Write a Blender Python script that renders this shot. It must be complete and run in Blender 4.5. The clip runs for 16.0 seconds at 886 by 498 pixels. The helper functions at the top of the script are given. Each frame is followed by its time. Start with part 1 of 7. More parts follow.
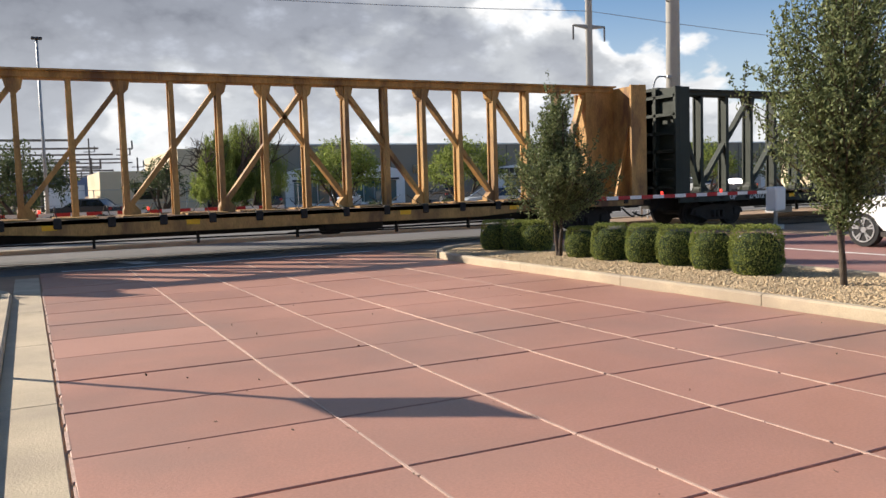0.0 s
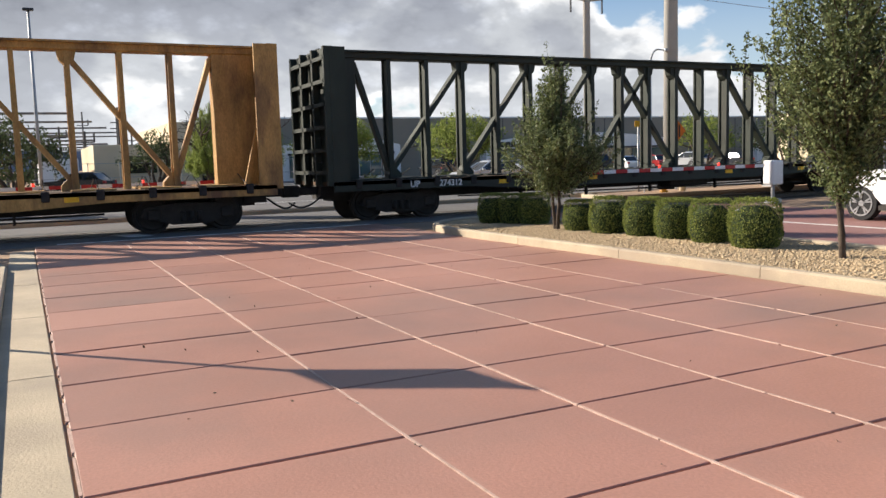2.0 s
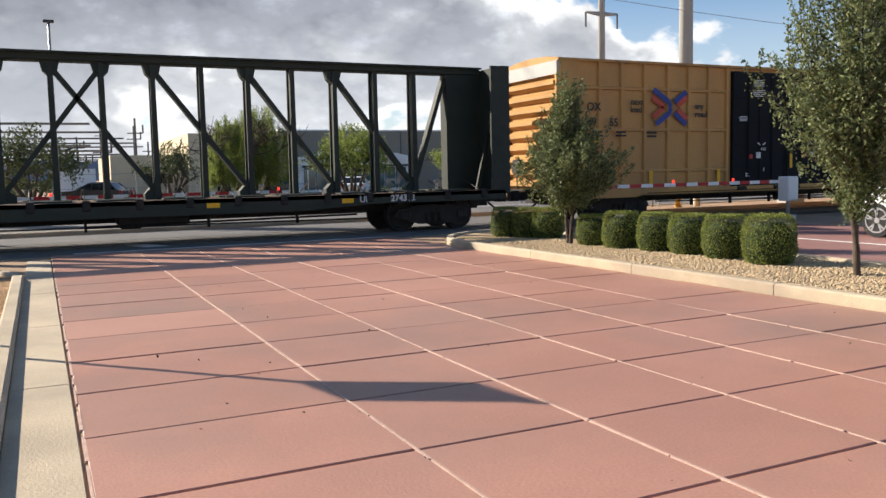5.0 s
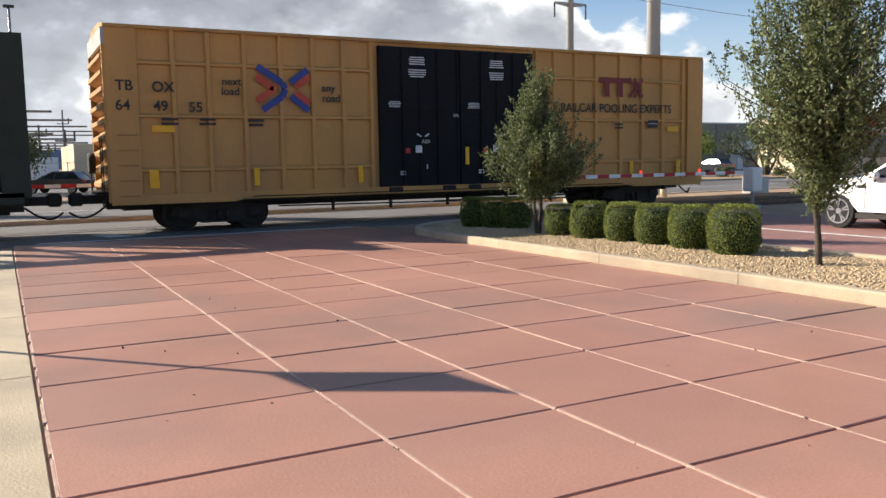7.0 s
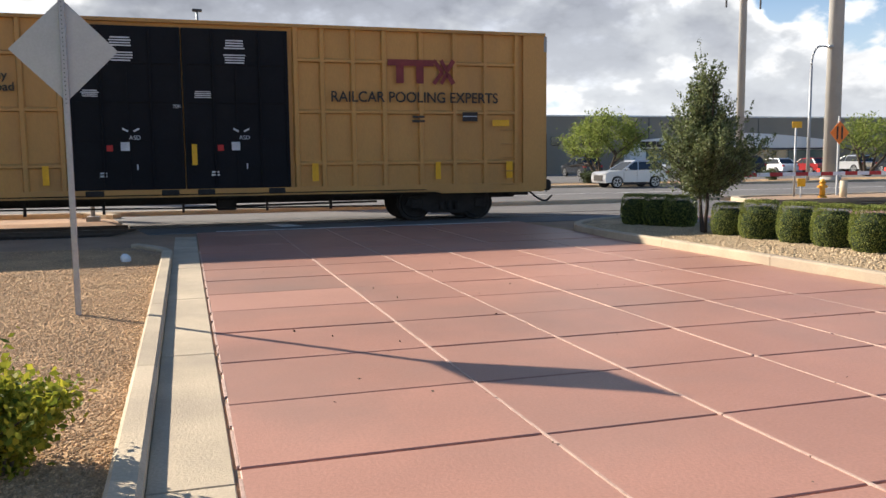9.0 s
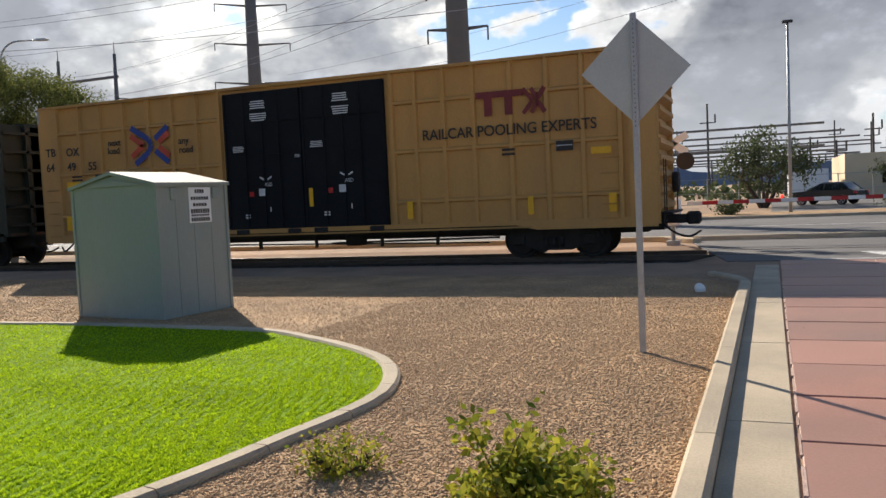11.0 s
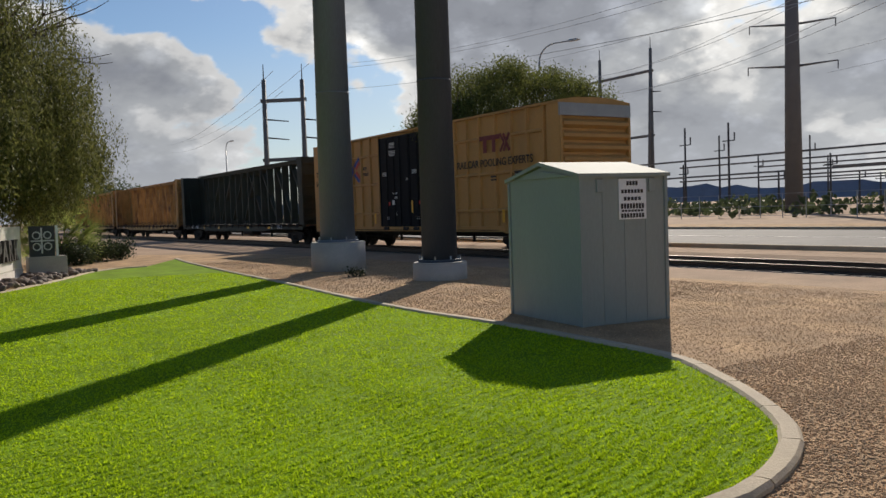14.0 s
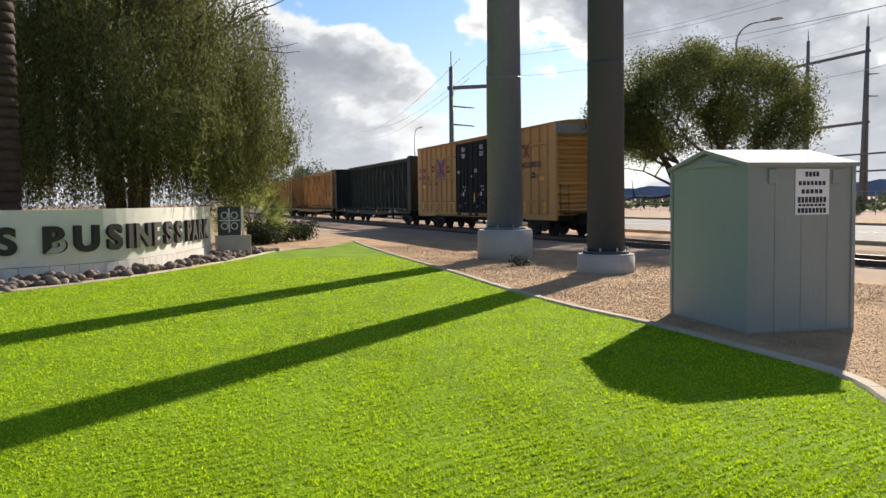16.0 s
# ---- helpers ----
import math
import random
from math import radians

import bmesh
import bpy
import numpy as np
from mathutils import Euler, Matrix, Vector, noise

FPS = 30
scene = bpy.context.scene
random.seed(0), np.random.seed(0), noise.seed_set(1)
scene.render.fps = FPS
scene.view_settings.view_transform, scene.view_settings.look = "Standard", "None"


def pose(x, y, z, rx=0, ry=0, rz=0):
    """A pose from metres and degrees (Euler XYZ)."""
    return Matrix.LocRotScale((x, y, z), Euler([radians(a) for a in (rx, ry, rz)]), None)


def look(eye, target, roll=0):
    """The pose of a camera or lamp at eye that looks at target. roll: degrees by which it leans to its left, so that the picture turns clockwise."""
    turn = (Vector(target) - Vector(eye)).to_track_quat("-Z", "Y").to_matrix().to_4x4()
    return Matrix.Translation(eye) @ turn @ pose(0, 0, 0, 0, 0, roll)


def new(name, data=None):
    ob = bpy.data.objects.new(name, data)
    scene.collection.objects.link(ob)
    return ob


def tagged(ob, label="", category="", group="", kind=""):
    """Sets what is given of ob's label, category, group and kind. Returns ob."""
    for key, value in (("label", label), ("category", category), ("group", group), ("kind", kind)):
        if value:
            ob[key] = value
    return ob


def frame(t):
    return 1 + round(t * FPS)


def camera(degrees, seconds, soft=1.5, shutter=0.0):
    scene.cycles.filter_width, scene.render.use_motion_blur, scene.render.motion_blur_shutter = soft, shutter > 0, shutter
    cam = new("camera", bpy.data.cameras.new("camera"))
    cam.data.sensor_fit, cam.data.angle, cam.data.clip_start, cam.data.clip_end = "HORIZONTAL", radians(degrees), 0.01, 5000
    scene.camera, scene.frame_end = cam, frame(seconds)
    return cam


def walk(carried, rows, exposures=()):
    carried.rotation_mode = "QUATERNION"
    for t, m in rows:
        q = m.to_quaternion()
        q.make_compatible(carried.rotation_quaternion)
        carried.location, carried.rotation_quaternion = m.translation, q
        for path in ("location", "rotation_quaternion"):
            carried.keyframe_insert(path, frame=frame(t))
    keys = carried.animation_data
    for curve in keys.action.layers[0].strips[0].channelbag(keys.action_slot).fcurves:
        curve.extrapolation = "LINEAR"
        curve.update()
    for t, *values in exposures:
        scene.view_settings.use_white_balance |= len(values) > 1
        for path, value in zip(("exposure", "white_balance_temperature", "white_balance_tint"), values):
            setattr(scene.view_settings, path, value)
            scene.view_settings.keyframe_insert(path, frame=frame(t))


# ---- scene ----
cam = camera(56.09, 16.0)
PATH = [
    (0.0, pose(0.007, -0.025, 1.654, 85.62, 1.72, -26.55)),
    (0.5, pose(0.014, -0.002, 1.636, 85.39, 1.51, -27.05)),
    (1.0, pose(0.019, 0.001, 1.621, 84.91, 1.79, -28.01)),
    (1.5, pose(0.005, 0.013, 1.621, 84.51, 1.84, -28.08)),
    (2.0, pose(-0.000, 0.038, 1.622, 83.86, 1.66, -26.85)),
    (2.5, pose(-0.009, 0.022, 1.630, 83.50, 1.40, -25.66)),
    (3.0, pose(-0.003, 0.005, 1.637, 83.82, 1.39, -25.27)),
    (3.5, pose(-0.009, 0.009, 1.633, 84.86, 1.24, -25.50)),
    (6.0, pose(-0.008, 0.004, 1.631, 84.29, 1.53, -26.82)),
    (6.5, pose(-0.006, 0.007, 1.628, 83.74, 1.25, -28.31)),
    (7.0, pose(-0.006, 0.002, 1.634, 84.03, 1.00, -28.00)),
    (7.5, pose(0.015, -0.030, 1.645, 84.28, 0.94, -26.60)),
    (8.0, pose(-0.017, -0.022, 1.644, 84.30, 0.48, -25.42)),
    (8.5, pose(-0.027, -0.025, 1.641, 84.14, 0.06, -23.38)),
    (9.0, pose(-0.059, 0.005, 1.624, 83.88, 0.56, -17.21)),
    (9.5, pose(-0.009, 0.212, 1.587, 83.36, 0.56, -6.51)),
    (9.6, pose(0.024, 0.249, 1.589, 83.37, 0.47, -4.32)),
    (10.0, pose(0.105, 0.473, 1.619, 83.67, -0.20, 3.21)),
    (10.2, pose(0.062, 0.604, 1.640, 84.28, 0.53, 7.14)),
    (12.3, pose(-0.036, 2.445, 1.615, 87.98, 2.71, 38.67)),
    (12.5, pose(-0.069, 2.622, 1.604, 87.88, 2.73, 40.76)),
    (13.0, pose(-0.063, 2.955, 1.620, 87.81, 2.45, 46.38)),
    (13.4, pose(-0.014, 3.273, 1.627, 87.54, 1.86, 51.87)),
    (13.5, pose(-0.020, 3.349, 1.631, 87.45, 1.83, 53.43)),
    (14.0, pose(-0.135, 3.656, 1.633, 87.30, 1.92, 57.31)),
    (14.5, pose(-0.207, 3.892, 1.633, 87.54, 1.66, 62.58)),
    (15.0, pose(-0.266, 4.082, 1.644, 87.48, 1.69, 68.12)),
    (15.5, pose(-0.337, 4.216, 1.630, 86.62, 1.51, 69.17)),
    (16.0, pose(-0.350, 4.360, 1.637, 86.71, 0.71, 70.14)),
]
EXPOSURES = [(0.0, 0.78), (7.0, 0.92), (8.5, 0.95), (9.5, 1.02), (10.2, 0.95), (12.3, 0.16), (13.5, 0.12), (14.5, 0.25), (15.2, 0.72), (16.0, 0.8)]
walk(cam, PATH, EXPOSURES)


# ---- light ----
SUN_AZ = radians(-42.4)
SUN_EL = radians(27.4)
sun_from = Vector((math.sin(SUN_AZ) * math.cos(SUN_EL), math.cos(SUN_AZ) * math.cos(SUN_EL), math.sin(SUN_EL)))
sun = new("sun", bpy.data.lights.new("sun", "SUN"))
sun.data.energy, sun.data.angle, sun.data.color = 5.0, radians(0.6), (1.0, 0.90, 0.77)
sun.matrix_world = look(tuple(sun_from * 100), (0, 0, 0))


def build_world():
    """Nishita sky with two layers of broken cumulus laid on a flat cloud deck."""
    w = bpy.data.worlds.new("sky")
    scene.world = w
    w.use_nodes = True
    nt = w.node_tree
    nt.nodes.clear()
    N, L = nt.nodes.new, nt.links.new
    sky = N("ShaderNodeTexSky")
    sky.sky_type, sky.sun_disc = "NISHITA", False
    sky.sun_elevation, sky.sun_rotation = SUN_EL, SUN_AZ
    sky.air_density, sky.dust_density = 1.0, 0.4
    geo = N("ShaderNodeTexCoord")
    sep = N("ShaderNodeSeparateXYZ")
    L(geo.outputs["Generated"], sep.inputs[0])

    def math_node(op, a, b=None):
        m = N("ShaderNodeMath")
        m.operation = op
        for i, v in enumerate((a, b)):
            if v is None:
                continue
            if isinstance(v, (int, float)):
                m.inputs[i].default_value = v
            else:
                L(v, m.inputs[i])
        return m.outputs[0]

    up = math_node("MAXIMUM", math_node("ADD", sep.outputs["Z"], 0.5), 0.1)
    px, py = math_node("DIVIDE", sep.outputs["X"], up), math_node("DIVIDE", sep.outputs["Y"], up)
    comb = N("ShaderNodeCombineXYZ")
    L(px, comb.inputs[0])
    L(py, comb.inputs[1])
    comb.inputs[2].default_value = 3.7

    def noise_tex(scale, detail, rough, distort=0.0, shift=0.0):
        mp = N("ShaderNodeMapping")
        mp.inputs["Location"].default_value = (shift, shift * 0.7, 0)
        L(comb.outputs[0], mp.inputs["Vector"])
        n = N("ShaderNodeTexNoise")
        n.inputs["Scale"].default_value, n.inputs["Detail"].default_value = scale, detail
        n.inputs["Roughness"].default_value, n.inputs["Distortion"].default_value = rough, distort
        L(mp.outputs[0], n.inputs["Vector"])
        return n.outputs["Fac"]

    def ramp(fac, stops):
        r = N("ShaderNodeValToRGB")
        r.color_ramp.interpolation = "EASE"
        while len(r.color_ramp.elements) < len(stops):
            r.color_ramp.elements.new(0.5)
        for e, (p, c) in zip(r.color_ramp.elements, stops):
            e.position, e.color = p, c if len(c) == 4 else (*c, 1)
        L(fac, r.inputs[0])
        return r.outputs[0]

    def toward(az, el, inner, outer):
        """1 in that direction of the sky, falling to 0 away from it."""
        d = N("ShaderNodeVectorMath")
        d.operation = "DOT_PRODUCT"
        L(geo.outputs["Generated"], d.inputs[0])
        a, e = radians(az), radians(el)
        d.inputs[1].default_value = (-math.sin(a) * math.cos(e), math.cos(a) * math.cos(e), math.sin(e))
        r = N("ShaderNodeMapRange")
        r.interpolation_type = "SMOOTHSTEP"
        r.inputs["From Min"].default_value, r.inputs["From Max"].default_value = math.cos(radians(outer)), math.cos(radians(inner))
        L(d.outputs["Value"], r.inputs["Value"])
        return r.outputs[0]

    def puffs(scale, detail):
        """Rounded heaps: high in the middle of each cell."""
        v = N("ShaderNodeTexVoronoi")
        v.feature = "SMOOTH_F1"
        v.inputs["Scale"].default_value, v.inputs["Detail"].default_value = scale, detail
        v.inputs["Roughness"].default_value, v.inputs["Smoothness"].default_value = 0.55, 0.25
        v.normalize = True
        L(comb.outputs[0], v.inputs["Vector"])
        return v.outputs["Distance"]

    heap = puffs(7.0, 3.0)
    cover = noise_tex(2.3, 8.0, 0.52, 0.1, CLOUD_SHIFT)
    cover = math_node("ADD", cover, math_node("MULTIPLY", math_node("SUBTRACT", 0.36, heap), 0.20))
    # one broad bank, one clear patch, and open blue overhead
    for az, el, inner, outer, push in CLOUD_BANKS:
        cover = math_node("ADD", cover, math_node("MULTIPLY", toward(az, el, inner, outer), push))
    density = ramp(cover, [(0.45, (0, 0, 0)), (0.485, (1, 1, 1))])
    body = puffs(10.0, 4.0)
    shade = ramp(cover, [(0.45, (2.9, 2.9, 2.9)), (0.50, (2.5, 2.5, 2.5)), (0.545, (1.36, 1.42, 1.52)), (0.63, (0.85, 0.91, 1.06))])
    puff = ramp(body, [(0.10, (1.6, 1.6, 1.6)), (0.30, (1.02, 1.02, 1.02)), (0.55, (0.56, 0.57, 0.60))])
    mul = N("ShaderNodeMix")
    mul.data_type, mul.blend_type = "RGBA", "MULTIPLY"
    mul.inputs[0].default_value = 1.0
    L(shade, mul.inputs[6])
    L(puff, mul.inputs[7])
    # clouds brighten toward the sun
    dot = N("ShaderNodeVectorMath")
    dot.operation = "DOT_PRODUCT"
    L(geo.outputs["Generated"], dot.inputs[0])
    dot.inputs[1].default_value = sun_from
    glow = ramp(dot.outputs["Value"], [(0.0, (1.0, 1.0, 1.0)), (0.5, (1.2, 1.2, 1.2)), (0.8, (1.05, 1.05, 1.05)), (1.0, (1.6, 1.57, 1.5))])
    mul2 = N("ShaderNodeMix")
    mul2.data_type, mul2.blend_type = "RGBA", "MULTIPLY"
    mul2.inputs[0].default_value = 1.0
    L(mul.outputs[2], mul2.inputs[6])
    L(glow, mul2.inputs[7])
    # pale haze over the horizon
    skybg, cloudbg, mixs = N("ShaderNodeBackground"), N("ShaderNodeBackground"), N("ShaderNodeMixShader")
    skybg.inputs["Strength"].default_value = SKY_STRENGTH
    cloudbg.inputs["Strength"].default_value = CLOUD_STRENGTH
    tint = N("ShaderNodeMix")
    tint.data_type, tint.blend_type = "RGBA", "MULTIPLY"
    tint.inputs[0].default_value = 1.0
    tint.inputs[7].default_value = (0.78, 0.93, 1.12, 1)
    L(sky.outputs[0], tint.inputs[6])
    L(tint.outputs[2], skybg.inputs["Color"])
    L(mul2.outputs[2], cloudbg.inputs["Color"])
    L(density, mixs.inputs[0])
    L(skybg.outputs[0], mixs.inputs[1])
    L(cloudbg.outputs[0], mixs.inputs[2])
    out = N("ShaderNodeOutputWorld")
    haze, hazemix = N("ShaderNodeBackground"), N("ShaderNodeMixShader")
    haze.inputs["Color"].default_value, haze.inputs["Strength"].default_value = (0.93, 0.96, 1.0, 1), 0.55
    L(ramp(sep.outputs["Z"], [(0.0, (0.62, 0.62, 0.62)), (0.10, (0.3, 0.3, 0.3)), (0.22, (0, 0, 0))]), hazemix.inputs[0])
    L(mixs.outputs[0], hazemix.inputs[1])
    L(haze.outputs[0], hazemix.inputs[2])
    L(hazemix.outputs[0], out.inputs[0])


SKY_STRENGTH, CLOUD_STRENGTH, CLOUD_SHIFT = 0.068, 0.20, 1.9
# overhead and behind, out of view, cloud is cleared to deepen the shadows
CLOUD_BANKS = [(-14, 16, 12, 28, 0.13), (-50, 16, 9, 17, -0.22), (0, 90, 42, 68, -0.3), (-159, 10, 50, 95, -0.3), (70, 18, 4, 13, -0.10), (43, 11, 9, 26, 0.09), (85, 10, 5, 25, 0.04)]
build_world()

# ---- materials ----
def mat(name, base, rough=0.8, vary=0.12, scale=6.0, fine=60.0, bump=0.15, metal=0.0, dirt=None, dirt_amount=0.0,
        stretch=(1, 1, 1), per_object=0.0, trans=0.0, spec=0.4, placed=False):
    """A painted, mineral or leafy surface: colour with broad and fine variation, stains and relief."""
    m = bpy.data.materials.new(name)
    m.use_nodes = True
    nt = m.node_tree
    N, L = nt.nodes.new, nt.links.new
    p = nt.nodes["Principled BSDF"]
    p.inputs["Roughness"].default_value, p.inputs["Metallic"].default_value = rough, metal
    p.inputs["Specular IOR Level"].default_value = spec
    tc, mp = N("ShaderNodeTexCoord"), N("ShaderNodeMapping")
    mp.inputs["Scale"].default_value = stretch
    if placed:
        here = N("ShaderNodeNewGeometry")
        L(here.outputs["Position"], mp.inputs["Vector"])
    else:
        L(tc.outputs["Object"], mp.inputs["Vector"])

    def noise_tex(s, d):
        n = N("ShaderNodeTexNoise")
        n.inputs["Scale"].default_value, n.inputs["Detail"].default_value, n.inputs["Roughness"].default_value = s, d, 0.6
        L(mp.outputs[0], n.inputs["Vector"])
        return n.outputs["Fac"]

    broad, small = noise_tex(scale, 5), noise_tex(fine, 3)

    def mix(kind, fac, a, b):
        x = N("ShaderNodeMix")
        x.data_type, x.blend_type = "RGBA", kind
        for i, v in ((0, fac), (6, a), (7, b)):
            if isinstance(v, tuple):
                x.inputs[i].default_value = (*v, 1)
            elif isinstance(v, float):
                x.inputs[i].default_value = v
            else:
                L(v, x.inputs[i])
        return x.outputs[2]

    def span(fac, lo, hi, a=0.3, b=0.7):
        r = N("ShaderNodeMapRange")
        r.inputs["From Min"].default_value, r.inputs["From Max"].default_value = a, b
        r.inputs["To Min"].default_value, r.inputs["To Max"].default_value = lo, hi
        L(fac, r.inputs["Value"])
        return r.outputs[0]

    k1 = span(broad, 1 - vary, 1 + vary)
    k2 = span(small, 1 - vary * 0.8, 1 + vary * 0.8)
    t1, t2 = N("ShaderNodeMath"), N("ShaderNodeVectorMath")
    t1.operation, t2.operation = "MULTIPLY", "SCALE"
    L(k1, t1.inputs[0])
    L(k2, t1.inputs[1])
    t2.inputs[0].default_value = base
    if per_object:
        info = N("ShaderNodeObjectInfo")
        isl = span(info.outputs["Random"], 1 - per_object, 1 + per_object, 0.0, 1.0)
        t3 = N("ShaderNodeMath")
        t3.operation = "MULTIPLY"
        L(t1.outputs[0], t3.inputs[0])
        L(isl, t3.inputs[1])
        L(t3.outputs[0], t2.inputs["Scale"])
    else:
        L(t1.outputs[0], t2.inputs["Scale"])
    colour = t2.outputs[0]
    if dirt:
        stain = noise_tex(scale * 0.45, 6)
        colour = mix("MIX", span(stain, 0.0, dirt_amount, 0.48, 0.66), colour, dirt)
    L(colour, p.inputs["Base Color"])
    if bump:
        b = N("ShaderNodeBump")
        b.inputs["Strength"].default_value, b.inputs["Distance"].default_value = bump, 0.02
        L(small, b.inputs["Height"])
        L(b.outputs[0], p.inputs["Normal"])
    if trans:
        tr, mx = N("ShaderNodeBsdfTranslucent"), N("ShaderNodeMixShader")
        L(colour, tr.inputs["Color"])
        mx.inputs[0].default_value = trans
        L(p.outputs[0], mx.inputs[1])
        L(tr.outputs[0], mx.inputs[2])
        L(mx.outputs[0], nt.nodes["Material Output"].inputs[0])
    return m


def leaf_mat(name, c1, c2, trans=0.45, rough=0.65):
    """Leaves, each a little different in colour, letting light through."""
    m = bpy.data.materials.new(name)
    m.use_nodes = True
    nt = m.node_tree
    N, L = nt.nodes.new, nt.links.new
    p = nt.nodes["Principled BSDF"]
    p.inputs["Roughness"].default_value = rough
    p.inputs["Specular IOR Level"].default_value = 0.18
    g, r = N("ShaderNodeNewGeometry"), N("ShaderNodeValToRGB")
    r.color_ramp.elements[0].color, r.color_ramp.elements[1].color = (*c1, 1), (*c2, 1)
    L(g.outputs["Random Per Island"], r.inputs[0])
    L(r.outputs[0], p.inputs["Base Color"])
    tr, mx = N("ShaderNodeBsdfTranslucent"), N("ShaderNodeMixShader")
    L(r.outputs[0], tr.inputs["Color"])
    mx.inputs[0].default_value = trans
    L(p.outputs[0], mx.inputs[1])
    L(tr.outputs[0], mx.inputs[2])
    L(mx.outputs[0], nt.nodes["Material Output"].inputs[0])
    return m


def glow_mat(name, colour, power):
    m = bpy.data.materials.new(name)
    m.use_nodes = True
    p = m.node_tree.nodes["Principled BSDF"]
    p.inputs["Base Color"].default_value = (*colour, 1)
    p.inputs["Emission Color"].default_value = (*colour, 1)
    p.inputs["Emission Strength"].default_value = power
    return m


def glass_mat(name, colour):
    m = bpy.data.materials.new(name)
    m.use_nodes = True
    p = m.node_tree.nodes["Principled BSDF"]
    p.inputs["Base Color"].default_value = (*colour, 1)
    p.inputs["Roughness"].default_value = 0.05
    p.inputs["Specular IOR Level"].default_value = 0.8
    return m


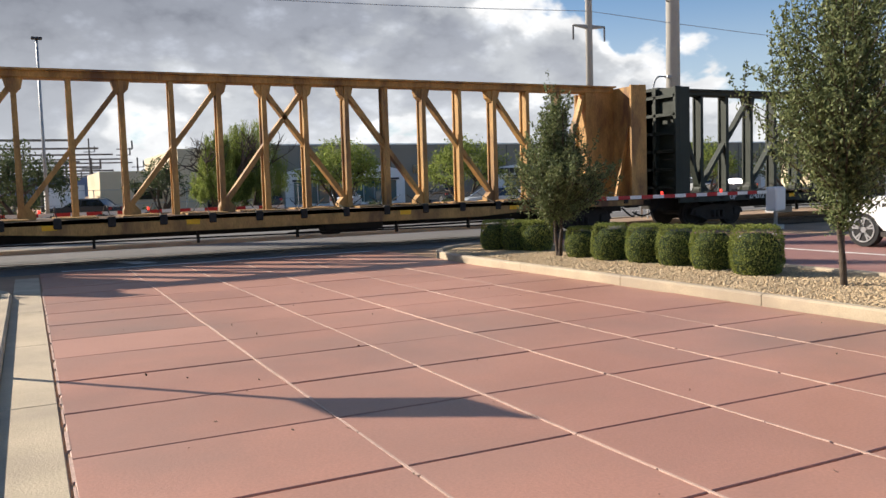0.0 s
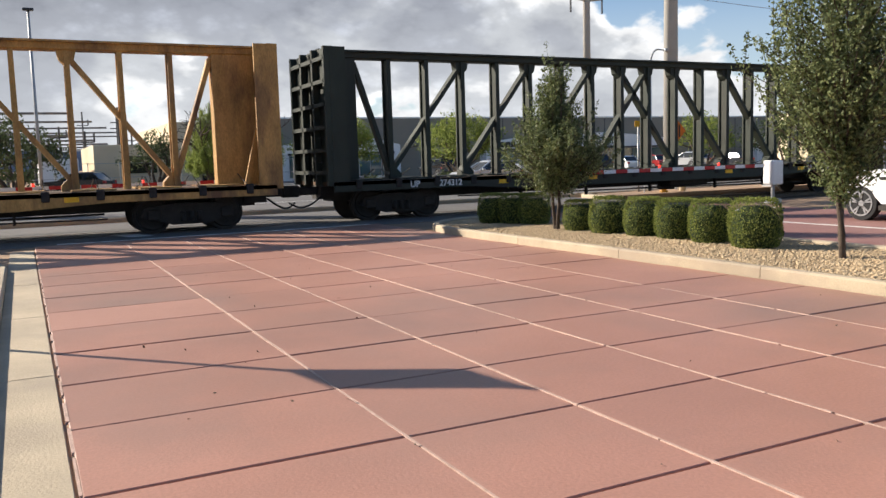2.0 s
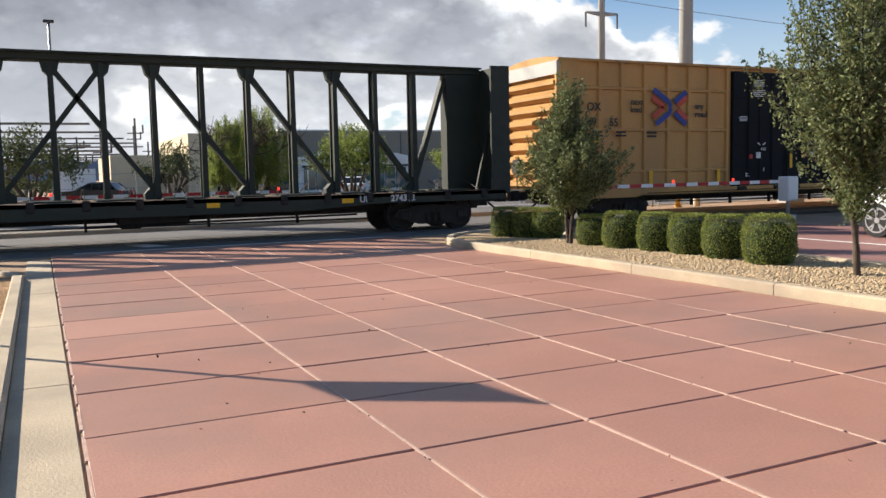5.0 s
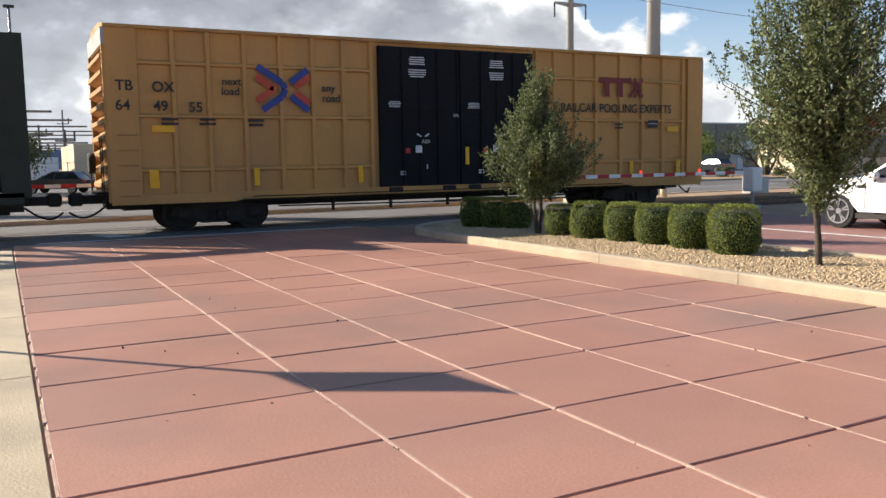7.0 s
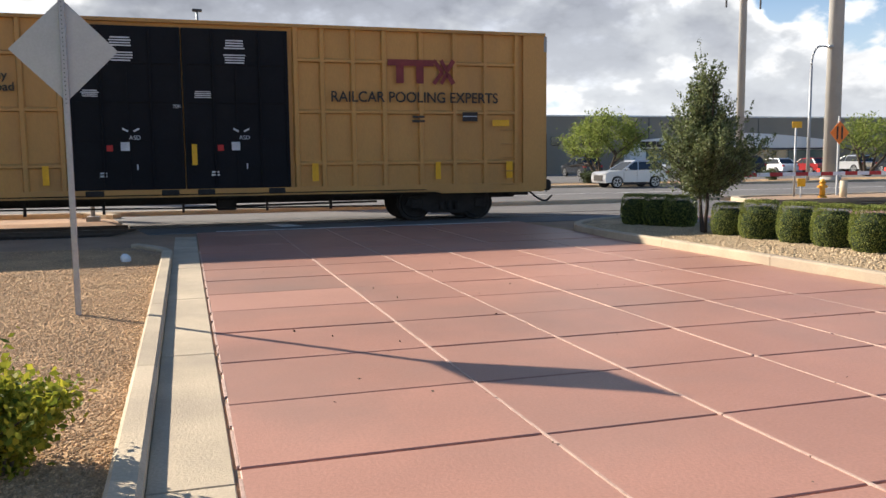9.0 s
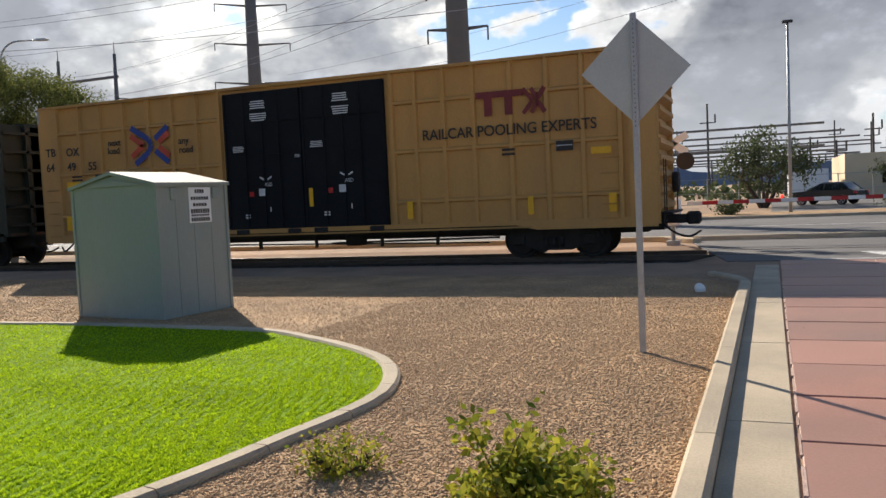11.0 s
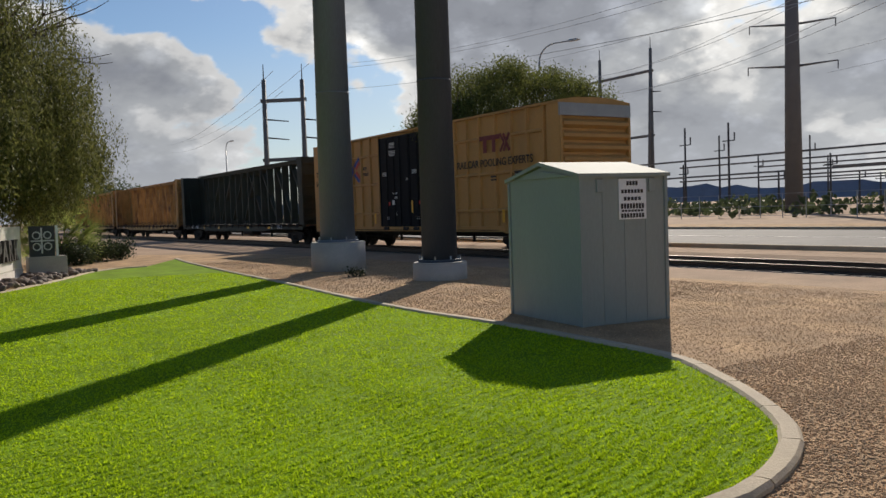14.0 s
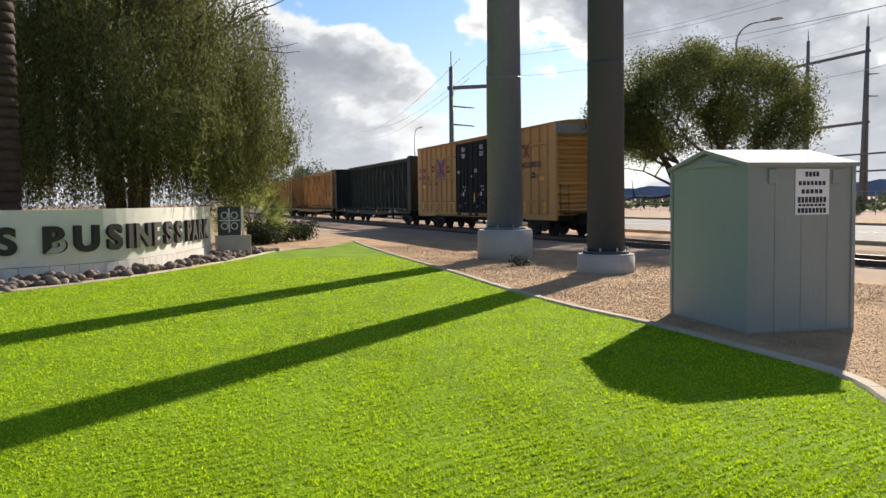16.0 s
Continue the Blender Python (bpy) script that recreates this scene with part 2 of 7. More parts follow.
M = dict(
    dirt=mat("desert_dirt", (0.38, 0.26, 0.17), 0.95, 0.2, 0.6, 30.0, 0.5, dirt=(0.29, 0.205, 0.145), dirt_amount=0.7, spec=0.15),
    granite=mat("crushed_granite", (0.45, 0.295, 0.165), 0.95, 0.34, 1.1, 48.0, 0.9, dirt=(0.36, 0.24, 0.145), dirt_amount=0.8, spec=0.15),
    pebble=mat("tan_pebbles", (0.47, 0.34, 0.20), 0.9, 0.35, 3.0, 40.0, 1.0, spec=0.2),
    stone=mat("loose_stone", (0.52, 0.345, 0.195), 0.9, 0.42, 20.0, 80.0, 0.2, spec=0.2),
    pebble_stone=mat("loose_pebble", (0.50, 0.38, 0.24), 0.9, 0.3, 20.0, 80.0, 0.2, spec=0.2),
    river=mat("river_rock", (0.17, 0.125, 0.10), 0.8, 0.35, 5.0, 40.0, 0.3, per_object=0.4),
    ballast=mat("ballast", (0.20, 0.175, 0.155), 0.95, 0.35, 3.0, 26.0, 1.0, spec=0.15),
    red=mat("red_concrete", (0.40, 0.20, 0.143), 0.5, 0.14, 0.30, 45.0, 0.12, dirt=(0.26, 0.165, 0.13), dirt_amount=1.0, per_object=0.05, spec=0.55, placed=True),
    red_pale=mat("bleached_red_concrete", (0.44, 0.235, 0.175), 0.5, 0.1, 0.5, 45.0, 0.12, dirt=(0.44, 0.24, 0.18), dirt_amount=0.8, spec=0.4, placed=True),
    red_road=mat("red_road_concrete", (0.27, 0.135, 0.115), 0.75, 0.12, 0.7, 40.0, 0.12, dirt=(0.2, 0.11, 0.1), dirt_amount=0.5),
    joint=mat("joint_bed", (0.035, 0.03, 0.028), 0.95, 0.2, 8.0, 60.0, 0.3),
    sand=mat("joint_sand", (0.52, 0.36, 0.29), 0.95, 0.15, 8.0, 60.0, 0.4),
    kerb=mat("kerb_concrete", (0.47, 0.385, 0.27), 0.88, 0.14, 1.5, 50.0, 0.35, dirt=(0.36, 0.295, 0.22), dirt_amount=0.75, per_object=0.08, placed=True),
    concrete=mat("concrete", (0.42, 0.39, 0.35), 0.88, 0.14, 1.2, 40.0, 0.3, dirt=(0.30, 0.28, 0.26), dirt_amount=0.6),
    asphalt=mat("asphalt", (0.135, 0.128, 0.122), 0.88, 0.15, 0.35, 60.0, 0.35, dirt=(0.175, 0.165, 0.155), dirt_amount=0.7),
    white_line=mat("road_paint", (0.72, 0.71, 0.68), 0.7, 0.12, 5.0, 60.0, 0.1, dirt=(0.4, 0.39, 0.37), dirt_amount=0.6),
    grass_soil=mat("lawn_base", (0.17, 0.28, 0.007), 0.95, 0.25, 1.2, 60.0, 0.5, trans=0.0, spec=0.1),
    steel_rail=mat("rail_steel", (0.10, 0.075, 0.06), 0.55, 0.2, 4.0, 40.0, 0.1, metal=0.6),
    tie=mat("tie_wood", (0.085, 0.065, 0.05), 0.9, 0.3, 3.0, 40.0, 0.4),
    yellow=mat("boxcar_paint", (0.55, 0.29, 0.085), 0.62, 0.07, 0.9, 30.0, 0.05, dirt=(0.36, 0.205, 0.085), dirt_amount=0.55, stretch=(1, 1, 0.35)),
    yellow_dk=mat("faded_boxcar_paint", (0.50, 0.265, 0.08), 0.65, 0.1, 0.9, 30.0, 0.08, dirt=(0.24, 0.13, 0.055), dirt_amount=0.7, stretch=(1, 1, 0.35)),
    amber=mat("centerbeam_paint", (0.43, 0.24, 0.075), 0.65, 0.28, 1.9, 26.0, 0.12, dirt=(0.13, 0.065, 0.035), dirt_amount=0.95, stretch=(1.5, 1, 0.45)),
    green=mat("dark_green_paint", (0.022, 0.029, 0.020), 0.65, 0.2, 1.2, 30.0, 0.08, dirt=(0.036, 0.032, 0.025), dirt_amount=0.6),
    black=mat("door_paint", (0.009, 0.0095, 0.012), 0.75, 0.2, 1.0, 30.0, 0.05, dirt=(0.022, 0.02, 0.019), dirt_amount=0.5, spec=0.2),
    grime=mat("truck_grime", (0.028, 0.023, 0.02), 0.8, 0.3, 5.0, 40.0, 0.2),
    deck=mat("deck_grime", (0.13, 0.075, 0.04), 0.85, 0.3, 1.5, 30.0, 0.2, dirt=(0.05, 0.038, 0.03), dirt_amount=0.8),
    roofgrey=mat("galvanised_roof", (0.36, 0.355, 0.34), 0.6, 0.08, 2.0, 30.0, 0.05, metal=0.3),
    white=mat("white_paint", (0.78, 0.78, 0.77), 0.5, 0.05, 2.0, 40.0, 0.03),
    lettering=mat("black_lettering", (0.03, 0.025, 0.022), 0.6, 0.15, 4.0, 40.0, 0.0),
    white_letter=mat("white_lettering", (0.62, 0.62, 0.62), 0.6, 0.15, 4.0, 40.0, 0.0),
    maroon=mat("maroon_paint", (0.20, 0.03, 0.03), 0.6, 0.15, 3.0, 40.0, 0.0),
    logo_red=mat("logo_red", (0.50, 0.075, 0.04), 0.6, 0.12, 3.0, 40.0, 0.0),
    logo_blue=mat("logo_blue", (0.035, 0.06, 0.26), 0.6, 0.12, 3.0, 40.0, 0.0),
    reflector=mat("yellow_reflector", (0.80, 0.42, 0.01), 0.4, 0.08, 5.0, 40.0, 0.0),
    red_paint=mat("red_paint", (0.45, 0.02, 0.02), 0.5, 0.1, 5.0, 40.0, 0.0),
    box_green=mat("shed_paint", (0.285, 0.31, 0.28), 0.78, 0.05, 1.0, 30.0, 0.03, dirt=(0.21, 0.235, 0.21), dirt_amount=0.5, stretch=(1, 1, 0.3)),
    sign_back=mat("bare_aluminium", (0.42, 0.43, 0.42), 0.5, 0.06, 3.0, 40.0, 0.03, metal=0.35),
    galv=mat("galvanised_steel", (0.36, 0.37, 0.38), 0.5, 0.1, 2.0, 30.0, 0.05, metal=0.4),
    pole_steel=mat("pole_steel", (0.165, 0.195, 0.24), 0.55, 0.10, 0.8, 30.0, 0.05, metal=0.3, stretch=(1, 1, 0.2)),
    pole_dark=mat("dark_pole_steel", (0.062, 0.076, 0.098), 0.6, 0.12, 0.8, 30.0, 0.05, metal=0.3, stretch=(1, 1, 0.2)),
    pole_far=mat("grey_pole", (0.42, 0.40, 0.37), 0.7, 0.08, 0.8, 20.0, 0.03),
    # grey_pole darkened: the backlit side of poles toward the sun, put into colour
    pole_shade=mat("shaded_grey_pole", (0.15, 0.145, 0.14), 0.7, 0.08, 0.8, 20.0, 0.03),
    dark_steel=mat("dark_steel", (0.06, 0.06, 0.065), 0.6, 0.15, 2.0, 20.0, 0.03, metal=0.3),
    wall_white=mat("stucco_white", (0.70, 0.66, 0.60), 0.9, 0.05, 1.5, 70.0, 0.25),
    wall_grey=mat("tilt_up_grey", (0.25, 0.225, 0.185), 0.9, 0.05, 0.4, 20.0, 0.08),
    wall_pale=mat("pale_facade", (0.80, 0.79, 0.77), 0.85, 0.04, 0.5, 20.0, 0.05),
    wall_beige=mat("beige_facade", (0.62, 0.52, 0.36), 0.9, 0.05, 0.5, 20.0, 0.08),
    bark=mat("bark", (0.085, 0.062, 0.046), 0.95, 0.3, 6.0, 40.0, 0.8, stretch=(1, 1, 0.25)),
    palm_bark=mat("palm_bark", (0.06, 0.04, 0.028), 0.95, 0.3, 4.0, 14.0, 1.0, stretch=(0.6, 0.6, 2.0)),
    rubber=mat("rubber", (0.02, 0.02, 0.021), 0.85, 0.15, 8.0, 60.0, 0.1),
    alloy=mat("alloy", (0.55, 0.56, 0.58), 0.3, 0.05, 5.0, 40.0, 0.0, metal=0.8),
    car_white=mat("car_white", (0.80, 0.81, 0.82), 0.25, 0.02, 1.0, 20.0, 0.0, spec=0.6),
    car_silver=mat("car_silver", (0.55, 0.56, 0.58), 0.3, 0.03, 1.0, 20.0, 0.0, metal=0.5),
    car_dark=mat("car_dark", (0.03, 0.033, 0.04), 0.25, 0.03, 1.0, 20.0, 0.0, spec=0.6),
    car_red=mat("car_red", (0.28, 0.02, 0.02), 0.25, 0.03, 1.0, 20.0, 0.0, spec=0.6),
    hydrant=mat("hydrant_yellow", (0.75, 0.36, 0.03), 0.5, 0.08, 8.0, 40.0, 0.05),
    orange=mat("orange_sign", (0.80, 0.20, 0.02), 0.5, 0.06, 8.0, 40.0, 0.0),
    # the blue of distance haze is put into the ridge's own colour
    mountain=mat("far_ridge", (0.17, 0.20, 0.26), 1.0, 0.1, 0.01, 0.05, 0.0),
    glass=glass_mat("dark_glass", (0.015, 0.018, 0.02)),
    teal_glass=glass_mat("teal_glass", (0.06, 0.12, 0.125)),
    lamp_red=glow_mat("signal_red", (1.0, 0.05, 0.03), 0.8),
    leaf_oak=leaf_mat("oak_leaf", (0.07, 0.095, 0.04), (0.26, 0.295, 0.13), 0.35, 0.45),
    leaf_box=leaf_mat("hedge_leaf", (0.09, 0.13, 0.03), (0.31, 0.33, 0.085), 0.35),
    leaf_willow=leaf_mat("weeping_leaf", (0.05, 0.062, 0.02), (0.19, 0.19, 0.055), 0.4),
    leaf_mesq=leaf_mat("mesquite_leaf", (0.12, 0.165, 0.036), (0.30, 0.34, 0.09), 0.5),
    leaf_verde=leaf_mat("fine_desert_leaf", (0.06, 0.075, 0.02), (0.17, 0.185, 0.05), 0.45),
    leaf_far=leaf_mat("far_leaf", (0.05, 0.07, 0.03), (0.11, 0.13, 0.06), 0.3),
    leaf_yellow=leaf_mat("shrub_leaf", (0.11, 0.16, 0.02), (0.42, 0.38, 0.045), 0.45),
    leaf_dark=leaf_mat("dark_shrub_leaf", (0.02, 0.035, 0.018), (0.06, 0.075, 0.03), 0.25),
    blade=leaf_mat("grass_blade", (0.20, 0.32, 0.008), (0.52, 0.67, 0.017), 0.55, 0.6),
    # dark core: the shade inside a shrub, put into its colour
    hedge_core_shade=mat("hedge_core_shade", (0.025, 0.04, 0.012), 0.95, 0.3, 8.0, 60.0, 0.4),
)


# ---- mesh helpers ----
def box(bm, x0, x1, y0, y1, z0, z1, bevel=0.0):
    v = [bm.verts.new((x, y, z)) for z in (z0, z1) for y in (y0, y1) for x in (x0, x1)]
    fs = [bm.faces.new([v[i] for i in q]) for q in
          ((0, 2, 3, 1), (4, 5, 7, 6), (0, 1, 5, 4), (2, 6, 7, 3), (0, 4, 6, 2), (1, 3, 7, 5))]
    if bevel:
        es = {e for f in fs for e in f.edges}
        bmesh.ops.bevel(bm, geom=list(es), offset=bevel, segments=1, affect="EDGES", profile=0.5)
    return v


def tube(bm, a, b, r0, r1=None, n=10, caps=True):
    """A tapered round bar from a to b."""
    r1 = r0 if r1 is None else r1
    a, b = Vector(a), Vector(b)
    d = (b - a).normalized()
    u = d.orthogonal().normalized()
    w = d.cross(u)
    rings = []
    for c, r in ((a, r0), (b, r1)):
        rings.append([bm.verts.new(c + (u * math.cos(2 * math.pi * k / n) + w * math.sin(2 * math.pi * k / n)) * r) for k in range(n)])
    for k in range(n):
        f = bm.faces.new((rings[0][k], rings[0][(k + 1) % n], rings[1][(k + 1) % n], rings[1][k]))
        f.smooth = n > 6
    if caps:
        bm.faces.new(rings[0][::-1])
        bm.faces.new(rings[1])


def beam(bm, a, b, wy, h):
    """A square bar from a to b in an x-z plane, wy thick in y and h deep."""
    a, b = Vector(a), Vector(b)
    d = (b - a).normalized()
    s = Vector((0, 1, 0)) if abs(d.y) < 0.9 else Vector((1, 0, 0))
    u = d.cross(s).normalized()
    s = u.cross(d).normalized()
    vs = []
    for c in (a, b):
        vs.append([bm.verts.new(c + s * (i * wy / 2) + u * (j * h / 2)) for i, j in ((-1, -1), (1, -1), (1, 1), (-1, 1))])
    for k in range(4):
        bm.faces.new((vs[0][k], vs[0][(k + 1) % 4], vs[1][(k + 1) % 4], vs[1][k]))
    bm.faces.new(vs[0][::-1])
    bm.faces.new(vs[1])


def prism(bm, pts, axis, c0, c1):
    """A profile pushed along an axis: pts are (u, v); axis y gives (u, c, v), z gives (u, v, c), x gives (c, u, v)."""
    place = {"y": lambda u, v, c: (u, c, v), "z": lambda u, v, c: (u, v, c), "x": lambda u, v, c: (c, u, v)}[axis]
    r0 = [bm.verts.new(place(u, v, c0)) for u, v in pts]
    r1 = [bm.verts.new(place(u, v, c1)) for u, v in pts]
    n = len(pts)
    for k in range(n):
        bm.faces.new((r0[k], r0[(k + 1) % n], r1[(k + 1) % n], r1[k]))
    bm.faces.new(r0[::-1])
    bm.faces.new(r1)


def to_mesh(name, bm, material):
    bmesh.ops.recalc_face_normals(bm, faces=bm.faces[:])
    me = bpy.data.meshes.new(name)
    bm.to_mesh(me)
    bm.free()
    me.materials.append(material)
    return me


def part(name, bm, material, parent=None, label="", at=None):
    ob = new(name, to_mesh(name, bm, material))
    if parent is not None:
        ob.parent = parent
    if at is not None:
        ob.matrix_basis = at
    return tagged(ob, label) if label else ob


def shared(name, me, parent, at):
    ob = new(name, me)
    ob.parent = parent
    ob.matrix_basis = at
    return ob


def thing(name, label, category, at=None, group="", kind=""):
    ob = new(name)
    ob.empty_display_size = 0.3
    if at is not None:
        ob.matrix_basis = at
    return tagged(ob, label, category, group, kind)


def solid(name, bm, material, label, category="", kind="", group="", at=None):
    ob = new(name, to_mesh(name, bm, material))
    if at is not None:
        ob.matrix_basis = at
    return tagged(ob, label, category, group, kind)


def raw_mesh(name, verts, faces_flat, corners, material):
    """A mesh from arrays, for very many alike faces with the same number of corners."""
    me = bpy.data.meshes.new(name)
    nf = len(faces_flat) // corners
    me.vertices.add(len(verts))
    me.vertices.foreach_set("co", np.asarray(verts, dtype=np.float32).ravel())
    me.loops.add(len(faces_flat))
    me.loops.foreach_set("vertex_index", np.asarray(faces_flat, dtype=np.int32))
    me.polygons.add(nf)
    me.polygons.foreach_set("loop_start", np.arange(0, nf * corners, corners, dtype=np.int32))
    me.update(calc_edges=True)
    me.materials.append(material)
    return me


def leaves_mesh(name, centres, size, material, rng, drop=0.0, slim=0.5):
    """One four-cornered pointed leaf at each centre, turned at random; drop makes them hang."""
    c = np.asarray(centres, dtype=float)
    n = len(c)
    d = rng.normal(size=(n, 3))
    d[:, 2] -= drop
    d /= np.linalg.norm(d, axis=1)[:, None]
    s = np.cross(d, rng.normal(size=(n, 3)))
    s /= np.linalg.norm(s, axis=1)[:, None] + 1e-9
    ln = size * rng.uniform(0.6, 1.25, n)[:, None]
    w = ln * slim * 0.5
    v = np.stack([c - d * ln * 0.5, c + s * w, c + d * ln * 0.5, c - s * w], 1).reshape(-1, 3)
    return raw_mesh(name, v, np.arange(4 * n), 4, material)


def lettering(body, size, material, parent, at, name="lettering", depth=0.004, bold=0.0, align="LEFT", squeeze=1.0):
    cu = bpy.data.curves.new(name, "FONT")
    cu.body, cu.size, cu.extrude, cu.offset, cu.align_x = body, size, depth, bold, align
    tmp = bpy.data.objects.new(name, cu)
    scene.collection.objects.link(tmp)
    bpy.context.view_layer.update()
    me = bpy.data.meshes.new_from_object(tmp.evaluated_get(bpy.context.evaluated_depsgraph_get()))
    bpy.data.objects.remove(tmp)
    if squeeze != 1.0:
        me.transform(Matrix.Diagonal((squeeze, 1, 1, 1)))
    me.materials.clear()
    me.materials.append(material)
    return shared(name, me, parent, at)


def spline(pts, step):
    """A smooth line through the points, in even steps."""
    p = [Vector(q) for q in pts]
    p = [p[0] * 2 - p[1]] + p + [p[-1] * 2 - p[-2]]
    out = []
    for i in range(1, len(p) - 2):
        a, b, c, d = p[i - 1:i + 3]
        n = max(1, round((c - b).length / step))
        for k in range(n):
            t = k / n
            out.append(0.5 * ((2 * b) + (c - a) * t + (2 * a - 5 * b + 4 * c - d) * t * t + (3 * b - a - 3 * c + d) * t ** 3))
    return out + [p[-2]]

# ---- ground ----
def ground_height(x, y):
    """The railway bed lies lower than the paving where the track is open."""
    open_left = min(1.0, max(0.0, (-1.2 - x) / 0.8))
    open_right = min(1.0, max(0.0, (x - 18.6) / 0.8))
    bed = min(1.0, max(0.0, (2.6 - abs(y - 22.5)) / 0.7))
    return -0.02 - 0.17 * bed * max(open_left, open_right)


def build_ground():
    xs = [-2500, -800, -300, -150, -90, -60, -40, -30, -20, -10, -5, -3, -2, -1.6, -1.2, -0.8, 0, 8, 18.6, 19, 19.4, 22, 30, 60, 120, 300, 900, 2500]
    ys = [-2500, -600, -150, -40, -10, 0, 10, 15, 19, 19.9, 20.25, 20.6, 22.5, 24.4, 24.75, 25.1, 26, 27, 35, 45, 60, 90, 150, 400, 1000, 2500]
    bm = bmesh.new()
    grid = [[bm.verts.new((x, y, ground_height(x, y))) for x in xs] for y in ys]
    for j in range(len(ys) - 1):
        for i in range(len(xs) - 1):
            bm.faces.new((grid[j][i], grid[j][i + 1], grid[j + 1][i + 1], grid[j + 1][i]))
    solid("ground", bm, M["dirt"], "bare reddish brown desert dirt around the crossing", "ground", "structure")


def sheet(name, pts, z, thick, material, label, category):
    bm = bmesh.new()
    prism(bm, pts, "z", z - thick, z)
    return solid(name, bm, material, label, category, "structure")


build_ground()
GRAV_EDGE = [(-0.485, -8), (-0.485, 15.3), (-0.9, 16.2), (-2.2, 17.0), (-9, 17.6), (-22, 17.2), (-34, 16.5), (-40, 13), (-40, 9), (-30, -8)]
sheet("gravel_bed", GRAV_EDGE, 0.0, 0.06, M["granite"], "brown crushed granite strewn round the lawn", "gravel")
# main road beyond the track, the crossing and the exit lane
sheet("road", [(-400, 27.6), (400, 27.6), (400, 42.4), (-400, 42.4)], 0.0, 0.05, M["asphalt"], "grey worn asphalt road beyond the railway", "road")
sheet("crossing", [(-0.9, 20.0), (19.3, 20.0), (19.3, 27.58), (-2.4, 27.58)], -0.002, 0.05, M["asphalt"], "asphalt crossing over the railway track", "road")
sheet("exit_lane", [(11.4, -6), (19.3, -6), (19.3, 19.98), (11.4, 19.98)], -0.002, 0.05, M["red_road"], "dark red concrete exit lane", "road")
for nm, pts in (("stop_line", [(0.6, 20.1), (8.0, 20.1), (8.0, 20.22), (0.6, 20.22)]),
                ("lane_line", [(15.2, 6.0), (15.32, 6.0), (15.32, 16.6), (15.2, 16.6)]),
                ("exit_stop_line", [(11.8, 16.7), (19.0, 16.7), (19.0, 17.0), (11.8, 17.0)]),
                ("edge_line", [(-400, 28.3), (400, 28.3), (400, 28.42), (-400, 28.42)]),
                ("centre_line", [(-400, 35.0), (400, 35.0), (400, 35.12), (-400, 35.12)]),
                ("crossing_line", [(2.2, 21.0), (2.75, 21.0), (2.4, 22.0), (1.85, 22.0)])):
    sheet(nm, pts, 0.006, 0.004, M["white_line"], "worn white painted road line", "road marking")
sheet("far_bed", [(-400, 42.75), (400, 42.75), (400, 47.5), (-400, 47.5)], 0.12, 0.14, M["granite"], "planted gravel strip along the far kerb", "gravel")
sheet("car_park", [(0, 47.6), (140, 47.6), (140, 78.5), (0, 78.5)], 0.0, 0.05, M["asphalt"], "asphalt car park before the warehouse", "road")


def kerb_run(name, line, w, h, label, seg=3.0, material=None, group=""):
    """A kerb of cast lengths along a line, with a joint between each and rounded top edges."""
    root = thing(name, label, "kerb", kind="structure")
    pts = spline([(*p, 0) for p in line], 0.3) if len(line) > 2 else [Vector((*p, 0)) for p in line]
    if len(line) == 2:
        a, b = pts
        n = max(2, round((b - a).length / seg))
        pts = [a.lerp(b, k / n) for k in range(n + 1)]
        groups = [pts[k:k + 2] for k in range(n)]
    else:
        per = max(1, round(seg / 0.3))
        groups = [pts[k:k + per + 1] for k in range(0, len(pts) - 1, per)]
    prof = [(-w / 2, -0.12), (-w / 2, h - 0.025), (-w / 2 + 0.025, h), (w / 2 - 0.025, h), (w / 2, h - 0.025), (w / 2, -0.12)]
    for g in groups:
        bm = bmesh.new()
        rings = []
        for i, p in enumerate(g):
            d = (g[min(i + 1, len(g) - 1)] - g[max(i - 1, 0)]).normalized()
            side = Vector((-d.y, d.x, 0))
            q = p + d * (0.006 if i == 0 else -0.006 if i == len(g) - 1 else 0)
            rings.append([bm.verts.new(q + side * u + Vector((0, 0, v))) for u, v in prof])
        for a, b in zip(rings, rings[1:]):
            for k in range(len(prof) - 1):
                bm.faces.new((a[k], a[k + 1], b[k + 1], b[k]))
        bm.faces.new(rings[0])
        bm.faces.new(rings[-1][::-1])
        part("kerb_stone", bm, material or M["kerb"], root)
    return root


kerb_run("kerb_left", [(-0.4, -8), (-0.4, 15.3)], 0.175, 0.10, "pale concrete kerb beside the gravel bed")
kerb_run("kerb_left_end", [(-0.4, 15.3), (-0.44, 15.9), (-0.64, 16.5), (-1.04, 17.2)], 0.175, 0.06, "low end of a pale concrete kerb")
kerb_run("kerb_island", [(8.38, -6), (8.38, 2), (8.38, 9), (8.29, 14.5), (8.32, 16.3), (8.62, 17.5), (9.4, 18.4), (10.4, 18.8), (11.0, 18.3), (11.3, 17.5), (11.4, 16.2), (11.4, 9), (11.4, 2), (11.4, -6)],
         0.17, 0.15, "pale concrete kerb round the planted island", 2.7)
kerb_run("kerb_road_far", [(-300, 42.58), (300, 42.58)], 0.3, 0.14, "concrete kerb on the far side of the road", 12.0)
kerb_run("kerb_road_near", [(-300, 27.45), (-6, 27.45), (-3.2, 27.2), (-2.0, 26.2)], 0.3, 0.13, "concrete kerb between road and railway strip", 12.0)
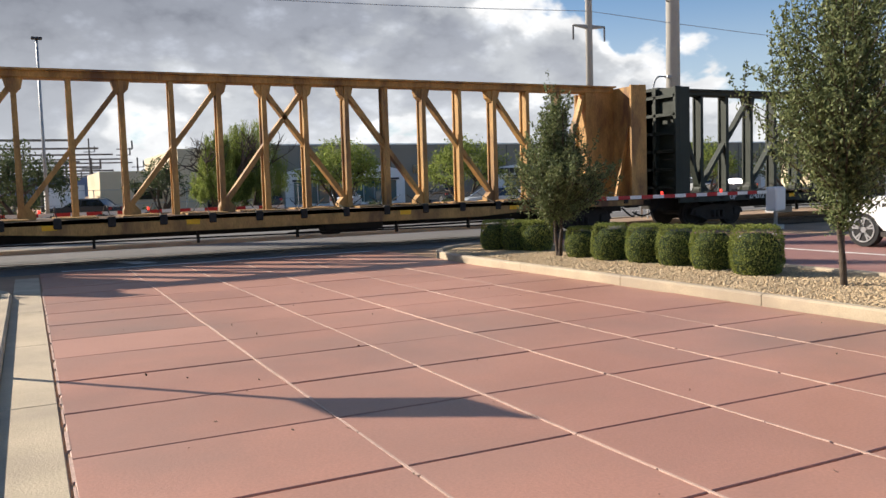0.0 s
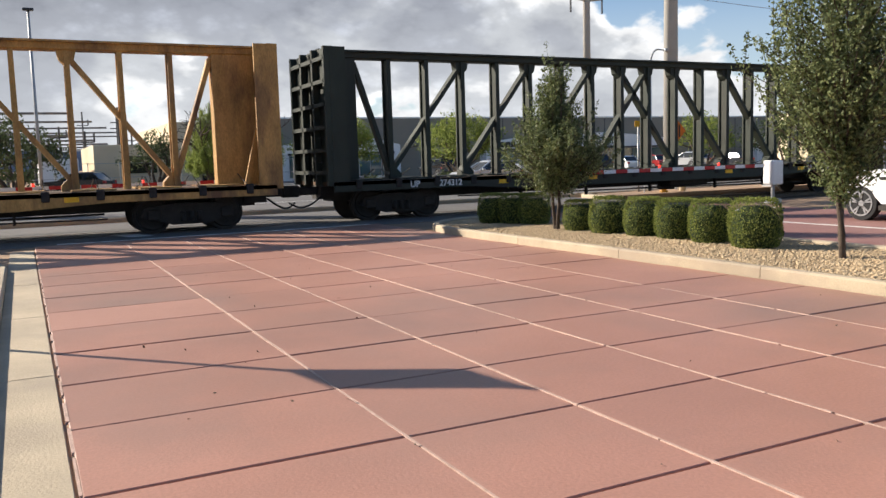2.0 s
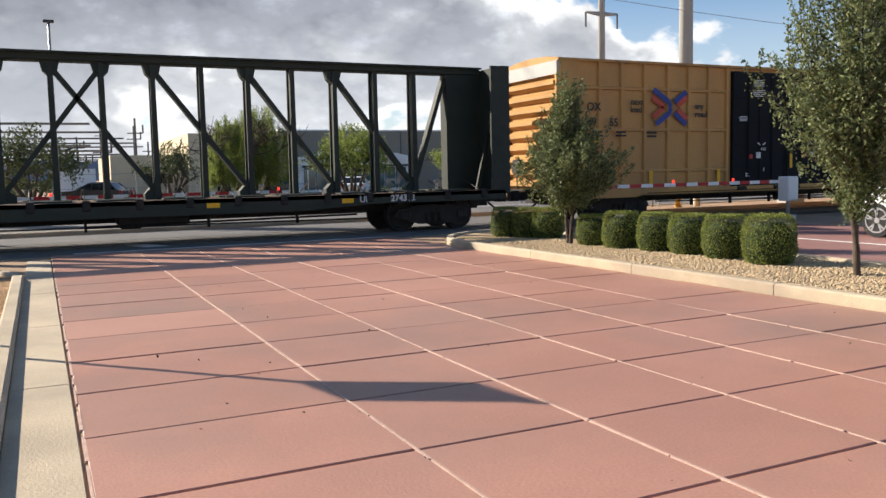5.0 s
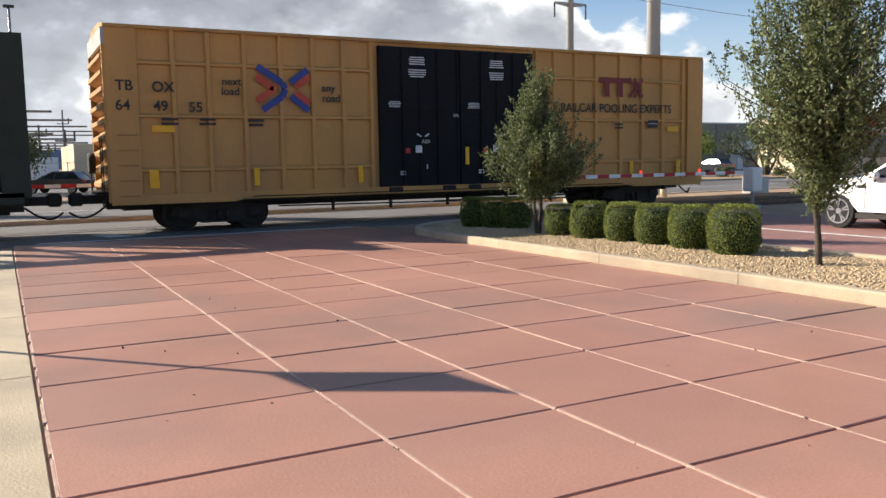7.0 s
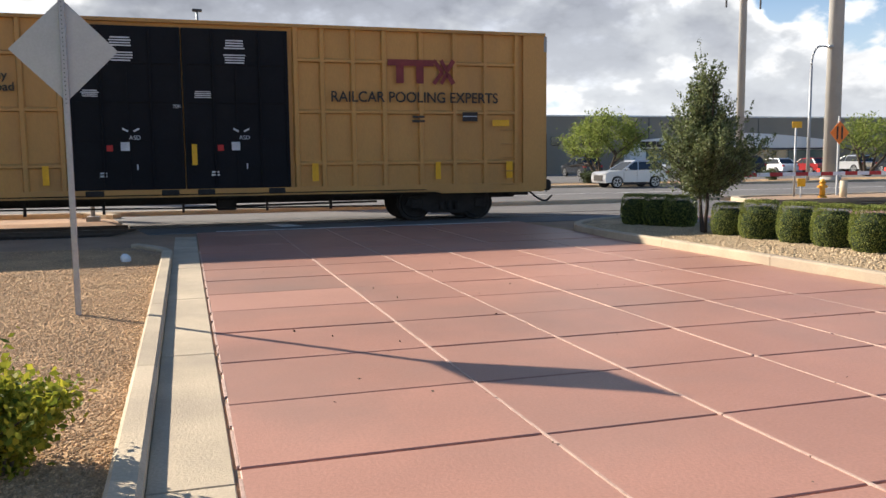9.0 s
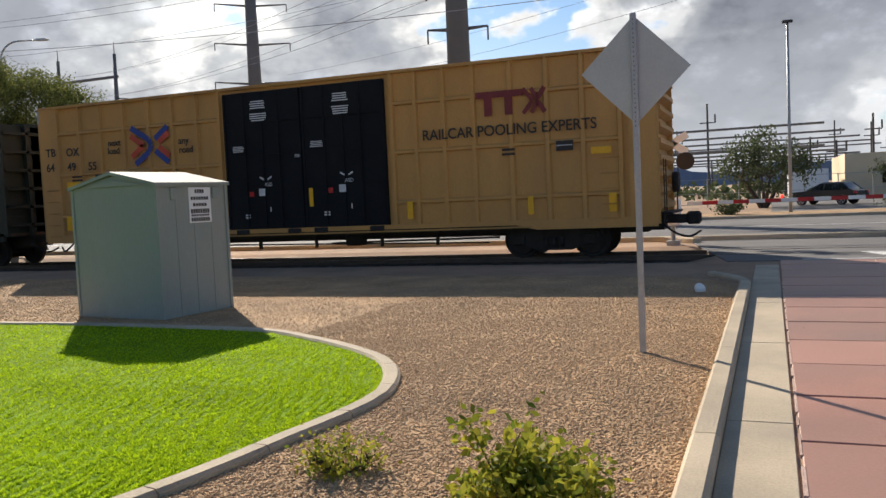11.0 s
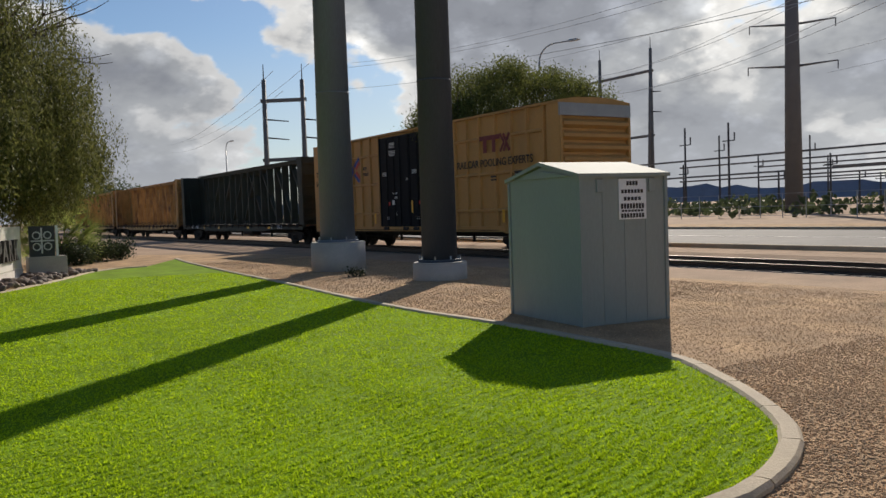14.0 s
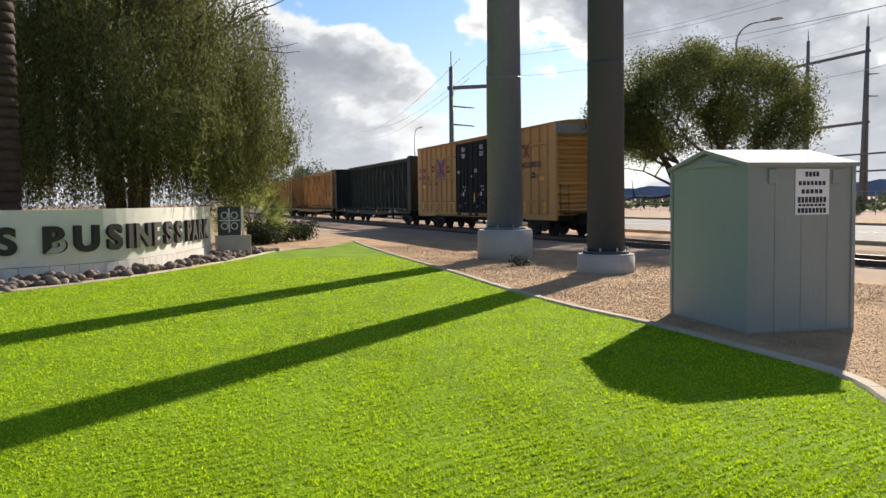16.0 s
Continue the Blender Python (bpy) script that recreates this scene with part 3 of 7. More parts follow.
kerb_run("kerb_corner", [(19.2, 24.6), (19.5, 26.3), (20.6, 27.3), (24, 27.45), (300, 27.45)], 0.3, 0.13, "concrete kerb rounding the crossing corner", 6.0)


def build_gutter():
    root = thing("gutter", "pale concrete gutter slabs between kerb and paving", "gutter", kind="structure")
    y = -8.0
    while y < 19.0:
        bm = bmesh.new()
        box(bm, -0.31, 0.125, y + 0.006, min(y + 3.05, 19.0) - 0.006, -0.08, 0.0, 0.006)
        part("slab", bm, M["kerb"], root)
        y += 3.05


build_gutter()
bm = bmesh.new()
prism(bm, [(8.465, -6), (8.465, 9), (8.375, 14.5), (8.41, 16.3), (8.72, 17.45), (9.45, 18.3), (10.4, 18.7), (10.95, 18.2), (11.22, 17.45), (11.31, 16.2), (11.31, -6)], "z", -0.05, 0.10)
solid("island_gravel", bm, M["pebble"], "tan pebbles filling the planted island", "gravel", "structure")
bm = bmesh.new()
prism(bm, [(19.35, 24.8), (19.65, 26.2), (20.7, 27.1), (24, 27.28), (60, 27.28), (60, 24.9)], "z", -0.05, 0.09)
solid("corner_island", bm, M["dirt"], "bare dirt corner beyond the track", "ground", "structure")


def build_track():
    root = thing("railway_track", "rusty steel rails on dark ties and ballast", "railway", kind="structure")
    for y in (21.78, 23.22):
        bm = bmesh.new()
        prof = [(-0.07, -0.16), (0.07, -0.16), (0.07, -0.145), (0.012, -0.12), (0.012, -0.04), (0.036, -0.028), (0.036, 0.0), (-0.036, 0.0), (-0.036, -0.028), (-0.012, -0.04), (-0.012, -0.12), (-0.07, -0.145)]
        prism(bm, [(y + u, v + 0.006) for u, v in prof], "x", -320, 200)
        part("rail", bm, M["steel_rail"], root)
        bm = bmesh.new()
        box(bm, -1.0, 19.2, y + 0.04, y + 0.10, -0.05, 0.004)
        part("flangeway", bm, M["joint"], root)
    bm = bmesh.new()
    box(bm, -320, -1.7, 20.45, 24.55, -0.26, -0.165)
    box(bm, 19.2, 200, 20.45, 24.55, -0.26, -0.165)
    part("ballast_bed", bm, M["ballast"], root)
    tie = bmesh.new()
    box(tie, -0.11, 0.11, -1.25, 1.25, -0.1, 0.0, 0.01)
    me = to_mesh("tie", tie, M["tie"])
    for k in range(170):
        x = -2.2 - 0.56 * k
        shared("tie", me, root, pose(x, 22.5, -0.150, 0, 0, random.uniform(-0.6, 0.6)))


build_track()


def scatter_stones(name, n, inside, z, lo, hi, material, label, seed, near=None, fade=False):
    """Loose stones, small eight-sided pieces, where inside(x, y) holds."""
    rng = np.random.default_rng(seed)
    x0, x1, y0, y1 = near
    v = rng.random(n)
    p = np.stack([rng.uniform(x0, x1, n), y0 + (y1 - y0) * (1 - np.sqrt(1 - v) if fade else v)], 1)
    p = p[[inside(a, b) for a, b in p]]
    m = len(p)
    r = rng.uniform(lo, hi, (m, 1, 1)) * rng.uniform(0.6, 1.4, (m, 1, 3)) * np.array([1, 1, 0.55])
    o = np.array([(1, 0, 0), (0, 1, 0), (-1, 0, 0), (0, -1, 0), (0, 0, 1), (0, 0, -1)], float)[None] + rng.normal(0, 0.15, (m, 6, 3))
    a = rng.uniform(0, 6.28, m)
    c, s = np.cos(a)[:, None], np.sin(a)[:, None]
    o = o * r
    o = np.stack([o[..., 0] * c - o[..., 1] * s, o[..., 0] * s + o[..., 1] * c, o[..., 2]], 2)
    v = o + np.concatenate([p, np.full((m, 1), z)], 1)[:, None, :]
    f = np.array([(0, 1, 4), (1, 2, 4), (2, 3, 4), (3, 0, 4), (1, 0, 5), (2, 1, 5), (3, 2, 5), (0, 3, 5)])
    faces = (f[None] + (np.arange(m) * 6)[:, None, None]).ravel()
    ob = new(name, raw_mesh(name, v.reshape(-1, 3), faces, 3, material))
    return tagged(ob, label, "gravel", kind="stuff")


LAWN_EDGE = [(-34.0, 12.6), (-30.5, 12.1), (-24.0, 11.45), (-18.8, 11.05), (-14.4, 10.6), (-11.5, 10.42), (-9.5, 10.48), (-7.7, 10.4), (-6.1, 10.25),
             (-5.15, 9.8), (-4.35, 9.3), (-3.7, 8.75), (-3.3, 8.15), (-3.05, 7.4), (-3.05, 6.75), (-3.15, 6.1), (-3.28, 5.2), (-3.6, 4.0), (-4.4, 2.0), (-5.6, -0.5), (-7.5, -4.0)]
BED_EDGE = [(-14.6, -4.0), (-16.2, -0.6), (-17.8, 1.8), (-19.9, 3.8), (-22.3, 5.4), (-24.4, 6.6), (-26.3, 7.5), (-28.2, 8.35), (-29.3, 9.3), (-29.6, 10.4)]
lawn_line = spline([(*p, 0) for p in LAWN_EDGE], 0.3)
bed_line = spline([(*p, 0) for p in BED_EDGE], 0.4)
LAWN_POLY = [(p.x, p.y) for p in lawn_line] + [(p.x, p.y) for p in bed_line]


def in_poly(x, y, poly):
    r, n = False, len(poly)
    for i in range(n):
        (x1, y1), (x2, y2) = poly[i], poly[i - 1]
        if (y1 > y) != (y2 > y) and x < (x2 - x1) * (y - y1) / (y2 - y1) + x1:
            r = not r
    return r


def build_lawn():
    bm = bmesh.new()
    f = bm.faces.new([bm.verts.new((x, y, 0.025)) for x, y in LAWN_POLY])
    bmesh.ops.triangulate(bm, faces=[f])
    solid("lawn", bm, M["grass_soil"], "bright green mown lawn", "lawn", "structure")
    rng = np.random.default_rng(5)
    n = 1080000
    d = 2.6 + 22.0 * rng.random(n) ** 2.3
    a = radians(70) + rng.uniform(-1.25, 0.75, n)
    x, y = -0.35 - np.sin(a) * d, 4.0 + np.cos(a) * d
    px, py = np.array([p[0] for p in LAWN_POLY]), np.array([p[1] for p in LAWN_POLY])
    inside = np.zeros(n, bool)
    for i in range(len(px)):
        x1, y1, x2, y2 = px[i], py[i], px[i - 1], py[i - 1]
        if y1 == y2:
            continue
        hit = ((y1 > y) != (y2 > y)) & (x < (x2 - x1) * (y - y1) / (y2 - y1) + x1)
        inside ^= hit
    x, y, d = x[inside], y[inside], d[inside]
    m = len(x)
    # tufts: uneven height and lean at a hand's width and at a stride
    tuft, lx, ly = np.zeros(m), np.zeros(m), np.zeros(m)
    for wave, amp in ((0.05, 0.30), (0.08, 0.30), (0.13, 0.26), (0.3, 0.14), (1.1, 0.12)):
        for _ in range(4):
            th, ph = rng.uniform(0, 6.283, 2)
            q = (x * np.cos(th) + y * np.sin(th)) * 6.283 / wave + ph
            tuft += amp * 0.5 * np.sin(q)
            lx += amp * 0.008 * np.cos(q + th)
            ly += amp * 0.008 * np.sin(q - th)
    h = rng.uniform(0.009, 0.022, m) * np.clip(1 + 0.9 * tuft, 0.35, 2.2)
    w = 0.0030 + 0.0011 * d
    t = rng.uniform(0, 6.283, m)
    lean = rng.normal(0, 0.013, (m, 2)) + np.stack([lx, ly], 1)
    base = np.stack([x, y, np.full(m, 0.02)], 1)
    side = np.stack([np.cos(t) * w, np.sin(t) * w, np.zeros(m)], 1)
    tip = base + np.stack([lean[:, 0], lean[:, 1], h], 1)
    v = np.stack([base - side, base + side, tip], 1).reshape(-1, 3)
    ob = new("grass", raw_mesh("grass", v, np.arange(3 * m), 3, M["blade"]))
    tagged(ob, "short dense blades of bright green grass", "grass", kind="stuff")


build_lawn()
kerb_run("lawn_edging", LAWN_EDGE, 0.16, 0.055, "narrow concrete edging round the lawn", 0.9)
kerb_run("rock_bed_edging", BED_EDGE, 0.18, 0.06, "narrow concrete edging along the rock bed", 1.2)
bm = bmesh.new()
prism(bm, [(p.x, p.y) for p in bed_line] + [(-31, 9.5), (-29, 6.5), (-25.5, 4.5), (-21.5, 0.5), (-19, -4)], "z", -0.05, 0.03)
solid("rock_bed", bm, M["granite"], "gravel under the river rocks", "gravel", "structure")
scatter_stones("loose_gravel", 125000, lambda x, y: not in_poly(x, y, LAWN_POLY), 0.002, 0.005, 0.0165, M["stone"], "loose brown gravel stones by the kerb", 11, (-5.5, -0.46, 2.2, 15.5), True)
scatter_stones("strip_gravel", 52000, lambda x, y: not in_poly(x, y, LAWN_POLY), 0.002, 0.005, 0.013, M["stone"], "loose brown gravel stones behind the lawn", 12, (-14, -0.5, 8.0, 17))
scatter_stones("far_strip_gravel", 22000, lambda x, y: not in_poly(x, y, LAWN_POLY), 0.002, 0.009, 0.024, M["stone"], "loose stones between lawn and railway", 15, (-30, -10, 10.5, 17))
scatter_stones("island_pebbles", 26000, lambda x, y: True, 0.104, 0.012, 0.03, M["pebble_stone"], "loose tan pebbles on the island", 13, (8.48, 11.28, 4.0, 17.3))
scatter_stones("ballast_stones", 14000, lambda x, y: True, -0.16, 0.02, 0.045, M["ballast"], "loose grey ballast stones beside the rails", 14, (-34, -1.8, 20.3, 24.6))

# ---- train ----
RAIL_Y, HALF = 22.5, 1.53
SPEED = 5.857
WHEEL_R = 0.457


def truck(car, x, name="truck"):
    """A freight truck: side frames, bolster, springs and two wheelsets. Returns the wheelsets with their places."""
    sets = []
    frame_ob = None
    bm = bmesh.new()
    for s in (-1, 1):
        y0, y1 = (-1.05, -0.93) if s < 0 else (0.93, 1.05)
        prism(bm, [(x - 1.2, 0.42), (x - 1.1, 0.62), (x - 0.5, 0.72), (x + 0.5, 0.72), (x + 1.1, 0.62), (x + 1.2, 0.42), (x + 0.95, 0.36), (x + 0.45, 0.2), (x - 0.45, 0.2), (x - 0.95, 0.36)], "y", y0, y1)
        for k in (-0.89, 0.89):
            box(bm, x + k - 0.16, x + k + 0.16, y0 - 0.05 if s < 0 else y1 - 0.02, y0 + 0.02 if s < 0 else y1 + 0.05, 0.33, 0.6, 0.03)
        for k in (-0.2, 0.0, 0.2):
            tube(bm, (x + k, y0 - 0.02 if s < 0 else y1 + 0.02, 0.28), (x + k, y0 - 0.02 if s < 0 else y1 + 0.02, 0.52), 0.07, n=8)
    box(bm, x - 0.25, x + 0.25, -1.0, 1.0, 0.45, 0.74, 0.03)
    frame_ob = part(name, bm, M["grime"], car, "grimy black cast truck frame")
    for k in (-0.89, 0.89):
        bm = bmesh.new()
        for s in (-1, 1):
            tube(bm, (0, s * 0.67, 0), (0, s * 0.80, 0), WHEEL_R, n=28)
            tube(bm, (0, s * 0.64, 0), (0, s * 0.67, 0), WHEEL_R + 0.028, n=28)
            tube(bm, (0, s * 0.80, 0), (0, s * 0.83, 0), WHEEL_R - 0.07, WHEEL_R - 0.1, n=28)
            for q in range(3):
                c = (0.24 * math.cos(q * 2.094), s * 0.83, 0.24 * math.sin(q * 2.094))
                tube(bm, c, (c[0], s * 0.84, c[2]), 0.05, n=8)
        tube(bm, (0, -1.0, 0), (0, 1.0, 0), 0.08, n=12)
        w = part("wheelset", bm, M["grime"], car, "dark steel wheelset", pose(x + k, 0, WHEEL_R))
        sets.append((w, x + k))
    return sets


def coupler(car, x, s):
    bm = bmesh.new()
    box(bm, min(x, x + s * 0.55), max(x, x + s * 0.55), -0.12, 0.12, 0.74, 0.96, 0.02)
    box(bm, min(x + s * 0.5, x + s * 0.85), max(x + s * 0.5, x + s * 0.85), -0.17, 0.17, 0.7, 1.02, 0.06)
    part("coupler", bm, M["grime"], car)
    bm = bmesh.new()
    pts = spline([(x, -0.45, 0.72), (x + s * 0.3, -0.42, 0.5), (x + s * 0.6, -0.3, 0.42), (x + s * 0.85, -0.15, 0.55)], 0.12)
    for a, b in zip(pts, pts[1:]):
        tube(bm, a, b, 0.028, n=6)
    part("air_hose", bm, M["rubber"], car)


def brake_rods(car, x0, x1, side=-1):
    bm = bmesh.new()
    y = side * 0.9
    tube(bm, (x0, y, 0.55), (x1, y, 0.42), 0.022, n=6)
    tube(bm, ((x0 + x1) / 2, 0, 0.45), (x1, 0, 0.5), 0.03, n=6)
    for k in (0.15, 0.32, 0.5, 0.7, 0.86):
        x = x0 + (x1 - x0) * k
        box(bm, x - 0.03, x + 0.03, y - 0.05, y + 0.05, 0.38, 0.78)
    box(bm, (x0 + x1) / 2 + 0.8, (x0 + x1) / 2 + 1.3, -0.7, -0.3, 0.4, 0.72, 0.04)
    part("brake_rigging", bm, M["grime"], car)


def bars(bm, x, z, rows, w, h, gap, y, rng, jag=0.25):
    """Lines of small writing as plain bars."""
    for k in range(rows):
        ww = w * (1 - jag * rng.random())
        box(bm, x - ww / 2, x + ww / 2, y - 0.004, y, z - k * (h + gap) - h, z - k * (h + gap))


FACE = -HALF - 0.004


def on_side(x, z):
    """Where writing stands on the side of a car that faces the road."""
    return pose(x, FACE, z, 90, 0, 0)


def boxcar():
    rng = random.Random(4)
    car = thing("boxcar", "tan yellow steel boxcar with black double doors, rolling", "railcar")
    L, z0, z1 = 18.743, 0.74, 4.9
    T = 0.085
    bm = bmesh.new()
    box(bm, T, L - T, -HALF + T, HALF - T, 0.95, z1)
    part("body", bm, M["yellow"], car)
    bm = bmesh.new()
    prism(bm, [(-HALF - 0.03, z1 - 0.02), (-HALF - 0.03, z1 + 0.06), (-0.9, z1 + 0.16), (0, z1 + 0.2), (0.9, z1 + 0.16), (HALF + 0.03, z1 + 0.06), (HALF + 0.03, z1 - 0.02)], "x", -0.01, L + 0.01)
    part("roof", bm, M["yellow_dk"], car)
    ribs = [0.66, 1.53, 2.37, 3.26, 4.19, 5.05, 5.90, 6.70] + [12.07, 12.73, 13.51, 14.31, 15.28, 16.19, 17.05, 17.93]
    for s in (-1, 1):
        y0, y1 = (-HALF, -HALF + T) if s < 0 else (HALF - T, HALF)
        for x in ribs:
            bm = bmesh.new()
            prism(bm, [(x - 0.075, y1 if s < 0 else y0), (x - 0.045, y0 if s < 0 else y1), (x + 0.045, y0 if s < 0 else y1), (x + 0.075, y1 if s < 0 else y0)], "z", 0.98, z1 - 0.02)
            part("side_post", bm, M["yellow"], car)
        for xa, xb in ((0.66, 6.74), (12.05, 17.95)):
            bays = [x for x in ribs if xa - 0.1 <= x <= xb + 0.1]
            for z in (4.1, 2.84, 1.55):
                for ra, rb in zip(bays, bays[1:]):
                    bm = bmesh.new()
                    o, i = (y0 + 0.008, y1) if s < 0 else (y1 - 0.008, y0)
                    prism(bm, [(i, z + 0.075), (o, z + 0.028), (o, z - 0.028), (i, z - 0.05)], "x", ra + 0.04, rb - 0.04)
                    part("side_rib", bm, M["yellow"], car)
        for xa, xb in ((0.0, 0.62), (L - 0.62, L)):
            bm = bmesh.new()
            box(bm, xa, xb, y0, y1, 0.74, z1 - 0.01)
            part("corner_plate", bm, M["yellow"], car)
        bm = bmesh.new()
        prism(bm, [(0.3, 0.98), (0.3, 0.74), (2.9, 0.74), (3.4, 0.86), (L - 3.4, 0.86), (L - 2.9, 0.74), (L - 0.3, 0.74), (L - 0.3, 0.98)], "y", y0 - 0.01 * s * -1, y1)
        part("side_sill", bm, M["yellow"], car)
        bm = bmesh.new()
        box(bm, 3.1, L - 3.0, y0 - 0.03, y1 + 0.03, 0.79, 0.83)
        part("door_track", bm, M["yellow_dk"], car)
        # the two black plug doors
        for xa, xb in ((6.896, 9.375), (9.405, 11.885)):
            bm = bmesh.new()
            box(bm, xa, xb, y0 - 0.02 if s < 0 else y0, y1 if s < 0 else y1 + 0.02, 0.98, 4.78, 0.012)
            door = part("door", bm, M["black"], car, "black plug door")
            yy = -HALF - 0.045 if s < 0 else HALF + 0.02
            for z in (1.5, 2.15, 3.05, 3.95):
                bm = bmesh.new()
                box(bm, xa + 0.05, xb - 0.05, yy, yy + 0.03, z - 0.02, z + 0.02)
                part("door_rail", bm, M["black"], door)
            for k in (0.28, 0.72):
                bm = bmesh.new()
                x = xa + (xb - xa) * k
                tube(bm, (x, yy - 0.01, 1.05), (x, yy - 0.01, 4.7), 0.022, n=6)
                part("lock_rod", bm, M["black"], door)
            for k in (0.0, 0.5, 1.0):
                bm = bmesh.new()
                x = xa + 0.04 + (xb - xa - 0.08) * k
                box(bm, x - 0.03, x + 0.03, yy - 0.004, yy + 0.03, 1.0, 4.76)
                part("door_stile", bm, M["black"], door)
            for x in (xa + 0.45, xb - 0.35):
                bm = bmesh.new()
                box(bm, x - 0.2, x + 0.2, yy - 0.03, yy + 0.06, 0.83, 0.97, 0.02)
                part("door_hanger", bm, M["grime"], door)
    # corrugated ends
    for xe, s in ((0.0, -1), (L, 1)):
        for k in range(9):
            z = 1.2 + k * 0.38
            bm = bmesh.new()
            prism(bm, [(xe - s * 0.07, z - 0.15), (xe + s * 0.10, z - 0.05), (xe + s * 0.10, z + 0.05), (xe - s * 0.07, z + 0.15)], "y", -1.42, 1.42)
            part("end_corrugation", bm, M["yellow_dk"], car)
        bm = bmesh.new()
        box(bm, xe - 0.06, xe + 0.06, -HALF + 0.006, -HALF + 0.1, 0.8, z1 - 0.43)
        part("end_post", bm, M["yellow_dk"], car)
        bm = bmesh.new()
        box(bm, xe - 0.06, xe + 0.06, HALF - 0.1, HALF - 0.006, 0.8, z1 - 0.43)
        part("end_post", bm, M["yellow_dk"], car)
        bm = bmesh.new()
        box(bm, xe - 0.02 if s > 0 else xe - 0.06, xe + 0.06 if s > 0 else xe + 0.02, -HALF - 0.006, HALF + 0.006, z1 - 0.42, z1 - 0.024)
        part("end_cap", bm, M["roofgrey"], car, "pale grey metal cap above the end")
        bm = bmesh.new()
        x = xe + s * 0.14
        for yy in (-1.35, -0.95):
            tube(bm, (x, yy, 0.7), (x, yy, 2.3), 0.014, n=6)
        for k in range(5):
            tube(bm, (x, -1.35, 0.85 + k * 0.32), (x, -0.95, 0.85 + k * 0.32), 0.012, n=6)
        tube(bm, (x + s * 0.1, 0.5, 1.0), (x + s * 0.1, 0.5, 1.9), 0.02, n=6)
        tube(bm, (x, 0.5, 1.75), (x + s * 0.16, 0.5, 1.75), 0.26, n=14)
        box(bm, xe - 0.3 if s < 0 else xe, xe if s < 0 else xe + 0.3, -1.2, 1.2, 1.0, 1.05)
        part("end_ladder", bm, M["grime"], car)
        bm = bmesh.new()
        box(bm, min(xe, xe - s * 0.6), max(xe, xe - s * 0.6), -0.4, 0.4, 0.6, 1.0)
        part("draft_sill", bm, M["grime"], car)
        coupler(car, xe + s * 0.0, s)
    for x in (0.66, 17.95):
        for k in range(5):
            bm = bmesh.new()
            tube(bm, (x - 0.48, -HALF - 0.05, 0.95 + k * 0.36), (x - 0.02, -HALF - 0.05, 0.95 + k * 0.36), 0.012, n=6)
            part("ladder_rung", bm, M["yellow_dk"], car)
    bm = bmesh.new()
    box(bm, 0.4, L - 0.4, -1.3, 1.3, 0.72, 0.96)
    box(bm, 0.4, L - 0.4, -0.3, 0.3, 0.55, 0.74)
    part("underframe", bm, M["grime"], car)
    brake_rods(car, 4.2, 14.4)
    # writing
    for body, x, z, size in (("TB", 0.20, 3.44, 0.34), ("OX", 1.02, 3.42, 0.34), ("64", 0.18, 2.98, 0.34), ("49", 1.04, 2.97, 0.34), ("55", 1.86, 2.95, 0.34)):
        lettering(body, size, M["lettering"], car, on_side(x, z), bold=0.006)
    for body, x, z in (("next", 2.68, 3.62), ("load", 2.66, 3.38), ("any", 5.28, 3.52), ("road", 5.28, 3.26)):
        lettering(body, 0.27, M["lettering"], car, on_side(x, z), bold=0.004)
    lettering("RAILCAR POOLING EXPERTS", 0.375, M["lettering"], car, on_side(12.92, 3.10), bold=0.004, squeeze=0.93)
    lettering("70K", 0.12, M["white_letter"], car, pose(9.15, -HALF - 0.05, 2.9, 90, 0, 0))
    for x in (8.15, 10.66):
        lettering("ASD", 0.14, M["white_letter"], car, pose(x, -HALF - 0.05, 2.16, 90, 0, 0))
    # crossed arrows in red and blue, each arm a bar
    for colour, segs in (("logo_blue", [(3.99, 4.10, 4.62, 3.72), (4.62, 3.72, 4.70, 3.55), (4.70, 3.55, 4.62, 3.36), (4.62, 3.36, 4.10, 3.02), (4.85, 3.72, 5.32, 4.06), (4.85, 3.38, 5.32, 3.02)]),
                         ("logo_red", [(3.96, 3.86, 4.42, 3.56), (4.42, 3.56, 3.98, 3.24), (4.98, 3.62, 5.36, 3.88), (4.98, 3.48, 5.36, 3.20)])):
        for xa, za, xb, zb in segs:
            bm = bmesh.new()
            beam(bm, (xa - 0.41, FACE + 0.002, za), (xb - 0.41, FACE + 0.002, zb), 0.006, 0.17)
            part("emblem", bm, M[colour], car, "painted emblem of crossed bars")
    for xa, za, xb, zb, w in ((14.40, 4.10, 15.62, 4.10, 0.16), (14.72, 3.58, 14.72, 4.02, 0.2), (15.25, 3.58, 15.25, 4.02, 0.2),
                              (15.62, 4.18, 15.86, 3.88, 0.1), (15.62, 3.58, 15.86, 3.88, 0.1), (15.82, 4.18, 16.0, 3.88, 0.1), (15.82, 3.58, 16.0, 3.88, 0.1),
                              (16.0, 3.94, 16.16, 4.18, 0.12), (16.0, 3.82, 16.16, 3.58, 0.12)):
        bm = bmesh.new()
        beam(bm, (xa, FACE, za), (xb, FACE, zb), 0.006, w)
        part("emblem", bm, M["maroon"], car, "faded maroon painted emblem")
    for x, w in ((0.98, 0.22), (3.48, 0.14), (6.32, 0.14), (12.5, 0.16), (15.72, 0.14), (17.72, 0.18)):
        bm = bmesh.new()
        box(bm, x - w / 2, x + w / 2, FACE - 0.003, FACE + 0.002, 1.12, 1.56)
        part("reflector", bm, M["reflector"], car, "upright yellow reflective strip")
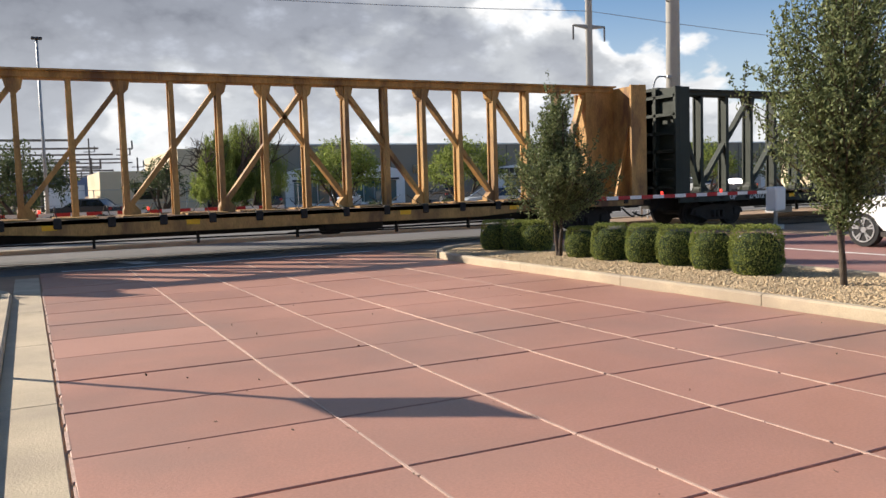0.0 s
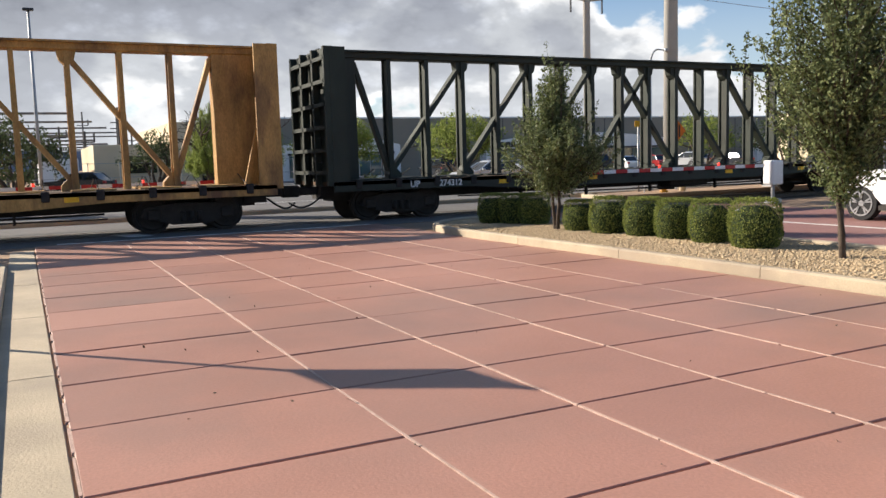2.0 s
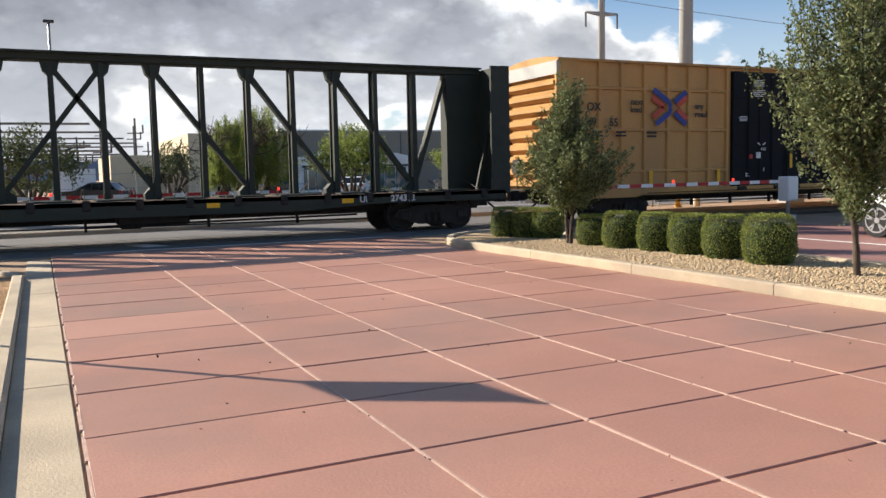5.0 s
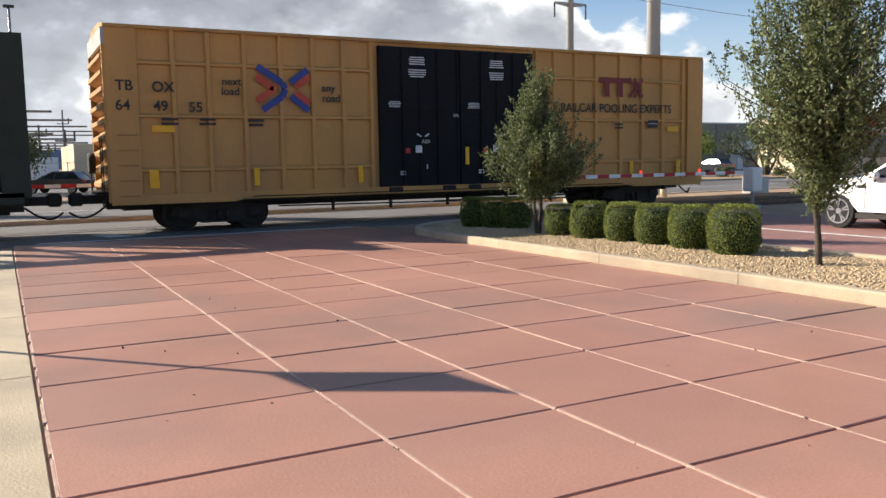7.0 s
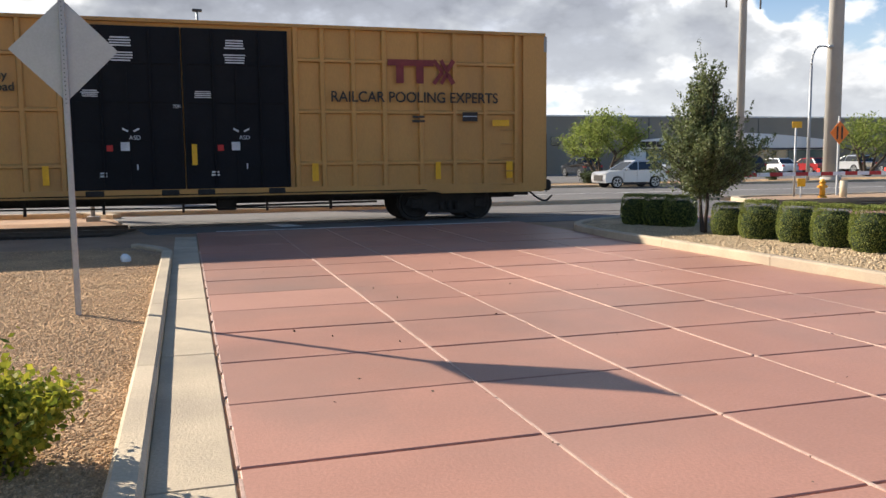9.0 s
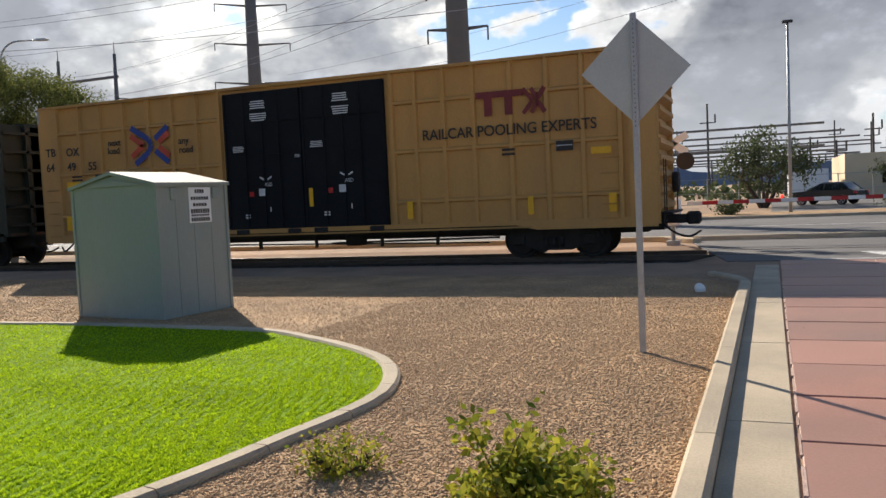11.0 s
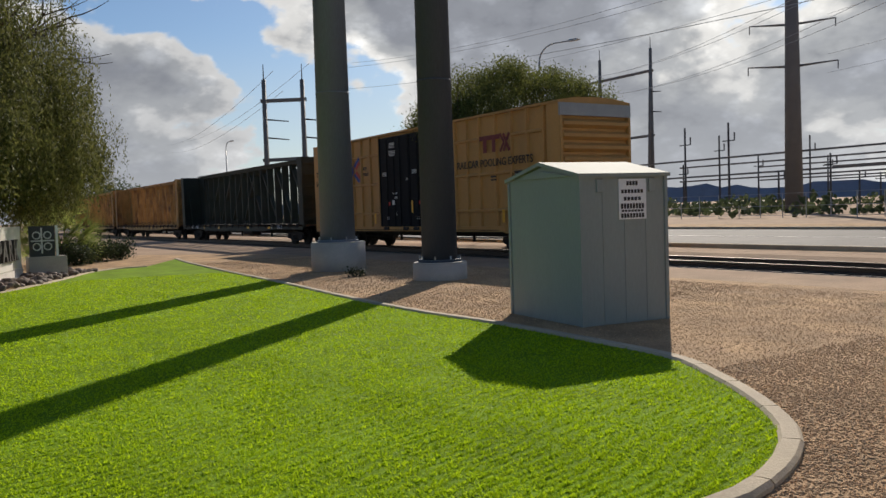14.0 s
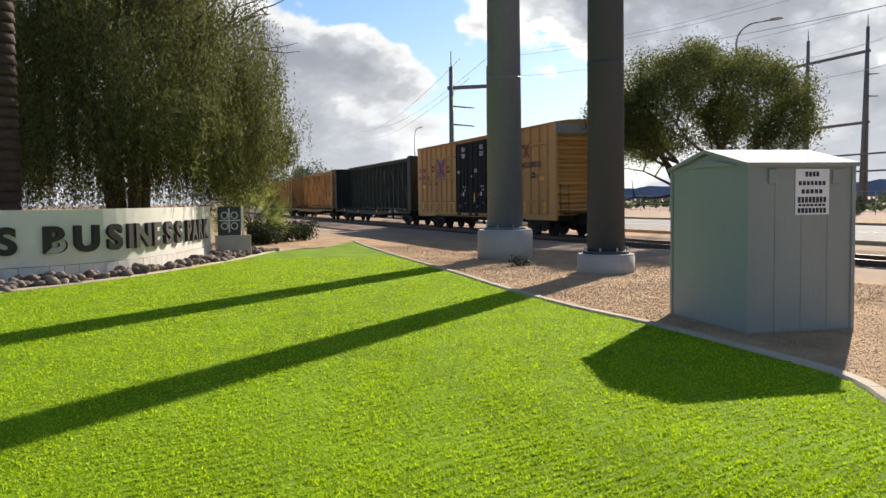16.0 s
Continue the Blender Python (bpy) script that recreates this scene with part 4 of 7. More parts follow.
    bm = bmesh.new()
    box(bm, 9.55, 9.67, -HALF - 0.05, -HALF - 0.046, 1.55, 2.05)
    part("reflector", bm, M["reflector"], car, "upright yellow reflective strip")
    bm = bmesh.new()
    box(bm, 0.98, 1.5, FACE - 0.003, FACE + 0.002, 2.46, 2.62)
    part("stencil_plate", bm, M["reflector"], car, "yellow stencil plate")
    bm = bmesh.new()
    box(bm, 17.24, 17.72, FACE - 0.003, FACE + 0.002, 2.5, 2.66)
    part("stencil_plate", bm, M["reflector"], car, "yellow stencil plate")
    for x, z in ((1.4, 2.8), (2.3, 2.8), (3.5, 2.78), (15.2, 2.76)):
        bm = bmesh.new()
        bars(bm, x, z, 2, 0.42, 0.06, 0.05, FACE, rng)
        part("stencil", bm, M["lettering"], car)
    bm = bmesh.new()
    box(bm, 16.4, 16.82, FACE - 0.003, FACE + 0.002, 2.62, 2.86)
    part("stencil", bm, M["lettering"], car)
    for x, z, w, h in [(x, z, w, 0.03) for x in (8.05, 10.62) for z, w in ((4.52, 0.52), (4.18, 0.56))] + [(x, 3.30, 0.40, 0.022) for x in (7.35, 9.85)]:
        for k in range(4):
            bm = bmesh.new()
            bars(bm, x, z - k * h * 2.0, 1, w, h, 0.03, -HALF - 0.046, rng)
            part("stencil", bm, M["white_letter"], car)
    for x in (8.06, 10.58):
        bm = bmesh.new()
        box(bm, x - 0.1, x + 0.1, -HALF - 0.05, -HALF - 0.046, 1.9, 2.1)
        beam(bm, (x - 0.05, -HALF - 0.048, 2.42), (x + 0.08, -HALF - 0.048, 2.35), 0.004, 0.04)
        beam(bm, (x + 0.2, -HALF - 0.048, 2.35), (x + 0.33, -HALF - 0.048, 2.42), 0.004, 0.04)
        box(bm, x + 0.24, x + 0.27, -HALF - 0.05, -HALF - 0.046, 1.45, 1.58)
        bars(bm, x - 0.5, 1.4, 2, 0.2, 0.04, 0.03, -HALF - 0.046, rng)
        part("stencil", bm, M["white_letter"], car)
    bm = bmesh.new()
    box(bm, 16.42, 16.8, FACE - 0.006, FACE - 0.003, 2.74, 2.76)
    part("stencil", bm, M["white_letter"], car)
    for x in (7.72, 10.22):
        bm = bmesh.new()
        box(bm, x - 0.07, x + 0.07, -HALF - 0.05, -HALF - 0.046, 1.89, 2.03)
        part("placard", bm, M["red_paint"], car)
    return car, truck(car, 2.6) + truck(car, L - 2.6), 2.306


def centerbeam(paint, deck_paint, x_start, label, number):
    """A flatcar with a truss along its middle and a bulkhead at each end."""
    car = thing("centerbeam_flatcar", label, "railcar", group="centerbeam flatcars")
    L, top = 22.43, 4.70
    c = L / 2
    bm = bmesh.new()
    box(bm, 0, L, -HALF, HALF, 1.0, 1.1)
    part("deck", bm, M["deck"], car)
    for s in (-1, 1):
        y = s * (HALF - 0.04)
        bm = bmesh.new()
        prism(bm, [(0, 1.1), (0, 0.84), (4.0, 0.84), (6.0, 0.72), (L - 6.0, 0.72), (L - 4.0, 0.84), (L, 0.84), (L, 1.1)], "y", y - 0.04, y + 0.04)
        part("side_sill", bm, deck_paint, car)
        for k in range(19):
            x = 0.7 + k * (L - 1.4) / 18
            bm = bmesh.new()
            box(bm, x - 0.09, x + 0.09, y - 0.07, y + 0.07, 0.9, 1.15, 0.02)
            tube(bm, (x, s * 1.25, 1.12), (x, s * 0.25, 1.4), 0.012, n=5)
            part("winch", bm, M["grime"], car)
        for k in range(14):
            x = 1.2 + k * (L - 2.4) / 13
            bm = bmesh.new()
            box(bm, x - 0.5, x + 0.5, s * 0.5 - 0.35, s * 0.5 + 0.35, 1.095, 1.14)
            part("riser", bm, paint, car)
    bm = bmesh.new()
    box(bm, 0.1, L - 0.1, -0.24, 0.24, top - 0.2, top, 0.03)
    box(bm, 0.1, L - 0.1, -0.36, 0.36, top - 0.03, top + 0.02)
    part("top_chord", bm, paint, car)
    offs = [0.57 + 1.2 * k for k in range(8)]
    for o in [-q for q in offs] + offs:
        bm = bmesh.new()
        x = c + o
        for y in (-0.17, 0.17):
            prism(bm, [(x - 0.075, 1.1), (x - 0.06, top - 0.2), (x + 0.06, top - 0.2), (x + 0.075, 1.1)], "y", y - 0.03, y + 0.03)
        box(bm, x - 0.02, x + 0.02, -0.14, 0.14, 1.1, top - 0.2)
        post = part("post", bm, paint, car)
    for s in (-1, 1):
        for lo, hi in ((8.97, 6.57), (6.57, 4.17), (4.17, 1.77), (1.77, -0.57), (8.97, 10.0)):
            bm = bmesh.new()
            beam(bm, (c + s * lo, 0, 1.25 if hi < 9 else 1.3), (c + s * hi, 0, top - 0.3), 0.24, 0.12)
            part("diagonal", bm, paint, car)
            if hi < 9:
                bm = bmesh.new()
                xt = c + s * hi
                prism(bm, [(xt - 0.22, top - 0.2), (xt - 0.17, top - 0.42), (xt - 0.06, top - 0.54), (xt + 0.06, top - 0.54), (xt + 0.17, top - 0.42), (xt + 0.22, top - 0.2)], "y", -0.15, 0.15)
                part("gusset", bm, paint, car)
                bm = bmesh.new()
                xt = c + s * lo
                prism(bm, [(xt + s * 0.1, 1.1), (xt + s * 0.1, 1.25), (xt, 1.46), (xt - s * 0.12, 1.46), (xt - s * 0.32, 1.25), (xt - s * 0.32, 1.1)], "y", -0.15, 0.15)
                part("base_gusset", bm, paint, car)
    for s in (-1, 1):
        xe = c + s * c
        bm = bmesh.new()
        xa, xb = sorted((c + s * 10.0, xe))
        box(bm, xa, xb, -0.2, 0.2, 1.1, top - 0.1)
        part("end_plating", bm, paint, car)
        bm = bmesh.new()
        xa, xb = sorted((xe, xe - s * 0.10))
        box(bm, xa, xb, -HALF, HALF, 1.1, top - 0.06)
        part("bulkhead", bm, paint, car)
        bm = bmesh.new()
        x0, x1 = sorted((xe - s * 0.05, xe + s * 0.16))
        for y in (-HALF + 0.066, -0.5, 0.5, HALF - 0.066):
            box(bm, x0, x1, y - 0.06, y + 0.06, 1.0, top - 0.06)
        for k in range(6):
            z = 1.35 + k * 0.6
            box(bm, x0, x1, -HALF + 0.05, HALF - 0.05, z - 0.05, z + 0.05)
        part("bulkhead_ribs", bm, paint, car)
        xi = xe - s * 0.10
        for y in (-1.0, 1.0):
            bm = bmesh.new()
            beam(bm, (xi, y, 3.4), (xi - s * 0.55, y, 1.12), 0.08, 0.1)
            part("bulkhead_brace", bm, paint, car)
        x0, x1 = sorted((xi, xi - s * 0.34))
        for y in (-HALF + 0.044, HALF - 0.044):
            bm = bmesh.new()
            box(bm, x0, x1, y - 0.04, y + 0.04, 1.1, top - 0.07)
            part("bulkhead_flange", bm, paint, car)
        bm = bmesh.new()
        for k in range(6):
            tube(bm, (xe + s * 0.2, -1.4, 1.0 + k * 0.32), (xe + s * 0.2, -0.95, 1.0 + k * 0.32), 0.012, n=5)
            part("grab_rung", bm, M["grime"], car)
            bm = bmesh.new()
        box(bm, min(xe, xe - s * 0.6), max(xe, xe - s * 0.6), -0.4, 0.4, 0.62, 1.0)
        part("end_sill", bm, M["grime"], car)
        coupler(car, xe, s)
    bm = bmesh.new()
    box(bm, 0.3, L - 0.3, -0.32, 0.32, 0.55, 1.0)
    for k in range(12):
        x = 1.5 + k * (L - 3) / 11
        box(bm, x - 0.06, x + 0.06, -1.4, 1.4, 0.78, 1.0)
    part("underframe", bm, M["grime"], car)
    brake_rods(car, 4.0, 18.4)
    bm = bmesh.new()
    box(bm, 11.9, 13.6, -1.1, -0.5, 0.5, 0.82, 0.05)
    part("brake_cylinder", bm, M["grime"], car)
    for x in (5.2, 8.4, 14.1, 17.6):
        bm = bmesh.new()
        box(bm, x - 0.16, x + 0.16, FACE - 0.002, FACE + 0.006, 0.88, 1.0)
        part("reflector", bm, M["reflector"], car)
    if number:
        lettering(number, 0.24, M["white_letter"], car, on_side(3.1, 0.89), bold=0.006)
        if len(number) > 4:
            lettering(number, 0.24, M["white_letter"], car, on_side(L - 3.6, 0.89), bold=0.006)
        for xx in (2.2, L - 4.5):
            if len(number) > 4:
                lettering("UP", 0.24, M["white_letter"], car, on_side(xx, 0.89), bold=0.006)
    return car, truck(car, 2.1) + truck(car, L - 2.1), x_start


CARS = [boxcar(),
        centerbeam(M["green"], M["green"], -21.966, "dark green centerbeam flatcar, empty, rolling", "274312"),
        centerbeam(M["amber"], M["amber"], -45.93, "amber yellow centerbeam flatcar, empty and rusty, rolling", "879"),
        centerbeam(M["amber"], M["amber"], -69.89, "amber yellow centerbeam flatcar, empty, far along the train", "")]


def travel(t):
    """How far the train has come along the track, from its place at 7 s."""
    u = t - 7.0
    return -SPEED * u - 0.0011 * u * u - 0.0006 * u ** 3


def train_motions():
    for car, sets, x0 in CARS:
        walk(car, [(t, pose(x0 + travel(t), RAIL_Y, 0.006)) for t in range(17)])
        for w, x in sets:
            walk(w, [(k / 10, pose(x, 0, WHEEL_R, 0, math.degrees(travel(k / 10) - travel(0)) / WHEEL_R, 0)) for k in range(161)])

# ---- plants ----
def limb(bm, a, d, length, r, rng, depth, tips, spread=0.5, up=0.15, n=7, kids=3, droop=0.0):
    """A tapering branch in three bends that forks; tips gathers points along its outer wood."""
    p, d = Vector(a), Vector(d).normalized()
    steps = 3
    for k in range(steps):
        q = p + d * (length / steps)
        r1 = r * (1 - 0.22 * (k + 1))
        tube(bm, p, q, r * (1 - 0.22 * k), max(r1, 0.003), n=n, caps=False)
        if depth <= 1:
            tips.append((q.copy(), d.copy()))
        p = q
        d = (d + Vector((rng.gauss(0, 0.14), rng.gauss(0, 0.14), rng.gauss(0, 0.1) + up - droop))).normalized()
        if depth > 0 and k >= 1:
            for _ in range(kids if k == steps - 1 else kids - 1):
                side = Vector((rng.gauss(0, 1), rng.gauss(0, 1), rng.gauss(0, 0.5))).normalized()
                limb(bm, p, d * (1 - spread) + side * spread, length * rng.uniform(0.55, 0.8), r * 0.5, rng, depth - 1, tips, spread, up, max(4, n - 2), kids, droop)
    return tips


def cloud_leaves(tips, per, spread, rng, stretch=(1, 1, 1)):
    pts = []
    for p, d in tips:
        c = np.array(p)
        pts.append(c + rng.normal(0, spread, (per, 3)) * np.array(stretch))
    return np.concatenate(pts)


def oak(name_label, at, height, seed, count, profile, low, trunks=2, shoots=330):
    """A young evergreen street tree: slim trunks and a dense crown of upright leafy shoots, ragged at its outline."""
    rng, nr = random.Random(seed), np.random.default_rng(seed)
    t = thing("young_oak_tree", name_label, "tree", at, "young trees on the island")
    bm = bmesh.new()
    for k in range(trunks):
        a = 6.28 * k / trunks + 0.6
        p, r = Vector((0.06 * math.cos(a), 0.06 * math.sin(a), -0.05)), 0.05
        for j in range(10):
            q = p + Vector((rng.gauss(0.012 * math.cos(a), 0.02), rng.gauss(0.012 * math.sin(a), 0.02), (height * 0.93 + 0.05) / 10))
            tube(bm, p, q, r, r * 0.84, n=8, caps=False)
            p, r = q, r * 0.84
    fs, ws = [p[0] for p in profile], [p[1] for p in profile]
    pts, share = [], []
    per = count // shoots
    while len(share) < shoots:
        f = rng.random()
        wide = float(np.interp(f, fs, ws))
        if rng.random() * max(ws) > wide + 0.08:
            continue
        a = rng.uniform(0, 6.283)
        lump = 1 + 0.14 * math.sin(2 * a + 5 * f + seed) + 0.12 * math.sin(5 * a - 9 * f)
        rr = wide * lump * rng.random() ** 0.55
        z = low + f * (height - low)
        out = Vector((math.cos(a), math.sin(a), 0))
        inner = out * (rr * 0.25) + Vector((0, 0, max(low * 0.9, z - 0.2 - rr * 0.35)))
        knee = out * rr * 0.9 + Vector((0, 0, z - 0.08))
        reach = rng.uniform(0.14, 0.42) * (1.5 if f > 0.5 else 0.9) * (1.5 if rng.random() < 0.2 else 1.0)
        tip = knee + out * rng.uniform(0.02, 0.24) + Vector((rng.gauss(0, 0.05), rng.gauss(0, 0.05), reach))
        tube(bm, inner, knee, 0.009, 0.006, n=4, caps=False)
        tube(bm, knee, tip, 0.006, 0.002, n=3, caps=False)
        share.append(f)
        n0 = per // 2
        k0, k1, k2 = np.array(inner), np.array(knee), np.array(tip)
        u = nr.random((n0, 1)) ** 0.6
        pts.append(k0 + (k1 - k0) * u + nr.normal(0, 0.075, (n0, 3)))
        u = nr.random((per - n0, 1))
        pts.append(k1 + (k2 - k1) * u + nr.normal(0, 0.05, (per - n0, 3)) * (1.15 - 0.8 * u))
    part("trunk", bm, M["bark"], t)
    part_leaves(t, leaves_mesh("crown", np.concatenate(pts), 0.064, M["leaf_oak"], nr, -0.3, 0.52))
    return t


def part_leaves(t, me):
    ob = new("crown", me)
    ob.parent = t
    return ob


def shrub_mesh(seed, r, h, count):
    """A hedge ball clipped to a rounded drum: a dark inner core for the shade within, and a dense shell of small
    leaves.
    """
    rng = np.random.default_rng(seed)
    a = rng.uniform(0, 6.283, count)
    u = rng.random(count)
    top = u < 0.36
    rr = np.where(top, np.sqrt(rng.random(count)), 1.0)
    z = np.where(top, 1.0, rng.random(count) * 0.78 + 0.02)
    edge = np.clip((rr - 0.7) / 0.3, 0, 1) * top
    z = z - 0.26 * edge ** 2
    rr = rr * np.where(top, 1.0, 1.0 - 0.26 * np.clip((z - 0.55) / 0.45, 0, 1) ** 2 - 0.2 * np.clip((0.3 - z) / 0.3, 0, 1) ** 1.5)
    lump = 1 + 0.035 * np.sin(a * 3 + seed) + 0.03 * np.sin(a * 7 + z * 9)
    wob = 1 + rng.normal(0, 0.022, count)
    pts = np.stack([np.cos(a) * rr * r * lump * wob, np.sin(a) * rr * r * lump * wob, z * h * wob + 0.02], 1)
    return leaves_mesh("foliage", pts, 0.034, M["leaf_box"], rng, 0.0, 0.62)


def hedge_balls():
    cores, shells = [], []
    for s in range(3):
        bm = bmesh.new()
        # solid filler under the leaves, coloured dark like the shaded inside
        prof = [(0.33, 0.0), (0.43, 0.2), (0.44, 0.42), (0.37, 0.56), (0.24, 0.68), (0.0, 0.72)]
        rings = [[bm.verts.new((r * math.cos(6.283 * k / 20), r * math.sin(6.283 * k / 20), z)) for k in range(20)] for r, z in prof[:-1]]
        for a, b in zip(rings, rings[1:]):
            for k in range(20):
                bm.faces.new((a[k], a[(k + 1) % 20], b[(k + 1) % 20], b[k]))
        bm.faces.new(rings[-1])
        cores.append(to_mesh("core", bm, M["hedge_core_shade"]))
        shells.append(shrub_mesh(20 + s, 0.475, 0.77, 6500))
    places = [(10.72, 14.75, 0.86), (10.8, 13.85, 0.98), (10.95, 12.95, 0.98), (11.0, 12.08, 0.98), (10.97, 11.15, 1.0), (10.88, 10.05, 1.06),
              (10.45, 18.0, 0.95), (10.75, 17.5, 0.95), (11.0, 16.95, 0.95), (10.9, 6.0, 1.0), (10.9, 5.0, 1.0)]
    for i, (x, y, s) in enumerate(places):
        t = thing("clipped_shrub", "small clipped round green shrub on the pebbles", "shrub", pose(x * 0.945, y * 0.945, 0.08, 0, 0, 53 * i) @ Matrix.Diagonal((s * 0.80, s * 0.80, s * 0.93, 1)), "clipped shrubs on the island")
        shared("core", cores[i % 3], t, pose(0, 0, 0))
        shared("foliage", shells[i % 3], t, pose(0, 0, 0))


hedge_balls()
oak("young evergreen oak with a slim double trunk", pose(9.95, 14.5, 0.09, 0, 0, 40), 3.2, 3, 34000, [(0, 0.34), (0.1, 0.8), (0.3, 1.16), (0.5, 0.76), (0.72, 0.38), (1, 0.08)], 0.92)
oak("taller young evergreen oak with a ragged crown", pose(10.12, 7.8, 0.09, 0, 0, 0), 4.25, 8, 36000, [(0, 0.12), (0.05, 0.3), (0.2, 0.74), (0.38, 1.15), (0.55, 1.42), (0.78, 0.98), (0.93, 0.46), (1, 0.12)], 0.9, 2, 400)


def leafy_bush(name, label, at, r, h, count, leaf, material, seed, group=""):
    rng, nr = random.Random(seed), np.random.default_rng(seed)
    t = thing(name, label, "shrub", at, group)
    bm, tips = bmesh.new(), []
    for k in range(11):
        a = rng.uniform(0, 6.28)
        limb(bm, (0.04 * math.cos(a), 0.04 * math.sin(a), -0.02), (math.cos(a) * r / h * 0.8, math.sin(a) * r / h * 0.8, rng.uniform(0.6, 1.2)), h * rng.uniform(0.4, 0.62), 0.012, rng, 1, tips, 0.5, 0.05, 5, 2)
    part("stem", bm, M["bark"], t)
    ob = new("foliage", leaves_mesh("foliage", cloud_leaves(tips, max(2, count // len(tips)), r * 0.16, nr), leaf, material, nr, 0.0, 0.6))
    ob.parent = t
    return t


leafy_bush("yellow_green_bush", "yellow-green leafy bush in the gravel", pose(-1.05, 4.75, 0.0), 0.33, 0.68, 4600, 0.055, M["leaf_yellow"], 31)
leafy_bush("low_shrub", "low sparse yellowish shrub by the lawn edging", pose(-2.45, 5.62, 0.0), 0.33, 0.26, 900, 0.04, M["leaf_yellow"], 32)
leafy_bush("weed", "small dry weed at a pole foot", pose(-19.2, 13.2, 0.0), 0.3, 0.3, 250, 0.06, M["leaf_dark"], 33)


def weeping_tree(label, at, r, h, strands, seed, group="", leaf="leaf_willow"):
    """A pepper-like tree: leaning trunks, arching limbs and long hanging strands of fine leaves."""
    rng, nr = random.Random(seed), np.random.default_rng(seed)
    t = thing("weeping_tree", label, "tree", at, group)
    bm, tips = bmesh.new(), []
    for k in range(4):
        a = 1.6 * k + 0.4
        base = Vector((0.35 * math.cos(a), 0.35 * math.sin(a), -0.1))
        mid = base + Vector((0.5 * math.cos(a), 0.5 * math.sin(a), h * 0.38))
        tube(bm, base, mid, 0.24, 0.18, n=10)
        for j in range(3):
            b = a + rng.uniform(-1.0, 1.0)
            limb(bm, mid, (math.cos(b) * 0.75, math.sin(b) * 0.75, 0.9), h * 0.30, 0.12, rng, 2, tips, 0.5, 0.12, 7, 2)
    part("trunk", bm, M["bark"], t)
    pts = []
    bunches = max(24, strands // 9)
    for k in range(bunches):
        # strands hang in bunches from the limb ends, with gaps between
        a = rng.uniform(0, 6.283)
        rr = r * math.sqrt(rng.uniform(0.02, 1.0)) * (1 + 0.16 * math.sin(a * 3 + 1) + 0.10 * math.sin(a * 7))
        zt = h * (0.52 + 0.48 * math.sqrt(max(0.0, 1 - (rr / (r * 1.22)) ** 2))) * rng.uniform(0.74, 1.0)
        if rr > 0.5 * r:
            zt *= rng.uniform(0.42, 1.0)
        ln = rng.uniform(1.6, 5.6) * (0.6 + 0.7 * rr / r) * h / 11.5
        wide = rng.uniform(0.14, 0.42) * r / 5.3
        for j in range(strands // bunches):
            bx, by = rr * math.cos(a) + rng.gauss(0, wide), rr * math.sin(a) + rng.gauss(0, wide)
            top = zt - abs(rng.gauss(0, 0.35)) * h / 11.5
            zb = max(top - ln * rng.uniform(0.6, 1.15), h * (0.07 + 0.17 * (rr / r) ** 3) + rng.random() * 0.6)
            m = 34
            z = np.linspace(top, zb, m) + nr.normal(0, 0.05, m)
            sway = np.linspace(0, 1, m) ** 2 * rng.gauss(0, 0.14)
            pts.append(np.stack([bx + nr.normal(0, 0.05, m) + sway, by + nr.normal(0, 0.05, m) + sway * 0.6, z], 1))
    part_leaves(t, leaves_mesh("crown", np.concatenate(pts), 0.125, M[leaf], nr, 1.8, 0.3))
    return t


weeping_tree("large weeping tree behind the sign wall", pose(-30.5, 3.9, 0.0), 5.6, 11.5, 10500, 41)


def spread_tree(label, at, r, h, count, leaf, material, seed, low=0.35, flat=0.55, group="", limbs=5, r0=0.16, clumps=150, loose=0.085):
    """A desert tree: several crooked limbs under a broad airy crown of clumps."""
    rng, nr = random.Random(seed), np.random.default_rng(seed)
    t = thing("desert_tree", label, "tree", at, group)
    bm, tips = bmesh.new(), []
    for k in range(limbs):
        a = 6.283 * k / limbs + rng.uniform(-0.3, 0.3)
        limb(bm, (0.1 * math.cos(a), 0.1 * math.sin(a), -0.1), (math.cos(a) * r / h * 1.1, math.sin(a) * r / h * 1.1, 1), h * 0.46, r0, rng, 2, tips, 0.5, 0.03, 7, 2)
    part("trunk", bm, M["bark"], t)
    c = np.array([p for p, d in tips])
    c = c[c[:, 2] > h * low * 0.9]
    n = clumps
    b = rng.uniform(0, 6.283)
    clump = []
    for k in range(n):
        a, q = rng.uniform(0, 6.283), math.sqrt(rng.random())
        top = math.sqrt(max(0.0, 1 - q * q))
        lump = 1 + 0.15 * math.sin(3 * a + b) + 0.1 * math.sin(5 * a)
        z = h * (low + (1 - low) * (flat * top + (1 - flat) * rng.random() * top))
        clump.append((math.cos(a) * q * r * lump, math.sin(a) * q * r * lump, z))
    clump = np.concatenate([np.array(clump), c])
    per = max(3, count // len(clump))
    pts = np.concatenate([p + nr.normal(0, r * loose, (per, 3)) * np.array([1, 1, 0.85]) for p in clump])
    part_leaves(t, leaves_mesh("crown", pts, leaf, material, nr, 0.4, 0.4))
    return t


spread_tree("broad desert tree beside the railway strip", pose(-28.9, 26.2, 0), 4.5, 7.7, 120000, 0.115, M["leaf_verde"], 51, 0.52, 0.74, limbs=6, clumps=150, loose=0.066)
spread_tree("round desert shrub tree by the substation", pose(-9.0, 46.0, 0.1), 2.4, 3.8, 5000, 0.22, M["leaf_verde"], 52, 0.1, 0.5)
FAR = "trees in the far planting strip"
weeping_tree("pale weeping tree before the warehouse", pose(10.9, 52.5, 0), 1.8, 5.6, 1500, 61, FAR, "leaf_mesq")
